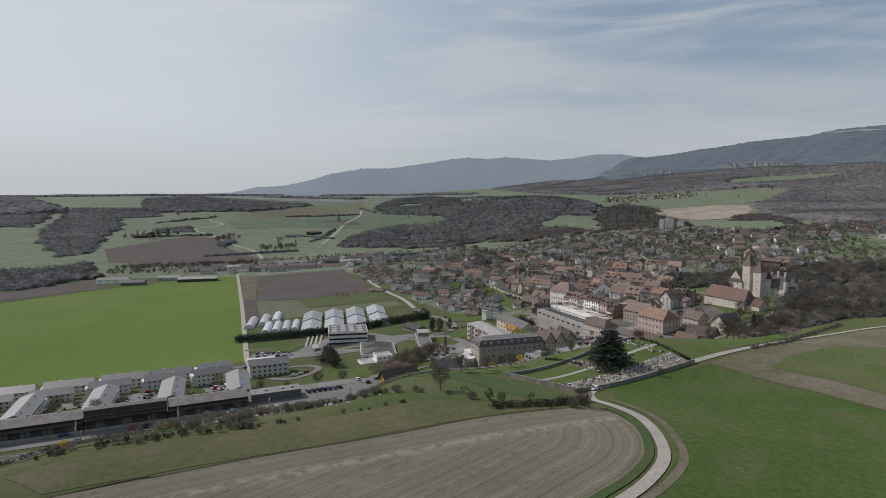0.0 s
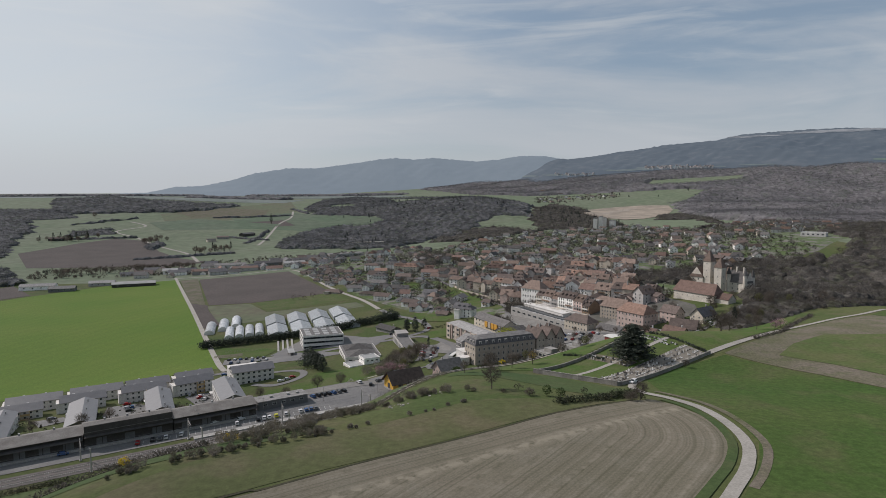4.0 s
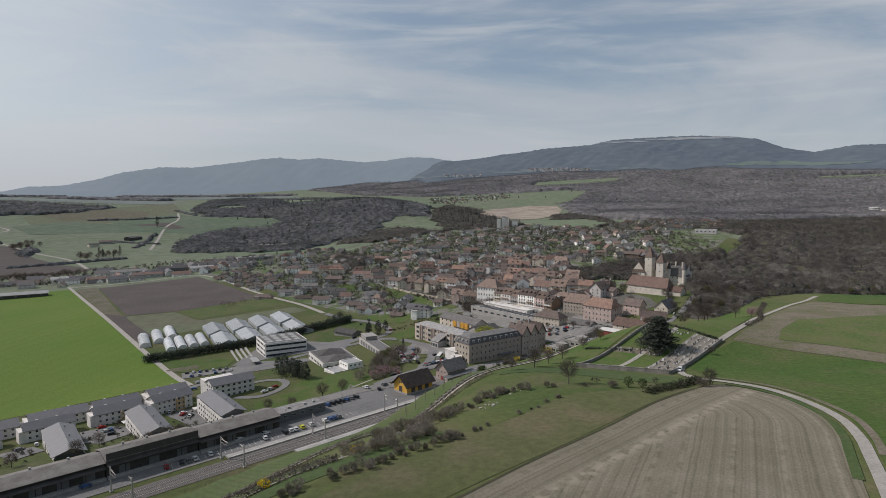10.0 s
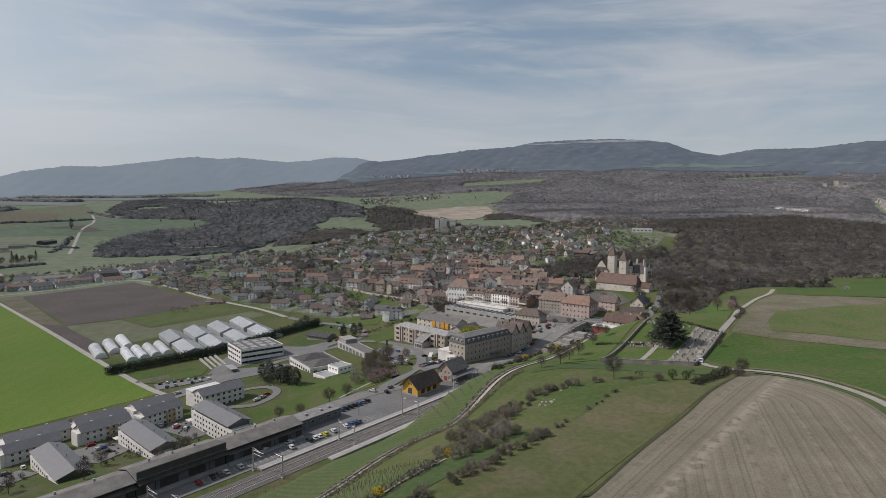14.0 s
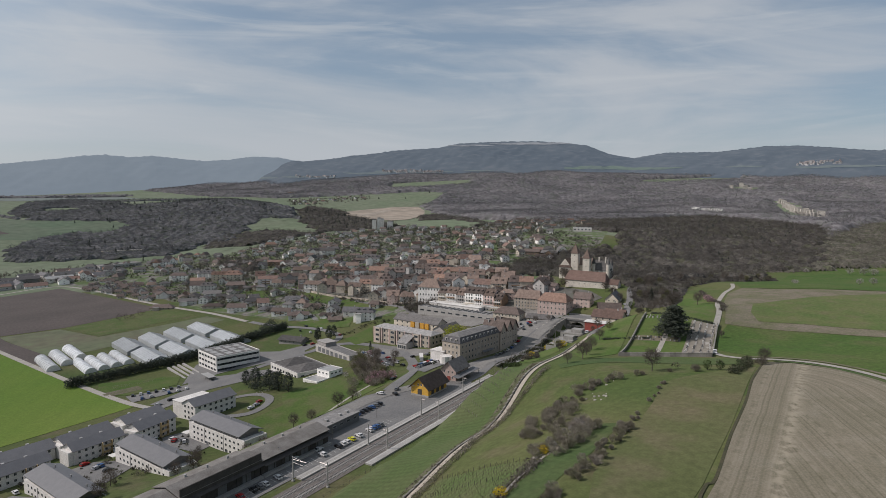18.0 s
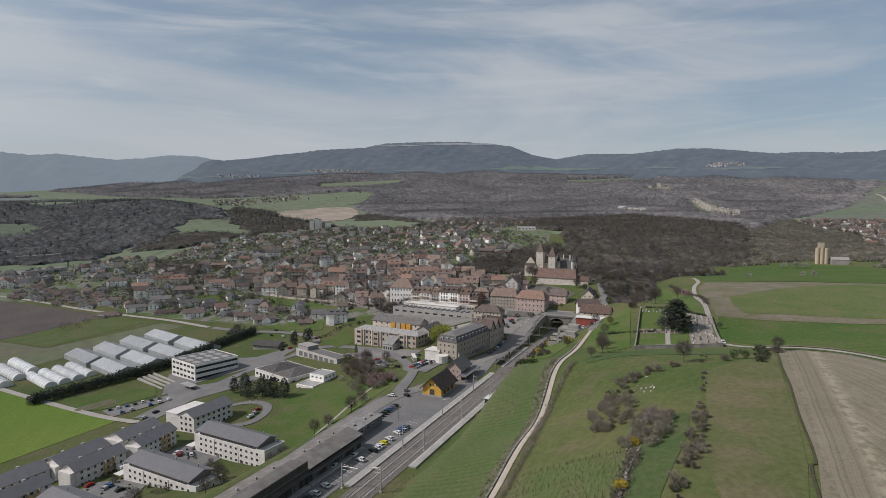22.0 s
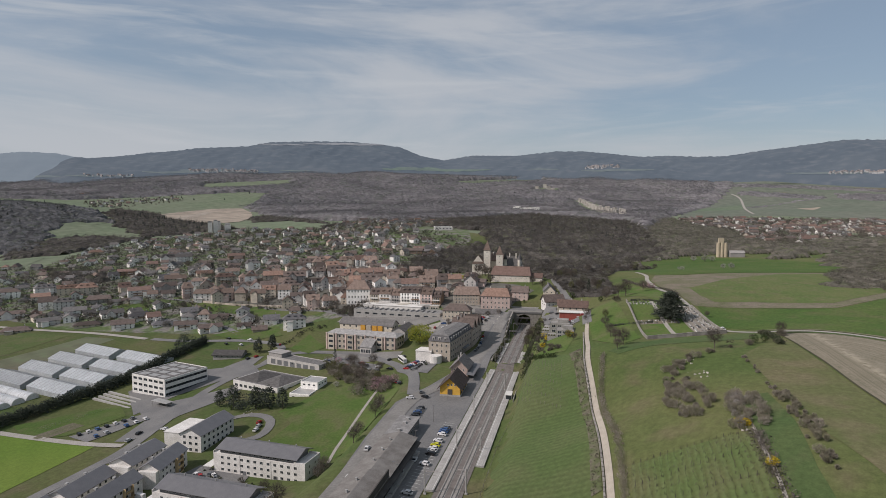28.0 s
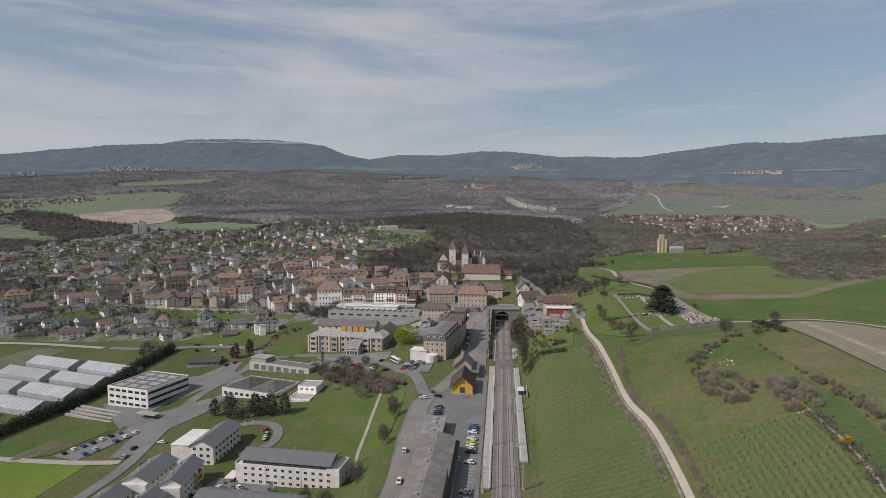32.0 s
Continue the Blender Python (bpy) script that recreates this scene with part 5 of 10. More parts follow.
patch("garden_lawn", [(6, 320), (62, 350), (70, 338), (44, 312), (6, 299)], MAT["lawn"], 0.2, "bright garden lawn above the cutting", "lawn")
patch("lane_meadow", [(99, 281), (150, 325), (205, 375), (221, 379), (226, 361), (171, 308), (111, 266)], MAT["lawn"], 0.2, "bright green meadow beside the farm lane", "meadow")
patch("vine_meadow", [(26, 293), (40, 300), (62, 312), (82, 320), (104, 330), (104, 314), (66, 290), (30, 267), (10, 270)], MAT["lawn"], 0.2, "green slope beside the cemetery", "meadow")


# ---------------------------------------------------------------- railway
patch("rail_bed", [by_rail(-420, -7.5), by_rail(250, -7.5), by_rail(250, 3.2), by_rail(-420, 3.2)], MAT["ballast"], 0.16, "brown stone ballast under the tracks", "railway")
patch("yard", [by_rail(-230, 7.4), by_rail(-60, 7.4), by_rail(80, 7.4), by_rail(110, 24), by_rail(60, 36), by_rail(30, 46), by_rail(-20, 45), by_rail(-60, 42), by_rail(-230, 42)], MAT["asphalt"], 0.2, "grey asphalt station yard and car park", "yard")


def slots(L, count, margin=2.0):
    return [(-L / 2 + margin + (L - 2 * margin) * (i + 0.5) / count) for i in range(count)]


def window_mesh(w, h, frame="white_paint"):
    key = f"window {w} {h} {frame}"
    if key not in bpy.data.meshes:
        s = Shape()
        s.box(-w / 2, -0.10, -h / 2, w / 2, 0.04, h / 2, 0)
        s.box(-w / 2 + 0.09, 0.0, -h / 2 + 0.09, -0.03, 0.06, h / 2 - 0.09, 1)
        s.box(0.03, 0.0, -h / 2 + 0.09, w / 2 - 0.09, 0.06, h / 2 - 0.09, 1)
        s.mesh(key, MAT[frame], MAT["glass"])
    return bpy.data.meshes[key]


MAT["castle_wall"] = mat("castle_wall", (0.60, 0.56, 0.50), (0.50, 0.46, 0.40), 0.15, 0.92, 0.1, fine=8)
MAT["limestone"] = mat("limestone", (0.46, 0.43, 0.39), (0.30, 0.28, 0.25), 0.06, 0.95, 0.5, fine=6)
MAT["stone_grey"] = mat("stone_grey", (0.27, 0.255, 0.23), (0.20, 0.19, 0.17), 0.5, 0.95, 0.4, vary=0.2)
MAT["grave_pale"] = mat("grave_pale", (0.48, 0.47, 0.45), (0.40, 0.39, 0.37), 1.0, 0.8, vary=0.3)
MAT["grave_dark"] = mat("grave_dark", (0.14, 0.135, 0.13), (0.10, 0.10, 0.10), 1.0, 0.5, vary=0.3)
MAT["town_ground"] = mat("town_ground", (0.086, 0.122, 0.044), (0.176, 0.166, 0.150), 0.06, 0.95, 0.2, fine=6, contrast=(0.45, 0.60), amp=0.35)
MAT["vine_soil"] = striped(mat("vine_soil", (0.085, 0.12, 0.04), (0.11, 0.115, 0.055), 0.06, 0.95, 0.2, fine=14), 203, 1.95, 0.5, (0.7, 0.62, 0.55))
MAT["vine_grass"] = striped(mat("vine_grass", (0.074, 0.108, 0.036), (0.092, 0.112, 0.046), 0.05, 0.95, 0.2, fine=14), 112, 3.0, 0.5, (0.72, 0.70, 0.62))
MAT["glass"] = mat("glass", (0.025, 0.03, 0.035), (0.04, 0.045, 0.05), 0.6, 0.12, vary=0.4)
MAT["white_paint"] = mat("white_paint", (0.62, 0.61, 0.58), (0.55, 0.54, 0.51), 0.5, 0.7)
for key, c in (("render_white", (0.80, 0.78, 0.745)), ("render_cream", (0.53, 0.475, 0.395)), ("render_grey", (0.42, 0.40, 0.38)), ("render_pink", (0.54, 0.43, 0.385)), ("render_ochre", (0.48, 0.36, 0.20)), ("render_brown", (0.24, 0.17, 0.12)), ("stone_wall", (0.42, 0.37, 0.31))):
    MAT[key] = mat(key, c, tuple(v * 0.82 for v in c), 0.25, 0.92, 0.05, vary=0.26)
for key, c in (("tile_red", (0.180, 0.122, 0.102)), ("tile_brown", (0.134, 0.106, 0.094)), ("tile_orange", (0.262, 0.172, 0.134)), ("tile_grey", (0.135, 0.128, 0.124)), ("tile_pale", (0.205, 0.154, 0.128)), ("slate", (0.125, 0.122, 0.126)), ("roof_metal", (0.27, 0.262, 0.255))):
    MAT[key] = mat(key, c, tuple(v * 0.70 for v in c), 0.5, 0.9, 0.3, vary=0.42, fine=9, amp=0.25)


def gable(s, L, W, eave, top, over, thick, slot=0, hip=0.0):
    """Two roof plates over a body L along x and W across, and hip plates where hip is above nought."""
    hw, hl = W / 2 + over, L / 2 + over
    drop = over * (top - eave) / (W / 2)
    e = eave - drop
    r = hl - hip * hw
    s.slab([(-hl, -hw, e), (hl, -hw, e), (r, 0, top), (-r, 0, top)], thick, slot)
    s.slab([(hl, hw, e), (-hl, hw, e), (-r, 0, top), (r, 0, top)], thick, slot)
    if hip:
        s.slab([(hl, -hw, e), (hl, hw, e), (r, 0, top)], thick, slot)
        s.slab([(-hl, hw, e), (-hl, -hw, e), (-r, 0, top)], thick, slot)
    return s


def gable_body(s, L, W, eave, top, deep, hip, slot=0):
    x, y = L / 2, W / 2
    s.face([(-x, -y, deep), (x, -y, deep), (x, -y, eave), (-x, -y, eave)], slot)
    s.face([(x, y, deep), (-x, y, deep), (-x, y, eave), (x, y, eave)], slot)
    t = eave if hip else top - 0.05
    s.face([(x, -y, deep), (x, y, deep), (x, y, eave), (x, 0, t), (x, -y, eave)], slot)
    s.face([(-x, y, deep), (-x, -y, deep), (-x, -y, eave), (-x, 0, t), (-x, y, eave)], slot)
    if hip:
        s.face([(-x, -y, eave), (x, -y, eave), (x, y, eave), (-x, y, eave)], slot)
    return s


def house(name, x, y, angle, L, W, eave, top, wall, roof, label, category="house", floors=2, cols=4, ends=2, hip=0.0, over=0.6, chimneys=1, win=(1.0, 1.3), z=None, group="", sides=(1, 1, 1, 1), frame="white_paint", joined=False):
    """A building with a pitched roof. The long side lies along x. sides: which of front (-y), back, right, left have windows."""
    z = zed(x, y) if z is None else z
    ob = thing(name, pose(x, y, z, 0, 0, angle), label, category, group)
    body = gable_body(Shape(), L, W, eave, top, -4.0, hip)
    rf = part("roof", gable(Shape(), L, W, eave, top, over, 0.25, 0, hip).mesh("roof", MAT[roof]), ob)
    fh = (eave - 0.3) / floors
    w, h = win[0] / 2, win[1] / 2
    for f in range(floors):
        zz = fh * (f + 0.58)
        spots = [(pose(u, -W / 2, zz, 0, 0, 180)) for u in slots(L, cols, 1.0)] if sides[0] else []
        spots += [(pose(u, W / 2, zz)) for u in slots(L, cols, 1.0)] if sides[1] else []
        for k, sgn, rot in ((2, 1, -90), (3, -1, 90)):
            spots += [pose(sgn * L / 2, u, zz, 0, 0, rot) for u in slots(W, ends, 1.0)] if sides[k] else []
        for m in spots:
            if joined:
                body.box(-w - 0.1, -0.08, -h - 0.1, w + 0.1, 0.05, h + 0.1, 2, m)
                body.box(-w, -0.08, -h, w, 0.09, h, 1, m)
            else:
                part("window", window_mesh(*win, frame), ob, m)
    part("wall", body.mesh("wall", MAT[wall], MAT["glass"], MAT["white_paint"]), ob)
    for c in range(chimneys):
        cx, cy = L * (0.28 - 0.5 * c), W * 0.12
        s = Shape().box(cx - 0.35, cy - 0.35, top - 1.6, cx + 0.35, cy + 0.35, top + 0.9).box(cx - 0.45, cy - 0.45, top + 0.9, cx + 0.45, cy + 0.45, top + 1.05)
        part("chimney", s.mesh("chimney", MAT["render_grey"]), rf)
    return ob


MAT["leaves_box"] = mat("leaves_box", (0.07, 0.085, 0.035), (0.10, 0.09, 0.05), 0.8, 0.95, 0.5)
MAT["town_paving"] = mat("town_paving", (0.138, 0.131, 0.122), (0.098, 0.094, 0.083), 0.12, 0.95, 0.2, fine=7, c3=(0.085, 0.10, 0.05))
MAT["concrete_paving"] = mat("concrete_paving", (0.215, 0.207, 0.195), (0.170, 0.164, 0.153), 0.1, 0.92, 0.1, fine=9)
MAT["render_pale"] = mat("render_pale", (0.66, 0.64, 0.61), (0.56, 0.54, 0.51), 0.25, 0.92, 0.05)
MAT["old_concrete"] = mat("old_concrete", (0.30, 0.29, 0.272), (0.23, 0.222, 0.205), 0.3, 0.92, 0.1, fine=7)


# ---------------------------------------------------------------- buildings beside the railway
def front(p, q, W):
    """Middle, angle and length of a building whose front runs from p to q, with its depth behind."""
    a = math.atan2(q[1] - p[1], q[0] - p[0])
    L = math.hypot(q[0] - p[0], q[1] - p[1])
    return (p[0] + q[0]) / 2 - math.sin(a) * W / 2, (p[1] + q[1]) / 2 + math.cos(a) * W / 2, math.degrees(a), L


def windows_on(parent, me, face, L, W, zs, us):
    """A row of window parts on one side of a box L by W: face is front, back, right or left."""
    for z in zs:
        for u in us:
            m = {"front": pose(u, -W / 2, z, 0, 0, 180), "back": pose(u, W / 2, z), "right": pose(L / 2, u, z, 0, 0, -90), "left": pose(-L / 2, u, z, 0, 0, 90)}[face]
            part("window", me, parent, m)


MAT["attic"] = mat("attic", (0.16, 0.165, 0.17), (0.13, 0.13, 0.135), 0.5, 0.6)
MAT["slate_new"] = mat("slate_new", (0.135, 0.13, 0.133), (0.112, 0.108, 0.112), 0.4, 0.42, vary=0.06, fine=12, spec=1.0)
MAT["timber_dark"] = mat("timber_dark", (0.080, 0.073, 0.068), (0.058, 0.053, 0.050), 0.4, 0.9, 0.2)
MAT["rust_roof"] = mat("rust_roof", (0.205, 0.195, 0.182), (0.145, 0.134, 0.124), 0.25, 0.9, 0.2, fine=10)
MAT["metal_pale"] = mat("metal_pale", (0.34, 0.335, 0.325), (0.27, 0.265, 0.255), 0.2, 0.45, fine=8, spec=0.5)
MAT["yellow_boards"] = mat("yellow_boards", (0.62, 0.38, 0.07), (0.54, 0.32, 0.06), 0.5, 0.85)
MAT["orange_panel"] = mat("orange_panel", (0.60, 0.33, 0.06), (0.52, 0.27, 0.05), 0.5, 0.8)
MAT["green_glass"] = mat("green_glass", (0.40, 0.42, 0.43), (0.33, 0.35, 0.36), 0.12, 0.3, fine=6, vary=0.2)
MAT["poly_sheet"] = mat("poly_sheet", (0.56, 0.58, 0.59), (0.42, 0.44, 0.45), 0.12, 0.35, fine=6, vary=0.15)
MAT["red_brick"] = mat("red_brick", (0.27, 0.075, 0.06), (0.22, 0.06, 0.05), 0.6, 0.9)
MAT["white_line"] = mat("white_line", (0.62, 0.62, 0.60), (0.5, 0.5, 0.48), 1.0, 0.8)


def apartment_long(x, y, z, angle):
    """White three-storey block with a dark set-back attic under a wide shallow roof, and a roof terrace at one end."""
    ob = thing("apartment_block", pose(x, y, z, 0, 0, angle), "white rendered apartment block with a dark shallow roof", "apartment block", "apartment blocks")
    L, W, H = 47.0, 13.0, 8.9
    part("wall", Shape().box(-L / 2, -W / 2, -4, L / 2, W / 2, H).mesh("wall", MAT["render_pale"]), ob)
    part("parapet", Shape().box(-L / 2, -W / 2, H, -L / 2 + 0.3, W / 2, H + 0.9).mesh("parapet", MAT["render_pale"]), ob)
    s = Shape().box(L / 2 - 0.25, -W / 2, H, L / 2, W / 2, H + 0.9)
    part("parapet", s.mesh("parapet", MAT["render_pale"]), ob)
    for a in (-W / 2, W / 2 - 0.25):
        part("parapet", Shape().box(L / 2 - 5.5, a, H, L / 2 - 0.27, a + 0.25, H + 0.9).mesh("parapet", MAT["render_pale"]), ob)
    attic = part("attic", Shape().box(-L / 2 + 3, -W / 2 + 0.9, H, L / 2 - 5.5, W / 2 - 0.9, H + 2.3).mesh("attic", MAT["attic"]), ob, label="dark set-back attic storey")
    s = Shape()
    a, b, e, t = -L / 2 + 1.6, L / 2 - 3.6, H + 2.1, H + 4.6
    s.slab([(a, -W / 2 - 0.7, e), (b, -W / 2 - 0.7, e), (b, 0.6, t), (a, 0.6, t)], 0.28)
    s.slab([(b, W / 2 + 0.7, e), (a, W / 2 + 0.7, e), (a, 0.6, t), (b, 0.6, t)], 0.28)
    s.face([(a + 1, -W / 2 + 1, e), (a + 1, 0.6, t - 0.2), (a + 1, W / 2 - 1, e)]).face([(b - 1, -W / 2 + 1, e), (b - 1, W / 2 - 1, e), (b - 1, 0.6, t - 0.2)])
    roof = part("roof", s.mesh("roof", MAT["slate_new"]), ob)
    for u in (-15, 0, 14):
        part("vent", Shape().rod((u, 2.4, t - 1.0), (u, 2.4, t + 0.4), 0.3, 0.3, 8).mesh("vent", MAT["metal_pale"]), roof)
    wm, wide = window_mesh(1.5, 1.25), window_mesh(2.2, 1.1)
    us = slots(L, 12, 3.0)
    windows_on(ob, wm, "front", L, W, (1.7, 4.5, 7.2), us)
    windows_on(ob, wm, "back", L, W, (1.7, 4.5, 7.2), us[::2])
    for k in (-1, 1):
        windows_on(ob, window_mesh(0.8, 1.3), "right" if k > 0 else "left", L, W, (1.7, 4.5, 7.2), (-3, 2))
    for u in slots(L - 9, 10, 1):
        part("attic_window", wide, attic, pose(u - 1, -W / 2 + 0.9, H + 1.15, 0, 0, 180))
    for u in (L * 0.14, -L * 0.2):
        part("downpipe", Shape().rod((u, -W / 2 - 0.08, 0), (u, -W / 2 - 0.08, H), 0.07).mesh("downpipe", MAT["attic"]), ob)
        part("entrance_door", Shape().box(u + 1.2, -W / 2 - 0.05, -0.2, u + 3.2, -W / 2 + 0.1, 2.2).mesh("door", MAT["attic"]), ob)
    return ob


for k in range(5):
    apartment_long(-128.3 - 35.2 * k, 377.7 - 14.2 * k, -3.0 - 0.7 * k, -70)


def apartment_row(p, q, W, z, label, roofed="slate_new", balcony=True):
    x, y, a, L = front(p, q, W)
    ob = house("row_house", x, y, a, L, W, 8.6, 11.4, "render_pale", roofed, label, "apartment block", 3, max(4, int(L / 3.2)), 3, over=0.7, chimneys=0, z=z, group="terrace blocks", win=(1.2, 1.3))
    for u in (-L * 0.2, L * 0.2):
        part("roof_light", Shape().box(u - 0.6, 2.0, 10.2, u + 0.6, 3.2, 10.9).mesh("roof_light", MAT["metal_pale"]), ob)
    if balcony:
        for f in range(3):
            part("balcony", Shape().box(1.07, -W / 2 - 1.5, 0.2 + 2.8 * f, 5.43, -W / 2, 0.4 + 2.8 * f).box(1.07, -W / 2 - 1.5, 0.4 + 2.8 * f, 5.43, -W / 2 - 1.42, 1.4 + 2.8 * f).mesh("balcony", MAT["render_ochre"]), ob, label="ochre balcony front")
        for u in (0.9, 5.45):
            part("balcony_wall", Shape().box(u, -W / 2 - 1.5, 0, u + 0.15, -W / 2, 8.4).mesh("balcony_wall", MAT["render_ochre"]), ob)
    part("end_wall", Shape().box(-L / 2 - 2.2, -W / 2 + 0.5, -3, -L / 2 - 0.02, W / 2 - 1, 8.0).mesh("end_wall", MAT["render_pale"]), ob)
    return ob


for p, q, z in (((-169, 418), (-149, 428), -5), ((-197, 410), (-175, 421), -7), ((-227, 401), (-201, 412), -8), ((-258, 389), (-232, 400), -9), ((-290, 377), (-264, 388), -10), ((-322, 364), (-296, 375), -11)):
    apartment_row(p, q, 12, z, "white terrace block with a dark roof beside the wheat field", balcony=False)
for p, q, z in (((-165, 402), (-146, 414), -4), ((-194, 393), (-172, 403), -5), ((-224, 381), (-203, 391), -6), ((-254, 369), (-233, 379), -8), ((-284, 357), (-263, 367), -9)):
    apartment_row(p, q, 9.5, z, "white terrace block with ochre balconies")
annex = house("apartment_block", -124.5, 432.5, 23, 27, 12, 9.4, 12.4, "render_pale", "slate_new", "white four-storey block with tall stair windows", "apartment block", 3, 7, 3, over=0.7, chimneys=0, z=-4, group="apartment blocks", win=(1.6, 1.5))
part("flat_wing", Shape().box(-13.5, 6, -3, 6, 15, 9.0).box(-13.7, 5.8, 9.0, 6.2, 15.2, 9.3).mesh("flat_wing", MAT["render_pale"]), annex, label="flat-roofed white wing")


def carport(x, y, z, angle):
    ob = thing("carport", pose(x, y, z, 0, 0, angle), "small white flat-roofed carport on thin posts", "carport", "carports")
    part("roof", Shape().box(-4, -2.2, 2.3, 4, 2.2, 2.5).mesh("roof", MAT["white_paint"]), ob)
    for u in (-3.7, 3.7):
        for v in (-2, 2):
            part("post", Shape().box(u - 0.06, v - 0.06, -0.5, u + 0.06, v + 0.06, 2.3).mesh("post", MAT["steel"]), ob)


for x, y in ((-141, 401), (-176, 388), (-209, 375), (-244, 361)):
    carport(x, y, zed(x, y) + 0.1, 24)


# the long goods shed, in three parts, and the flat grey depot
def rail_thing(name, s, d, label, category):
    x, y = by_rail(s, d)
    return thing(name, pose(x, y, 14.15, 0, 0, RAIL_ANGLE), label, category)


for s0, s1, roof, kind in ((-30.0, -68.0, "rust_roof", 0), (-68.5, -104.0, "rust_roof", 1), (-104.5, -150.0, "rust_roof", 0), (-150.5, -195.0, "metal_pale", 1)):
    L = s0 - s1
    ob = rail_thing("freight_shed", (s0 + s1) / 2, 25.5, "long dark timber freight shed with a weathered roof", "shed")
    W, H = 13.0, 6.6 + 0.7 * kind
    part("wall", gable_body(Shape(), L, W, H, H + 1.9, -1.0, 0).mesh("wall", MAT["timber_dark"]), ob)
    rf = part("roof", gable(Shape(), L, W + 1.5, H, H + 1.9, 0.3, 0.2).mesh("roof", MAT[roof]), ob)
    for u in slots(L, int(L / 9), 1):
        part("door", Shape().box(u - 2, -W / 2 - 0.12, 0.4, u + 2, -W / 2 + 0.05, 3.8).mesh("door", MAT["attic"]), ob)
    for u in slots(L, int(L / 4), 0.5):
        part("post", Shape().box(u - 0.15, -W / 2 - 0.22, -0.2, u + 0.15, -W / 2, H - 0.2).mesh("post", MAT["timber_dark"]), ob)
    part("canopy", Shape().slab([(-L / 2, -W / 2 - 2.6, H - 1.9), (L / 2, -W / 2 - 2.6, H - 1.9), (L / 2, -W / 2, H - 1.2), (-L / 2, -W / 2, H - 1.2)], 0.15).mesh("canopy", MAT["timber_dark"]), ob)
    part("loading_dock", Shape().box(-L / 2, -W / 2 - 2.2, -0.3, L / 2, -W / 2 - 0.25, 0.9).mesh("loading_dock", MAT["concrete"]), ob)
    if kind:
        part("fascia", Shape().box(-L / 2, -W / 2 - 0.9, H - 1.6, L / 2, -W / 2 - 0.5, H + 2.6).mesh("fascia", MAT["timber_dark"]), ob, label="tall dark boarded front above the loading dock")
    for u in slots(L, 3, 4):
        part("roof_vent", Shape().box(u - 0.4, 1.2, H + 1.2, u + 0.4, 2.0, H + 2.5).mesh("roof_vent", MAT["metal_pale"]), rf)
ob = rail_thing("depot", -14, 29.5, "flat-roofed dark grey depot beside the car park", "building")
part("wall", Shape().box(-13, -4.5, -0.5, 13, 4.5, 4.3).mesh("wall", MAT["attic"]), ob)
part("roof", Shape().box(-13.4, -4.9, 4.3, 13.4, 4.9, 4.65).mesh("roof", MAT["roof_metal"]), ob)
for u in slots(26, 5, 1):
    part("window", window_mesh(2.2, 1.1), ob, pose(u, -4.5, 2.6, 0, 0, 180))
for u in (-6, 3, 8):
    part("roof_unit", Shape().box(u, -1, 4.65, u + 1.4, 0.6, 5.5).mesh("roof_unit", MAT["metal_pale"]), ob)

# yellow goods shed
x, y, a, L = front((-37.0, 351.5), (-30.5, 338.5), 22)
shed = thing("goods_shed", pose(-25.5, 350.5, 14.2, 0, 0, RAIL_ANGLE), "yellow wooden goods shed with a wide brown tiled roof", "shed")
part("wall", gable_body(Shape(), 19, 11, 5.4, 10.2, -0.5, 0).mesh("wall", MAT["yellow_boards"]), shed)
part("roof", gable(Shape(), 19, 11, 5.4, 10.4, 1.5, 0.25).mesh("roof", MAT["tile_brown"]), shed)
part("plinth", Shape().box(-9.7, -5.7, -0.5, 9.7, 5.7, 0.9).mesh("plinth", MAT["concrete"]), shed)
part("door", Shape().box(-9.65, -1.3, 0.9, -9.5, 1.3, 3.9).mesh("door", MAT["timber_dark"]), shed)
for v, z in ((-2.8, 6.2), (-1.0, 6.2), (1.0, 6.2)):
    part("window", window_mesh(0.9, 1.2), shed, pose(-9.5, v, z, 0, 0, 90))
for u in (-5, 0, 5):
    part("sliding_door", Shape().box(u - 1.4, -5.62, 0.9, u + 1.4, -5.5, 3.8).mesh("door", MAT["timber_dark"]), shed)
    part("sliding_door", Shape().box(u - 1.4, 5.5, 0.9, u + 1.4, 5.62, 3.8).mesh("door", MAT["timber_dark"]), shed)
station = house("station_building", 2, 365.5, RAIL_ANGLE, 15, 10, 6.8, 11.5, "render_pink", "tile_grey", "pale pink station building with a dark tiled roof", "station", 2, 4, 3, over=1.1, z=14.2, chimneys=2)
part("door", Shape().box(-7.65, -1.4, 0, -7.5, 0.8, 2.6).mesh("door", MAT["red_brick"]), station, label="dark red door")
part("platform_canopy", Shape().slab([(-12, -9.5, 3.6), (14, -9.5, 3.6), (14, -5, 4.2), (-12, -5, 4.2)], 0.2).box(-11, -9.2, 0, -10.8, -9, 3.5).box(0, -9.2, 0, 0.2, -9, 3.5).box(12.8, -9.2, 0, 13, -9, 3.5).mesh("platform_canopy", MAT["attic"]), station)

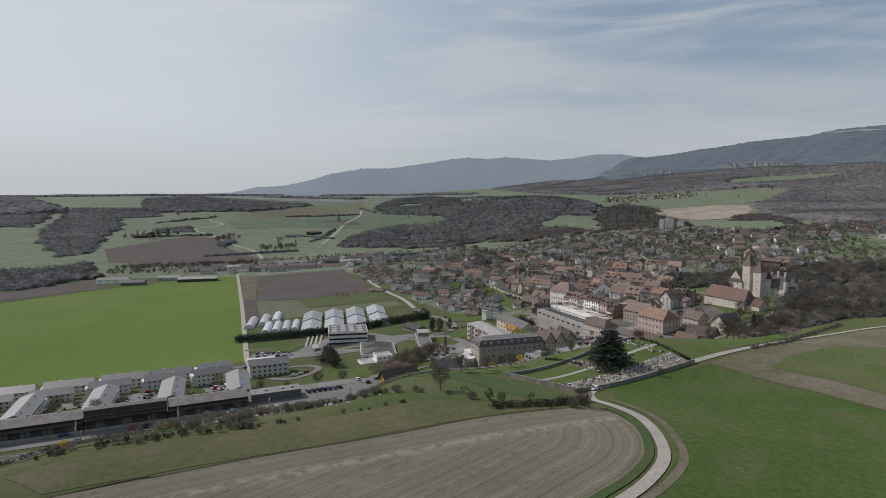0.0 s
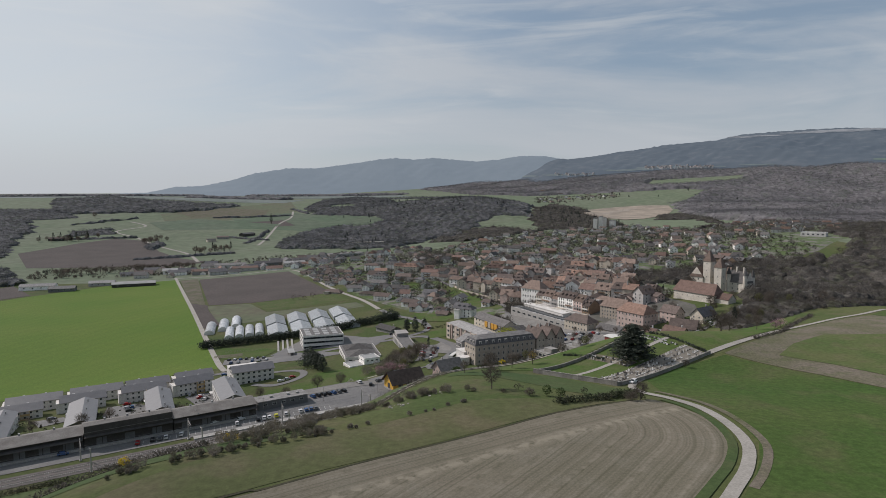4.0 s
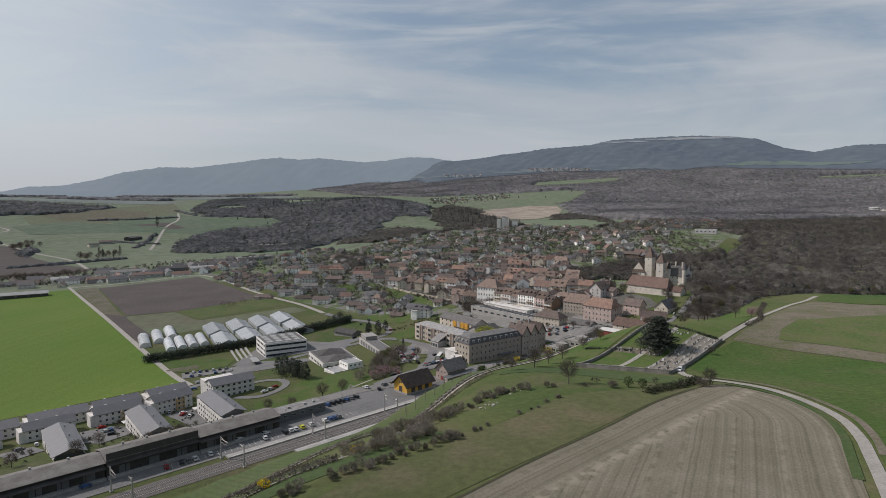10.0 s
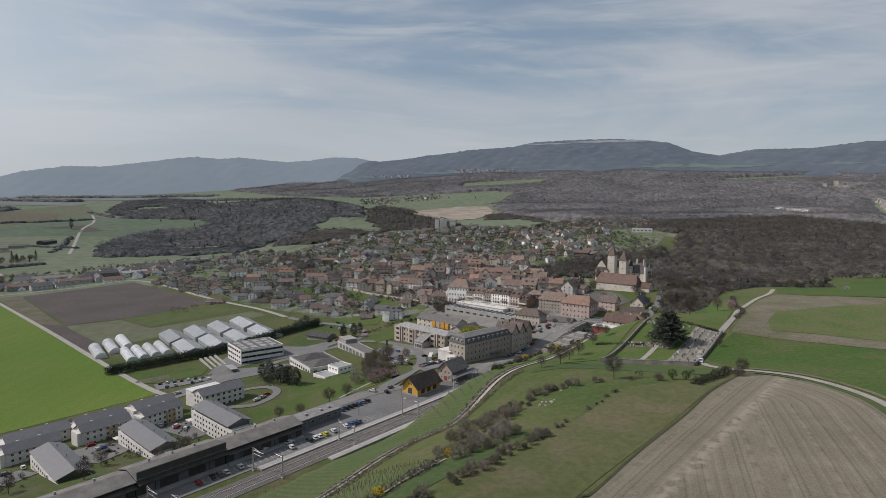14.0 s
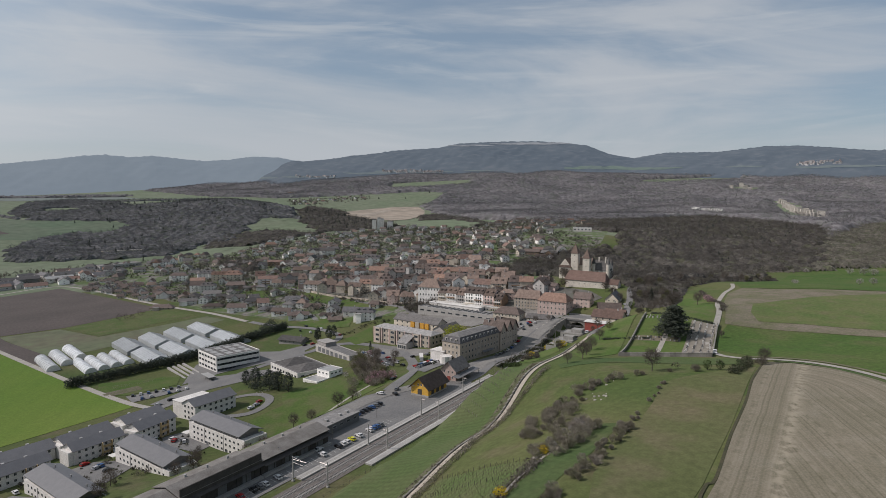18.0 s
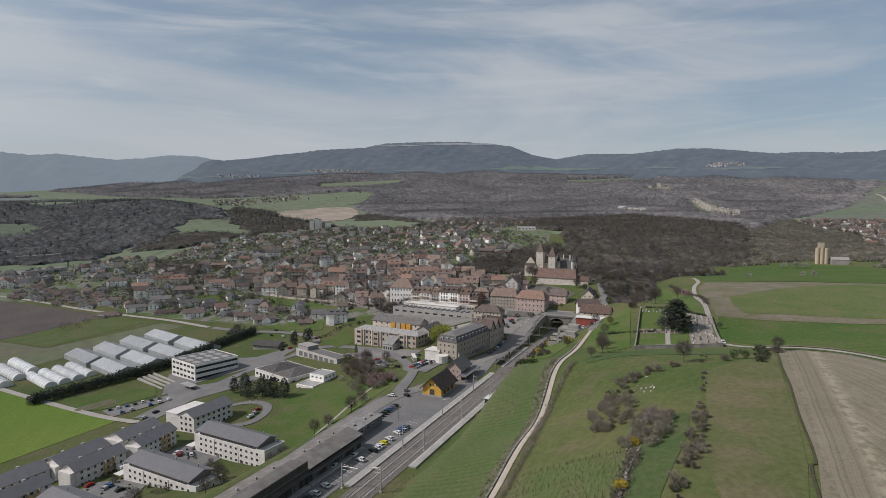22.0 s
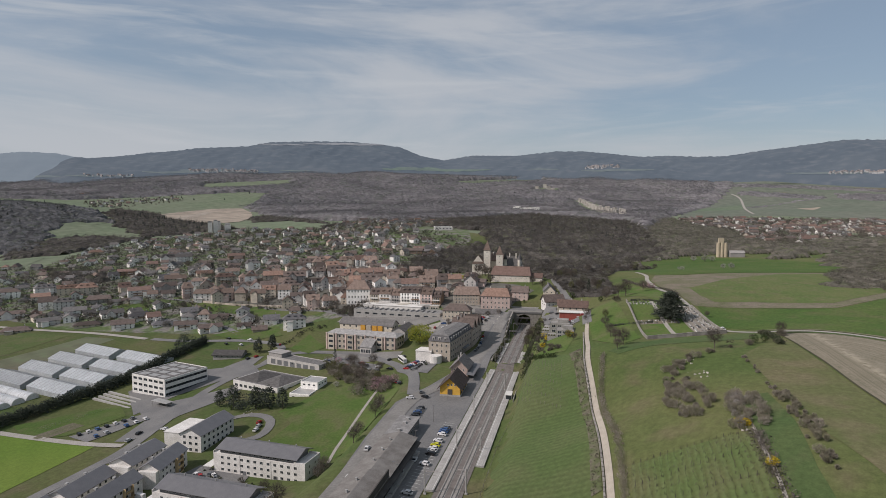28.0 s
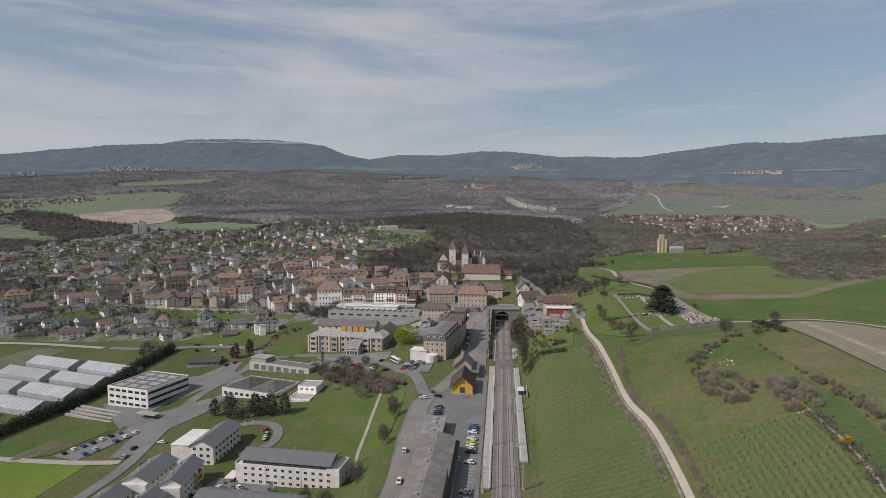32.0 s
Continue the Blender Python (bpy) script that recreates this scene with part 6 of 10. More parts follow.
# ---------------------------------------------------------------- tracks, platforms and overhead line
for t, d in enumerate((0.0, -4.6)):
    track = thing("railway_track", pose(*by_rail(-110, d), 14.16, 0, 0, RAIL_ANGLE), "rusty railway track on concrete sleepers", "railway track", "tracks")
    for r in (-0.75, 0.75):
        part("rail", Shape().box(-310, r - 0.07, 0.12, 360, r + 0.07, 0.30).mesh("rail", MAT["steel"]), track)
    s = Shape()
    for k in range(956):
        u = -309 + k * 0.7
        s.box(u - 0.13, -1.3, -0.05, u + 0.13, 1.3, 0.13)
    tagged(part("sleeper", s.mesh("sleeper", MAT["concrete"]), track), kind="stuff")
for name, s0, s1, d0, d1 in (("platform", -62, 175, 3.4, 6.8), ("platform", -38, 150, -11.2, -7.8)):
    ob = thing(name, pose(*by_rail((s0 + s1) / 2, (d0 + d1) / 2), 14.1, 0, 0, RAIL_ANGLE), "long pale concrete station platform", "platform", "platforms", "structure")
    L, W = s1 - s0, d1 - d0
    for k in range(int(L / 6)):
        u = -L / 2 + 6 * k
        part("slab", Shape().box(u + 0.02, -W / 2, -0.4, u + 5.98, W / 2, 0.55).mesh("slab", MAT["concrete"]) if k == 0 else part_slab, ob, pose(0 if k == 0 else 6 * k, 0, 0))
        part_slab = ob.children[0].data
    part("edge_line", Shape().box(-L / 2, (W / 2 - 0.6) * (1 if d0 < 0 else -1) - 0.1, 0.55, L / 2, (W / 2 - 0.6) * (1 if d0 < 0 else -1) + 0.1, 0.56).mesh("edge_line", MAT["white_line"]), ob)
shelter = rail_thing("platform_shelter", 49, -10.8, "small white flat-roofed platform shelter", "shelter")
part("roof", Shape().box(-3.5, -1.8, 2.6, 3.5, 1.8, 2.85).mesh("roof", MAT["white_paint"]), shelter)
part("back_wall", Shape().box(-3.2, -1.7, 0.3, 3.2, -1.55, 2.6).mesh("back_wall", MAT["concrete"]), shelter)
for u in (-3.2, 3.1):
    part("side_wall", Shape().box(u, -1.55, 0.3, u + 0.1, 1.2, 2.6).mesh("side_wall", MAT["glass"]), shelter)
part("retaining_wall", Shape().box(-9, -3.4, -1, 7, -3.1, 2.6).mesh("retaining_wall", MAT["concrete"]), shelter)


def mast(s, d, arm):
    ob = rail_thing("catenary_mast", s, d, "pale grey overhead line mast with an arm", "mast")
    tagged(ob, group="overhead line masts")
    part("pole", Shape().rod((0, 0, -0.5), (0, 0, 9.5), 0.30, 0.22, 8).mesh("pole", MAT["concrete"]), ob)
    part("footing", Shape().box(-0.5, -0.5, -0.6, 0.5, 0.5, 0.35).mesh("footing", MAT["concrete"]), ob)
    part("arm", Shape().rod((0, 0, 8.4), (0, arm, 8.6), 0.12, 0.10).rod((0, 0, 9.3), (0, arm * 0.8, 8.6), 0.05).rod((0, 0, 7.2), (0, arm * 0.8, 7.0), 0.06).mesh("arm", MAT["steel"]), ob)
    for k in (0.45, 0.95):
        part("insulator", Shape().rod((0, arm * k, 8.55), (0, arm * k, 7.4), 0.06, 0.09).mesh("insulator", MAT["concrete"]), ob)


for s in (-190, -148, -106, -64):
    mast(s, 6.2, -7.0)
    mast(s + 3, -8.4, 4.0)
for s in (-22, 20, 62):
    mast(s, 3.0, -2.2)
    mast(s, -7.2, 2.2)
for s in (104, 128, 150, 178, 206, 230):
    ob = rail_thing("gantry", s, -2.3, "steel gantry spanning both tracks", "gantry")
    tagged(ob, group="gantries")
    for d in (-6.5, 6.5):
        part("post", Shape().rod((0, d, -0.5), (0, d, 8.6), 0.2, 0.16, 8).mesh("post", MAT["steel"]), ob)
    part("beam", Shape().box(-0.25, -6.6, 8.0, 0.25, 6.6, 8.2).box(-0.25, -6.6, 8.7, 0.25, 6.6, 8.8).mesh("beam", MAT["steel"]), ob)
for d, z in ((0.0, 7.0), (0.0, 8.2), (-4.6, 7.0), (-4.6, 8.2)):
    w = rail_thing("contact_wire", -20, d, "thin dark overhead contact wire", "wire")
    part("wire", Shape().rod((-200, 0, z), (264, 0, z), 0.03, 0.03, 4).mesh("wire", MAT["attic"]), w)
    tagged(w, group="overhead wires")


# ---------------------------------------------------------------- school quarter and greenhouses
def flat_block(name, p, q, W, H, wall, label, category, z, floors, cols, ends, win=(1.4, 1.4), roof="roof_metal", parapet=0.5):
    x, y, a, L = front(p, q, W)
    ob = thing(name, pose(x, y, z, 0, 0, a), label, category)
    part("wall", Shape().box(-L / 2, -W / 2, -4, L / 2, W / 2, H).mesh("wall", MAT[wall]), ob)
    s = Shape().box(-L / 2 + 0.3, -W / 2 + 0.3, H, L / 2 - 0.3, W / 2 - 0.3, H + 0.12)
    rf = part("roof", s.mesh("roof", MAT[roof]), ob)
    s = Shape()
    for a0, b0, a1, b1 in ((-L / 2, -W / 2, L / 2, -W / 2 + 0.3), (-L / 2, W / 2 - 0.3, L / 2, W / 2), (-L / 2, -W / 2 + 0.3, -L / 2 + 0.3, W / 2 - 0.3), (L / 2 - 0.3, -W / 2 + 0.3, L / 2, W / 2 - 0.3)):
        s.box(a0, b0, H, a1, b1, H + parapet)
    part("parapet", s.mesh("parapet", MAT[wall]), ob)
    zs = [H * (f + 0.55) / floors for f in range(floors)]
    me = window_mesh(*win)
    windows_on(ob, me, "front", L, W, zs, slots(L, cols, 0.8))
    windows_on(ob, me, "back", L, W, zs, slots(L, cols, 0.8)[::2])
    windows_on(ob, me, "right", L, W, zs, slots(W, ends, 0.8))
    windows_on(ob, me, "left", L, W, zs, slots(W, ends, 0.8))
    return ob, rf, L, W


school, rf, L, W = flat_block("school", (-105, 556), (-99, 525), 34, 11.5, "render_white", "white three-storey school with bands of dark windows", "school", -6.5, 3, 6, 10, (3.6, 1.7))
for i in range(3):
    for j in range(4):
        part("roof_panel", Shape().box(-13 + 9 * i, -14 + 7.5 * j, 11.65, -6 + 9 * i, -9.5 + 7.5 * j, 11.85).mesh("roof_panel", MAT["metal_pale"]), rf)
gym, rf, L, W = flat_block("gym", (-68, 497), (-62, 459), 27, 6.0, "render_pale", "low pale gym hall with pyramid roofs and a band of windows", "gym", -2.5, 1, 9, 4, (2.6, 1.8), "tile_grey", 0.2)
for u in (-9.3, 9.3):
    s = Shape()
    for a, b in (((-8.8, -11.5), (8.8, -11.5)), ((8.8, -11.5), (8.8, 11.5)), ((8.8, 11.5), (-8.8, 11.5)), ((-8.8, 11.5), (-8.8, -11.5))):
        s.face([(u + a[0], a[1], 6.15), (u + b[0], b[1], 6.15), (u, 0, 9.4)])
    part("pyramid_roof", s.mesh("pyramid_roof", MAT["tile_grey"]), rf)
flat_block("gym_annex", (-63, 446), (-58, 434), 24, 3.6, "render_white", "white flat-roofed annex with a pale blue band", "building", -0.5, 1, 3, 5, (1.6, 0.9), "metal_pale")
flat_block("pavilion", (-52, 449), (-48, 438), 12, 6.4, "render_white", "white two-storey pavilion beside the lawn", "building", 1, 2, 3, 3, (1.6, 1.0), "metal_pale")
garage, rf, L, W = flat_block("fire_station", (-24, 522), (-18, 472), 11, 4.6, "render_grey", "low garage row with large doors", "garage", 1.5, 1, 1, 2, (1.4, 1.0))
for u in slots(L, 7, 3):
    part("garage_door", Shape().box(u - 2.2, -W / 2 - 0.06, 0, u + 2.2, -W / 2 + 0.05, 3.5).mesh("garage_door", MAT["attic"]), garage)
part("tower_room", Shape().box(-25, -4, 0, -12, 5.4, 7.4).box(-25.5, -4.5, 7.4, -11.5, 5.9, 7.7).mesh("tower_room", MAT["render_grey"]), garage)
house("bungalow", -26, 566, -55, 22, 12, 3.2, 5.6, "render_grey", "tile_grey", "low grey bungalow with a wide roof", "house", 1, 5, 2, over=1.0)
patch("school_yard", [(-125, 512), (-98, 520), (-92, 521), (-60, 520), (-40, 506), (-30, 530), (-60, 562), (-70, 570), (-106, 560), (-112, 545)], MAT["asphalt"], 0.24, "grey asphalt school yard", "yard")
patch("sports_lawn", [(-172, 560), (-120, 540), (-128, 515), (-160, 515), (-175, 530)], MAT["lawn"], 0.24, "mown lawn with a fence behind the school car park", "lawn")
patch("garden_plot", [(-173, 531), (-150, 533), (-148, 522), (-170, 520)], MAT["soil_grass"], 0.34, "bare garden plot beside the car park", "garden")
patch("school_parking", [(-160, 512), (-119, 508), (-119, 497), (-158, 494)], MAT["asphalt"], 0.34, "asphalt car park beside the sports lawn", "car park")
for k in range(4):
    x, y = -122.5 + 3.8 * k, 547 + 1.4 * k
    st = thing("seating_step", pose(x, y, zed(x, y) + 0.3, 0, 0, -82), "long pale concrete seating step in the grass", "step", "seating steps")
    part("slab", Shape().box(-19, -0.8, -1.2, 19, 0.8, 0.45).mesh("seating_step", MAT["concrete"]), st)
shelter = thing("bus_shelter", pose(-107.5, 512, zed(-107.5, 512), 0, 0, -80), "open white flat-roofed shelter on thin posts", "shelter")
part("roof", Shape().box(-7, -2.6, 2.7, 7, 2.6, 3.0).mesh("roof", MAT["metal_pale"]), shelter)
part("back_wall", Shape().box(-6, 2.0, -1, 6, 2.2, 2.7).mesh("back_wall", MAT["concrete"]), shelter)
for u in (-6.4, 0, 6.4):
    part("post", Shape().rod((u, -2.2, -1), (u, -2.2, 2.7), 0.09).mesh("post", MAT["steel"]), shelter)
fence = thing("fence", pose(-165, 537, zed(-165, 537), 0, 0, 2), "thin wire fence round the sports lawn", "fence")
for k in range(18):
    part("post", Shape().rod((k * 2.5, 0, -0.5), (k * 2.5, 0, 2.6), 0.05).mesh("post", MAT["steel"]), fence)
for z in (0.5, 1.5, 2.5):
    part("rail", Shape().rod((0, 0, z), (42.5, 0, z), 0.03, 0.03, 4).mesh("rail", MAT["steel"]), fence)


def greenhouse(x, y, angle, L, W, eave, top):
    ob = thing("greenhouse", pose(x, y, zed(x, y), 0, 0, angle), "pale translucent gabled greenhouse", "greenhouse", "greenhouses")
    part("wall", gable_body(Shape(), L, W, eave, top, -2, 0).mesh("wall", MAT["green_glass"]), ob)
    part("roof", gable(Shape(), L, W, eave, top, 0.15, 0.08).mesh("roof", MAT["green_glass"]), ob)
    n = int(L / 4)
    for k in range(n + 1):
        u = -L / 2 + L * k / n
        s = Shape()
        for sg in (-1, 1):
            s.slab([(u - 0.12, sg * (W / 2 + 0.2), eave + 0.02), (u + 0.12, sg * (W / 2 + 0.2), eave + 0.02), (u + 0.12, 0, top + 0.12), (u - 0.12, 0, top + 0.12)][::sg], 0.06)
        part("rib", s.mesh("rib", MAT["steel"]), ob)


for i in range(4):
    greenhouse(-131 + 22 * i, 606 + 5 * i, 100, 42, 19.0, 3.2, 6.6)
for i in range(4):
    greenhouse(-140 + 22 * i, 655 + 6 * i, 100, 44, 19.5, 3.2, 6.8)


def poly_tunnel(x, y, angle, L, R):
    ob = thing("poly_tunnel", pose(x, y, zed(x, y), 0, 0, angle), "white plastic tunnel greenhouse with a rounded top", "greenhouse", "poly tunnels")
    s = Shape()
    arc = [(math.cos(math.pi * k / 12) * R, math.sin(math.pi * k / 12) * R * 0.95) for k in range(13)]
    for (ya, za), (yb, zb) in zip(arc, arc[1:]):
        s.face([(-L / 2, ya, za), (L / 2, ya, za), (L / 2, yb, zb), (-L / 2, yb, zb)][::-1])
    part("cover", s.mesh("cover", MAT["poly_sheet"]), ob)
    for sg in (-1, 1):
        part("end_wall", Shape().face([(sg * L / 2, a, b) for a, b in arc][::-sg]).mesh("end_wall", MAT["white_paint"]), ob)
    for k in range(int(L / 5) + 1):
        u = -L / 2 + 5 * k
        s = Shape()
        for (ya, za), (yb, zb) in zip(arc, arc[1:]):
            s.rod((u, ya * 1.01, za * 1.01), (u, yb * 1.01, zb * 1.01), 0.06, 0.06, 4, caps=False)
        part("hoop", s.mesh("hoop", MAT["steel"]), ob)


for i in range(3):
    poly_tunnel(-202 + 10 * i, 642 + 13 * i, 100, 46, 4.9)
for i in range(4):
    poly_tunnel(-178 + 9.0 * i, 616 + 2.6 * i, 100, 42, 4.2)

# streets
ribbon("street", [(-330, 380), (-250, 425), (-200, 444), (-177, 452), (-153, 462), (-120, 484), (-75, 512), (-26, 524), (0, 524), (14, 502), (22, 470), (14, 442), (4, 418), (-12, 392), (-44, 364)], 6.5, MAT["asphalt"], 0.3, "grey asphalt street past the school", "road")
ribbon("street", [(-26, 524), (4, 542), (10, 566), (3, 601), (-18, 644), (-30, 680)], 6, MAT["asphalt"], 0.3, "grey asphalt street into the town", "road")
ribbon("station_road", [by_rail(-260, 38), by_rail(-150, 38), by_rail(-60, 38), by_rail(0, 40), by_rail(40, 38), by_rail(80, 22), by_rail(110, 19), by_rail(160, 19), by_rail(215, 13), by_rail(240, 8)], 8.5, MAT["concrete_paving"], 0.36, "pale worn asphalt road along the station", "road")
ribbon("street", [(150, 480), (190, 520), (215, 600), (264, 784), (302, 936), (411, 1258), (538, 1675)], 7, MAT["pale_road"], 0.4, "pale street climbing through the town", "road", step=8)
ribbon("street", [(80, 540), (90, 600), (78, 690), (60, 770), (40, 880), (-10, 1010)], 5, MAT["asphalt"], 0.34, "narrow asphalt street below the old town", "road", step=8)
ribbon("street", [(10, 600), (24, 660), (10, 730), (-20, 810), (-60, 900)], 5, MAT["asphalt"], 0.34, "asphalt street between the villas", "road", step=8)
terrace = thing("terrace_wall", pose(0, 0, 0), "pale stone terrace wall below the old town", "wall", kind="structure")
tw = curve_points([(60, 772), (69, 722), (80, 687), (92, 648), (93, 612), (99, 585)], 5)
for (xa, ya), (xb, yb) in zip(tw, tw[1:]):
    part("stone_panel", Shape().box(0, -0.3, -2, math.hypot(xb - xa, yb - ya), 0.3, 2.4).mesh("stone_panel", MAT["stone_wall"]), terrace, pose(xa, ya, zed(xa, ya), 0, 0, math.degrees(math.atan2(yb - ya, xb - xa))))
ribbon("loop_road", [(-130, 446), (-104, 450), (-92, 443), (-90, 430), (-96, 420), (-108, 414), (-122, 420)], 5, MAT["asphalt"], 0.3, "asphalt turning loop beside the apartments", "road")
ribbon("lawn_path", [(-108, 360), (-96, 368), (-76, 378), (-41, 396), (-28, 403)], 1.6, MAT["pale_road"], 0.26, "narrow gravel path across the lawn", "path")
patch("lawn", [(-112, 370), (-92, 352), (-60, 368), (-38, 380), (-20, 400), (-25, 428), (-48, 432), (-82, 432), (-88, 412), (-110, 404)], MAT["lawn"], 0.12, "sloping green lawn below the station road", "lawn")
patch("hotel_car_park", [(-8, 384), (20, 397), (27, 404), (22, 416), (0, 418), (-6, 410), (-10, 396)], MAT["asphalt"], 0.36, "asphalt car park in front of the hotel", "car park")
patch("care_forecourt", [(4, 480), (18, 500), (30, 470), (38, 445), (22, 436), (6, 455)], MAT["concrete_paving"], 0.28, "pale paved forecourt of the care home", "yard")

patch("bridge_street", [by_rail(66, 9.5), by_rail(110, 9.0), by_rail(160, 9.0), by_rail(206, 9.0), by_rail(238, 9.0), by_rail(238, 20), by_rail(214, 24), by_rail(180, 25), by_rail(150, 27), by_rail(110, 30), by_rail(70, 24)], MAT["asphalt"], 0.3, "asphalt street beside the railway cutting", "road")
patch("town_square", [(62, 440), (84, 424), (100, 412), (138, 424), (168, 432), (170, 450), (150, 470), (140, 462), (122, 478), (112, 470), (98, 458), (80, 452)], MAT["concrete_paving"], 0.34, "pale paved square between the shops", "pavement")
patch("upper_yard", [(140, 462), (168, 432), (200, 430), (208, 452), (200, 500), (150, 502), (132, 484)], MAT["town_paving"], 0.32, "paved yards below the castle", "pavement")
patch("mall_yard", [(70, 552), (90, 470), (112, 462), (128, 482), (106, 545), (92, 560)], MAT["concrete_paving"], 0.3, "paved yard round the supermarket", "pavement")
patch("apartment_yard", [(-200, 385), (-186, 390), (-174, 382), (-170, 372), (-184, 352), (-192, 358)], MAT["asphalt"], 0.3, "asphalt yard between the apartment blocks", "yard")
patch("apartment_yard", [(-160, 400), (-153, 406), (-143, 408), (-140, 394), (-136, 380), (-144, 374), (-150, 384)], MAT["asphalt"], 0.3, "asphalt yard between the apartment blocks", "yard")
patch("apartment_yard", [(-232, 366), (-217, 369), (-208, 356), (-219, 346)], MAT["asphalt"], 0.3, "asphalt yard between the apartment blocks", "yard")
patch("school_drive", [(-118, 522), (-94, 510), (-68, 500), (-44, 508), (-56, 492), (-90, 484), (-112, 484), (-146, 472), (-150, 480), (-126, 496)], MAT["asphalt"], 0.26, "grey asphalt drive in front of the school", "yard")
patch("bungalow_yard", [(-44, 546), (-20, 548), (-14, 540), (-34, 528), (-50, 534)], MAT["asphalt"], 0.3, "asphalt yard beside the bungalow", "yard")
patch("slope_car_park", [(163, 396), (155, 381), (128, 366), (100, 352), (84, 346), (80, 352), (100, 363), (125, 378), (143, 391)], MAT["asphalt"], 0.36, "asphalt car park above the cutting", "car park")
patch("lane_yard", [(66, 330), (104, 350), (118, 362), (130, 372), (138, 366), (108, 342), (70, 322)], MAT["asphalt"], 0.32, "asphalt lane between the houses on the slope", "road")

# care home
care = house("care_home", 38, 484, -70.6, 58, 15, 12.0, 14.2, "stone_wall", "roof_metal", "three-storey stone-grey care home with a shallow roof", "building", 3, 14, 3, hip=0.6, chimneys=0, z=5.5, win=(1.9, 2.1))
for k in range(8):
    u = -28.9 + 8.1 * k
    part("pilaster", Shape().box(u - 0.55, -8.3, -2, u + 0.55, -7.4, 12.2).mesh("pilaster", MAT["render_pink"]), care, label="pale pink stone pilaster")
for u in (-24.8, -8.6, 15.7):
    part("bay", Shape().box(u - 2.6, -8.9, -2, u + 2.6, -7.4, 11.6).mesh("bay", MAT["stone_wall"]), care)
    for zz in (2.2, 6.1, 10.0):
        part("window", window_mesh(3.6, 2.0), care, pose(u, -8.9, zz, 0, 0, 180))
part("entrance_hall", Shape().box(4, -17, -2, 13, -7.4, 5.5).mesh("entrance_hall", MAT["render_grey"]), care)
part("glass_roof", Shape().slab([(3.6, -17.5, 5.5), (13.4, -17.5, 5.5), (13.4, -7.4, 10.5), (3.6, -7.4, 10.5)], 0.25).mesh("glass_roof", MAT["roof_metal"]), care, label="sloping glazed entrance roof")
for u in slots(9, 4, 0.5):
    part("window", window_mesh(1.7, 2.6), care, pose(8.5 + u, -17, 2.6, 0, 0, 180))
back = house("care_home", 60, 502, -70, 46, 13, 10.5, 14.5, "render_cream", "tile_grey", "care home wing with orange and yellow balconies", "building", 3, 8, 3, chimneys=0, z=9, win=(1.4, 1.6))
for u, m in ((-2, "orange_panel"), (3, "render_cream"), (8, "orange_panel"), (13, "orange_panel")):
    part("balcony", Shape().box(u - 2, -7.6, 5.6, u + 2, -6.5, 10.2).mesh("balcony", MAT[m]), back, label="orange balcony front")
house("hall", 66, 470, 20, 22, 11, 6.5, 9.5, "render_grey", "tile_grey", "low grey hall beside the care home", "building", 1, 4, 1, z=12)
mall, rf, L, W = flat_block("shopping_centre", (84, 545), (112, 470), 22, 5.5, "concrete", "long low concrete supermarket with a flat roof", "shop", 17.0, 1, 10, 3, (4.5, 1.6), "roof_metal", 0.8)
part("roof_terrace", Shape().box(-L / 2 + 3, 1.5, 5.62, L / 2 - 22, 9.5, 8.2).box(-L / 2 + 2.6, 1.1, 8.2, L / 2 - 21.6, 9.9, 8.45).mesh("roof_terrace", MAT["render_pale"]), rf, label="pale set-back upper storey")
for u in slots(L - 8, 14, 2):
    part("roof_beam", Shape().box(u - 0.35, -7.9, 5.62, u + 0.35, 1.0, 6.6).mesh("roof_beam", MAT["metal_pale"]), rf)
for u in slots(L, 9, 2):
    part("skylight", Shape().slab([(u - 3.3, -10.9, 3.6), (u + 3.3, -10.9, 3.6), (u + 3.3, -8.2, 5.9), (u - 3.3, -8.2, 5.9)], 0.15).mesh("skylight", MAT["metal_pale"]), rf)
patch("supermarket_yard", [(84, 470), (104, 460), (120, 440), (128, 420), (112, 414), (92, 432), (78, 452)], MAT["pale_road"], 0.3, "pale paved square with parked cars", "yard")
house("town_hall", 118, 456, -62, 23, 13, 11.0, 15.5, "render_cream", "tile_brown", "cream building with a hipped brown roof", "building", 3, 7, 3, hip=0.8, z=17, win=(1.0, 1.5))
house("shop_house", 134, 436, -62, 20, 11, 5.2, 8, "render_cream", "tile_grey", "low cream shop building", "building", 2, 5, 2, z=20)

# hotel with its mansard roof and gabled end house
HX, HY = by_rail(103, 45)
hotel = thing("hotel", pose(43, 405, 14.0, 0, 0, 18), "long pale stone hotel with a dark mansard roof", "hotel")
L, W = 46.0, 15.0
part("wall", Shape().box(-L / 2, -W / 2, -4, L / 2, W / 2, 12.5).mesh("wall", MAT["stone_wall"]), hotel)
s = Shape()
for k in range(4):
    c0 = [(-L / 2 - 0.4, -W / 2 - 0.4), (L / 2 + 0.4, -W / 2 - 0.4), (L / 2 + 0.4, W / 2 + 0.4), (-L / 2 - 0.4, W / 2 + 0.4)]
    c1 = [(-L / 2 + 1.5, -W / 2 + 1.5), (L / 2 - 1.5, -W / 2 + 1.5), (L / 2 - 1.5, W / 2 - 1.5), (-L / 2 + 1.5, W / 2 - 1.5)]
    j = (k + 1) % 4
    s.face([(*c0[k], 12.5), (*c0[j], 12.5), (*c1[j], 16.3), (*c1[k], 16.3)])
s.face([(*c, 16.3) for c in c1]).face([(*c, 12.5) for c in reversed(c0)])
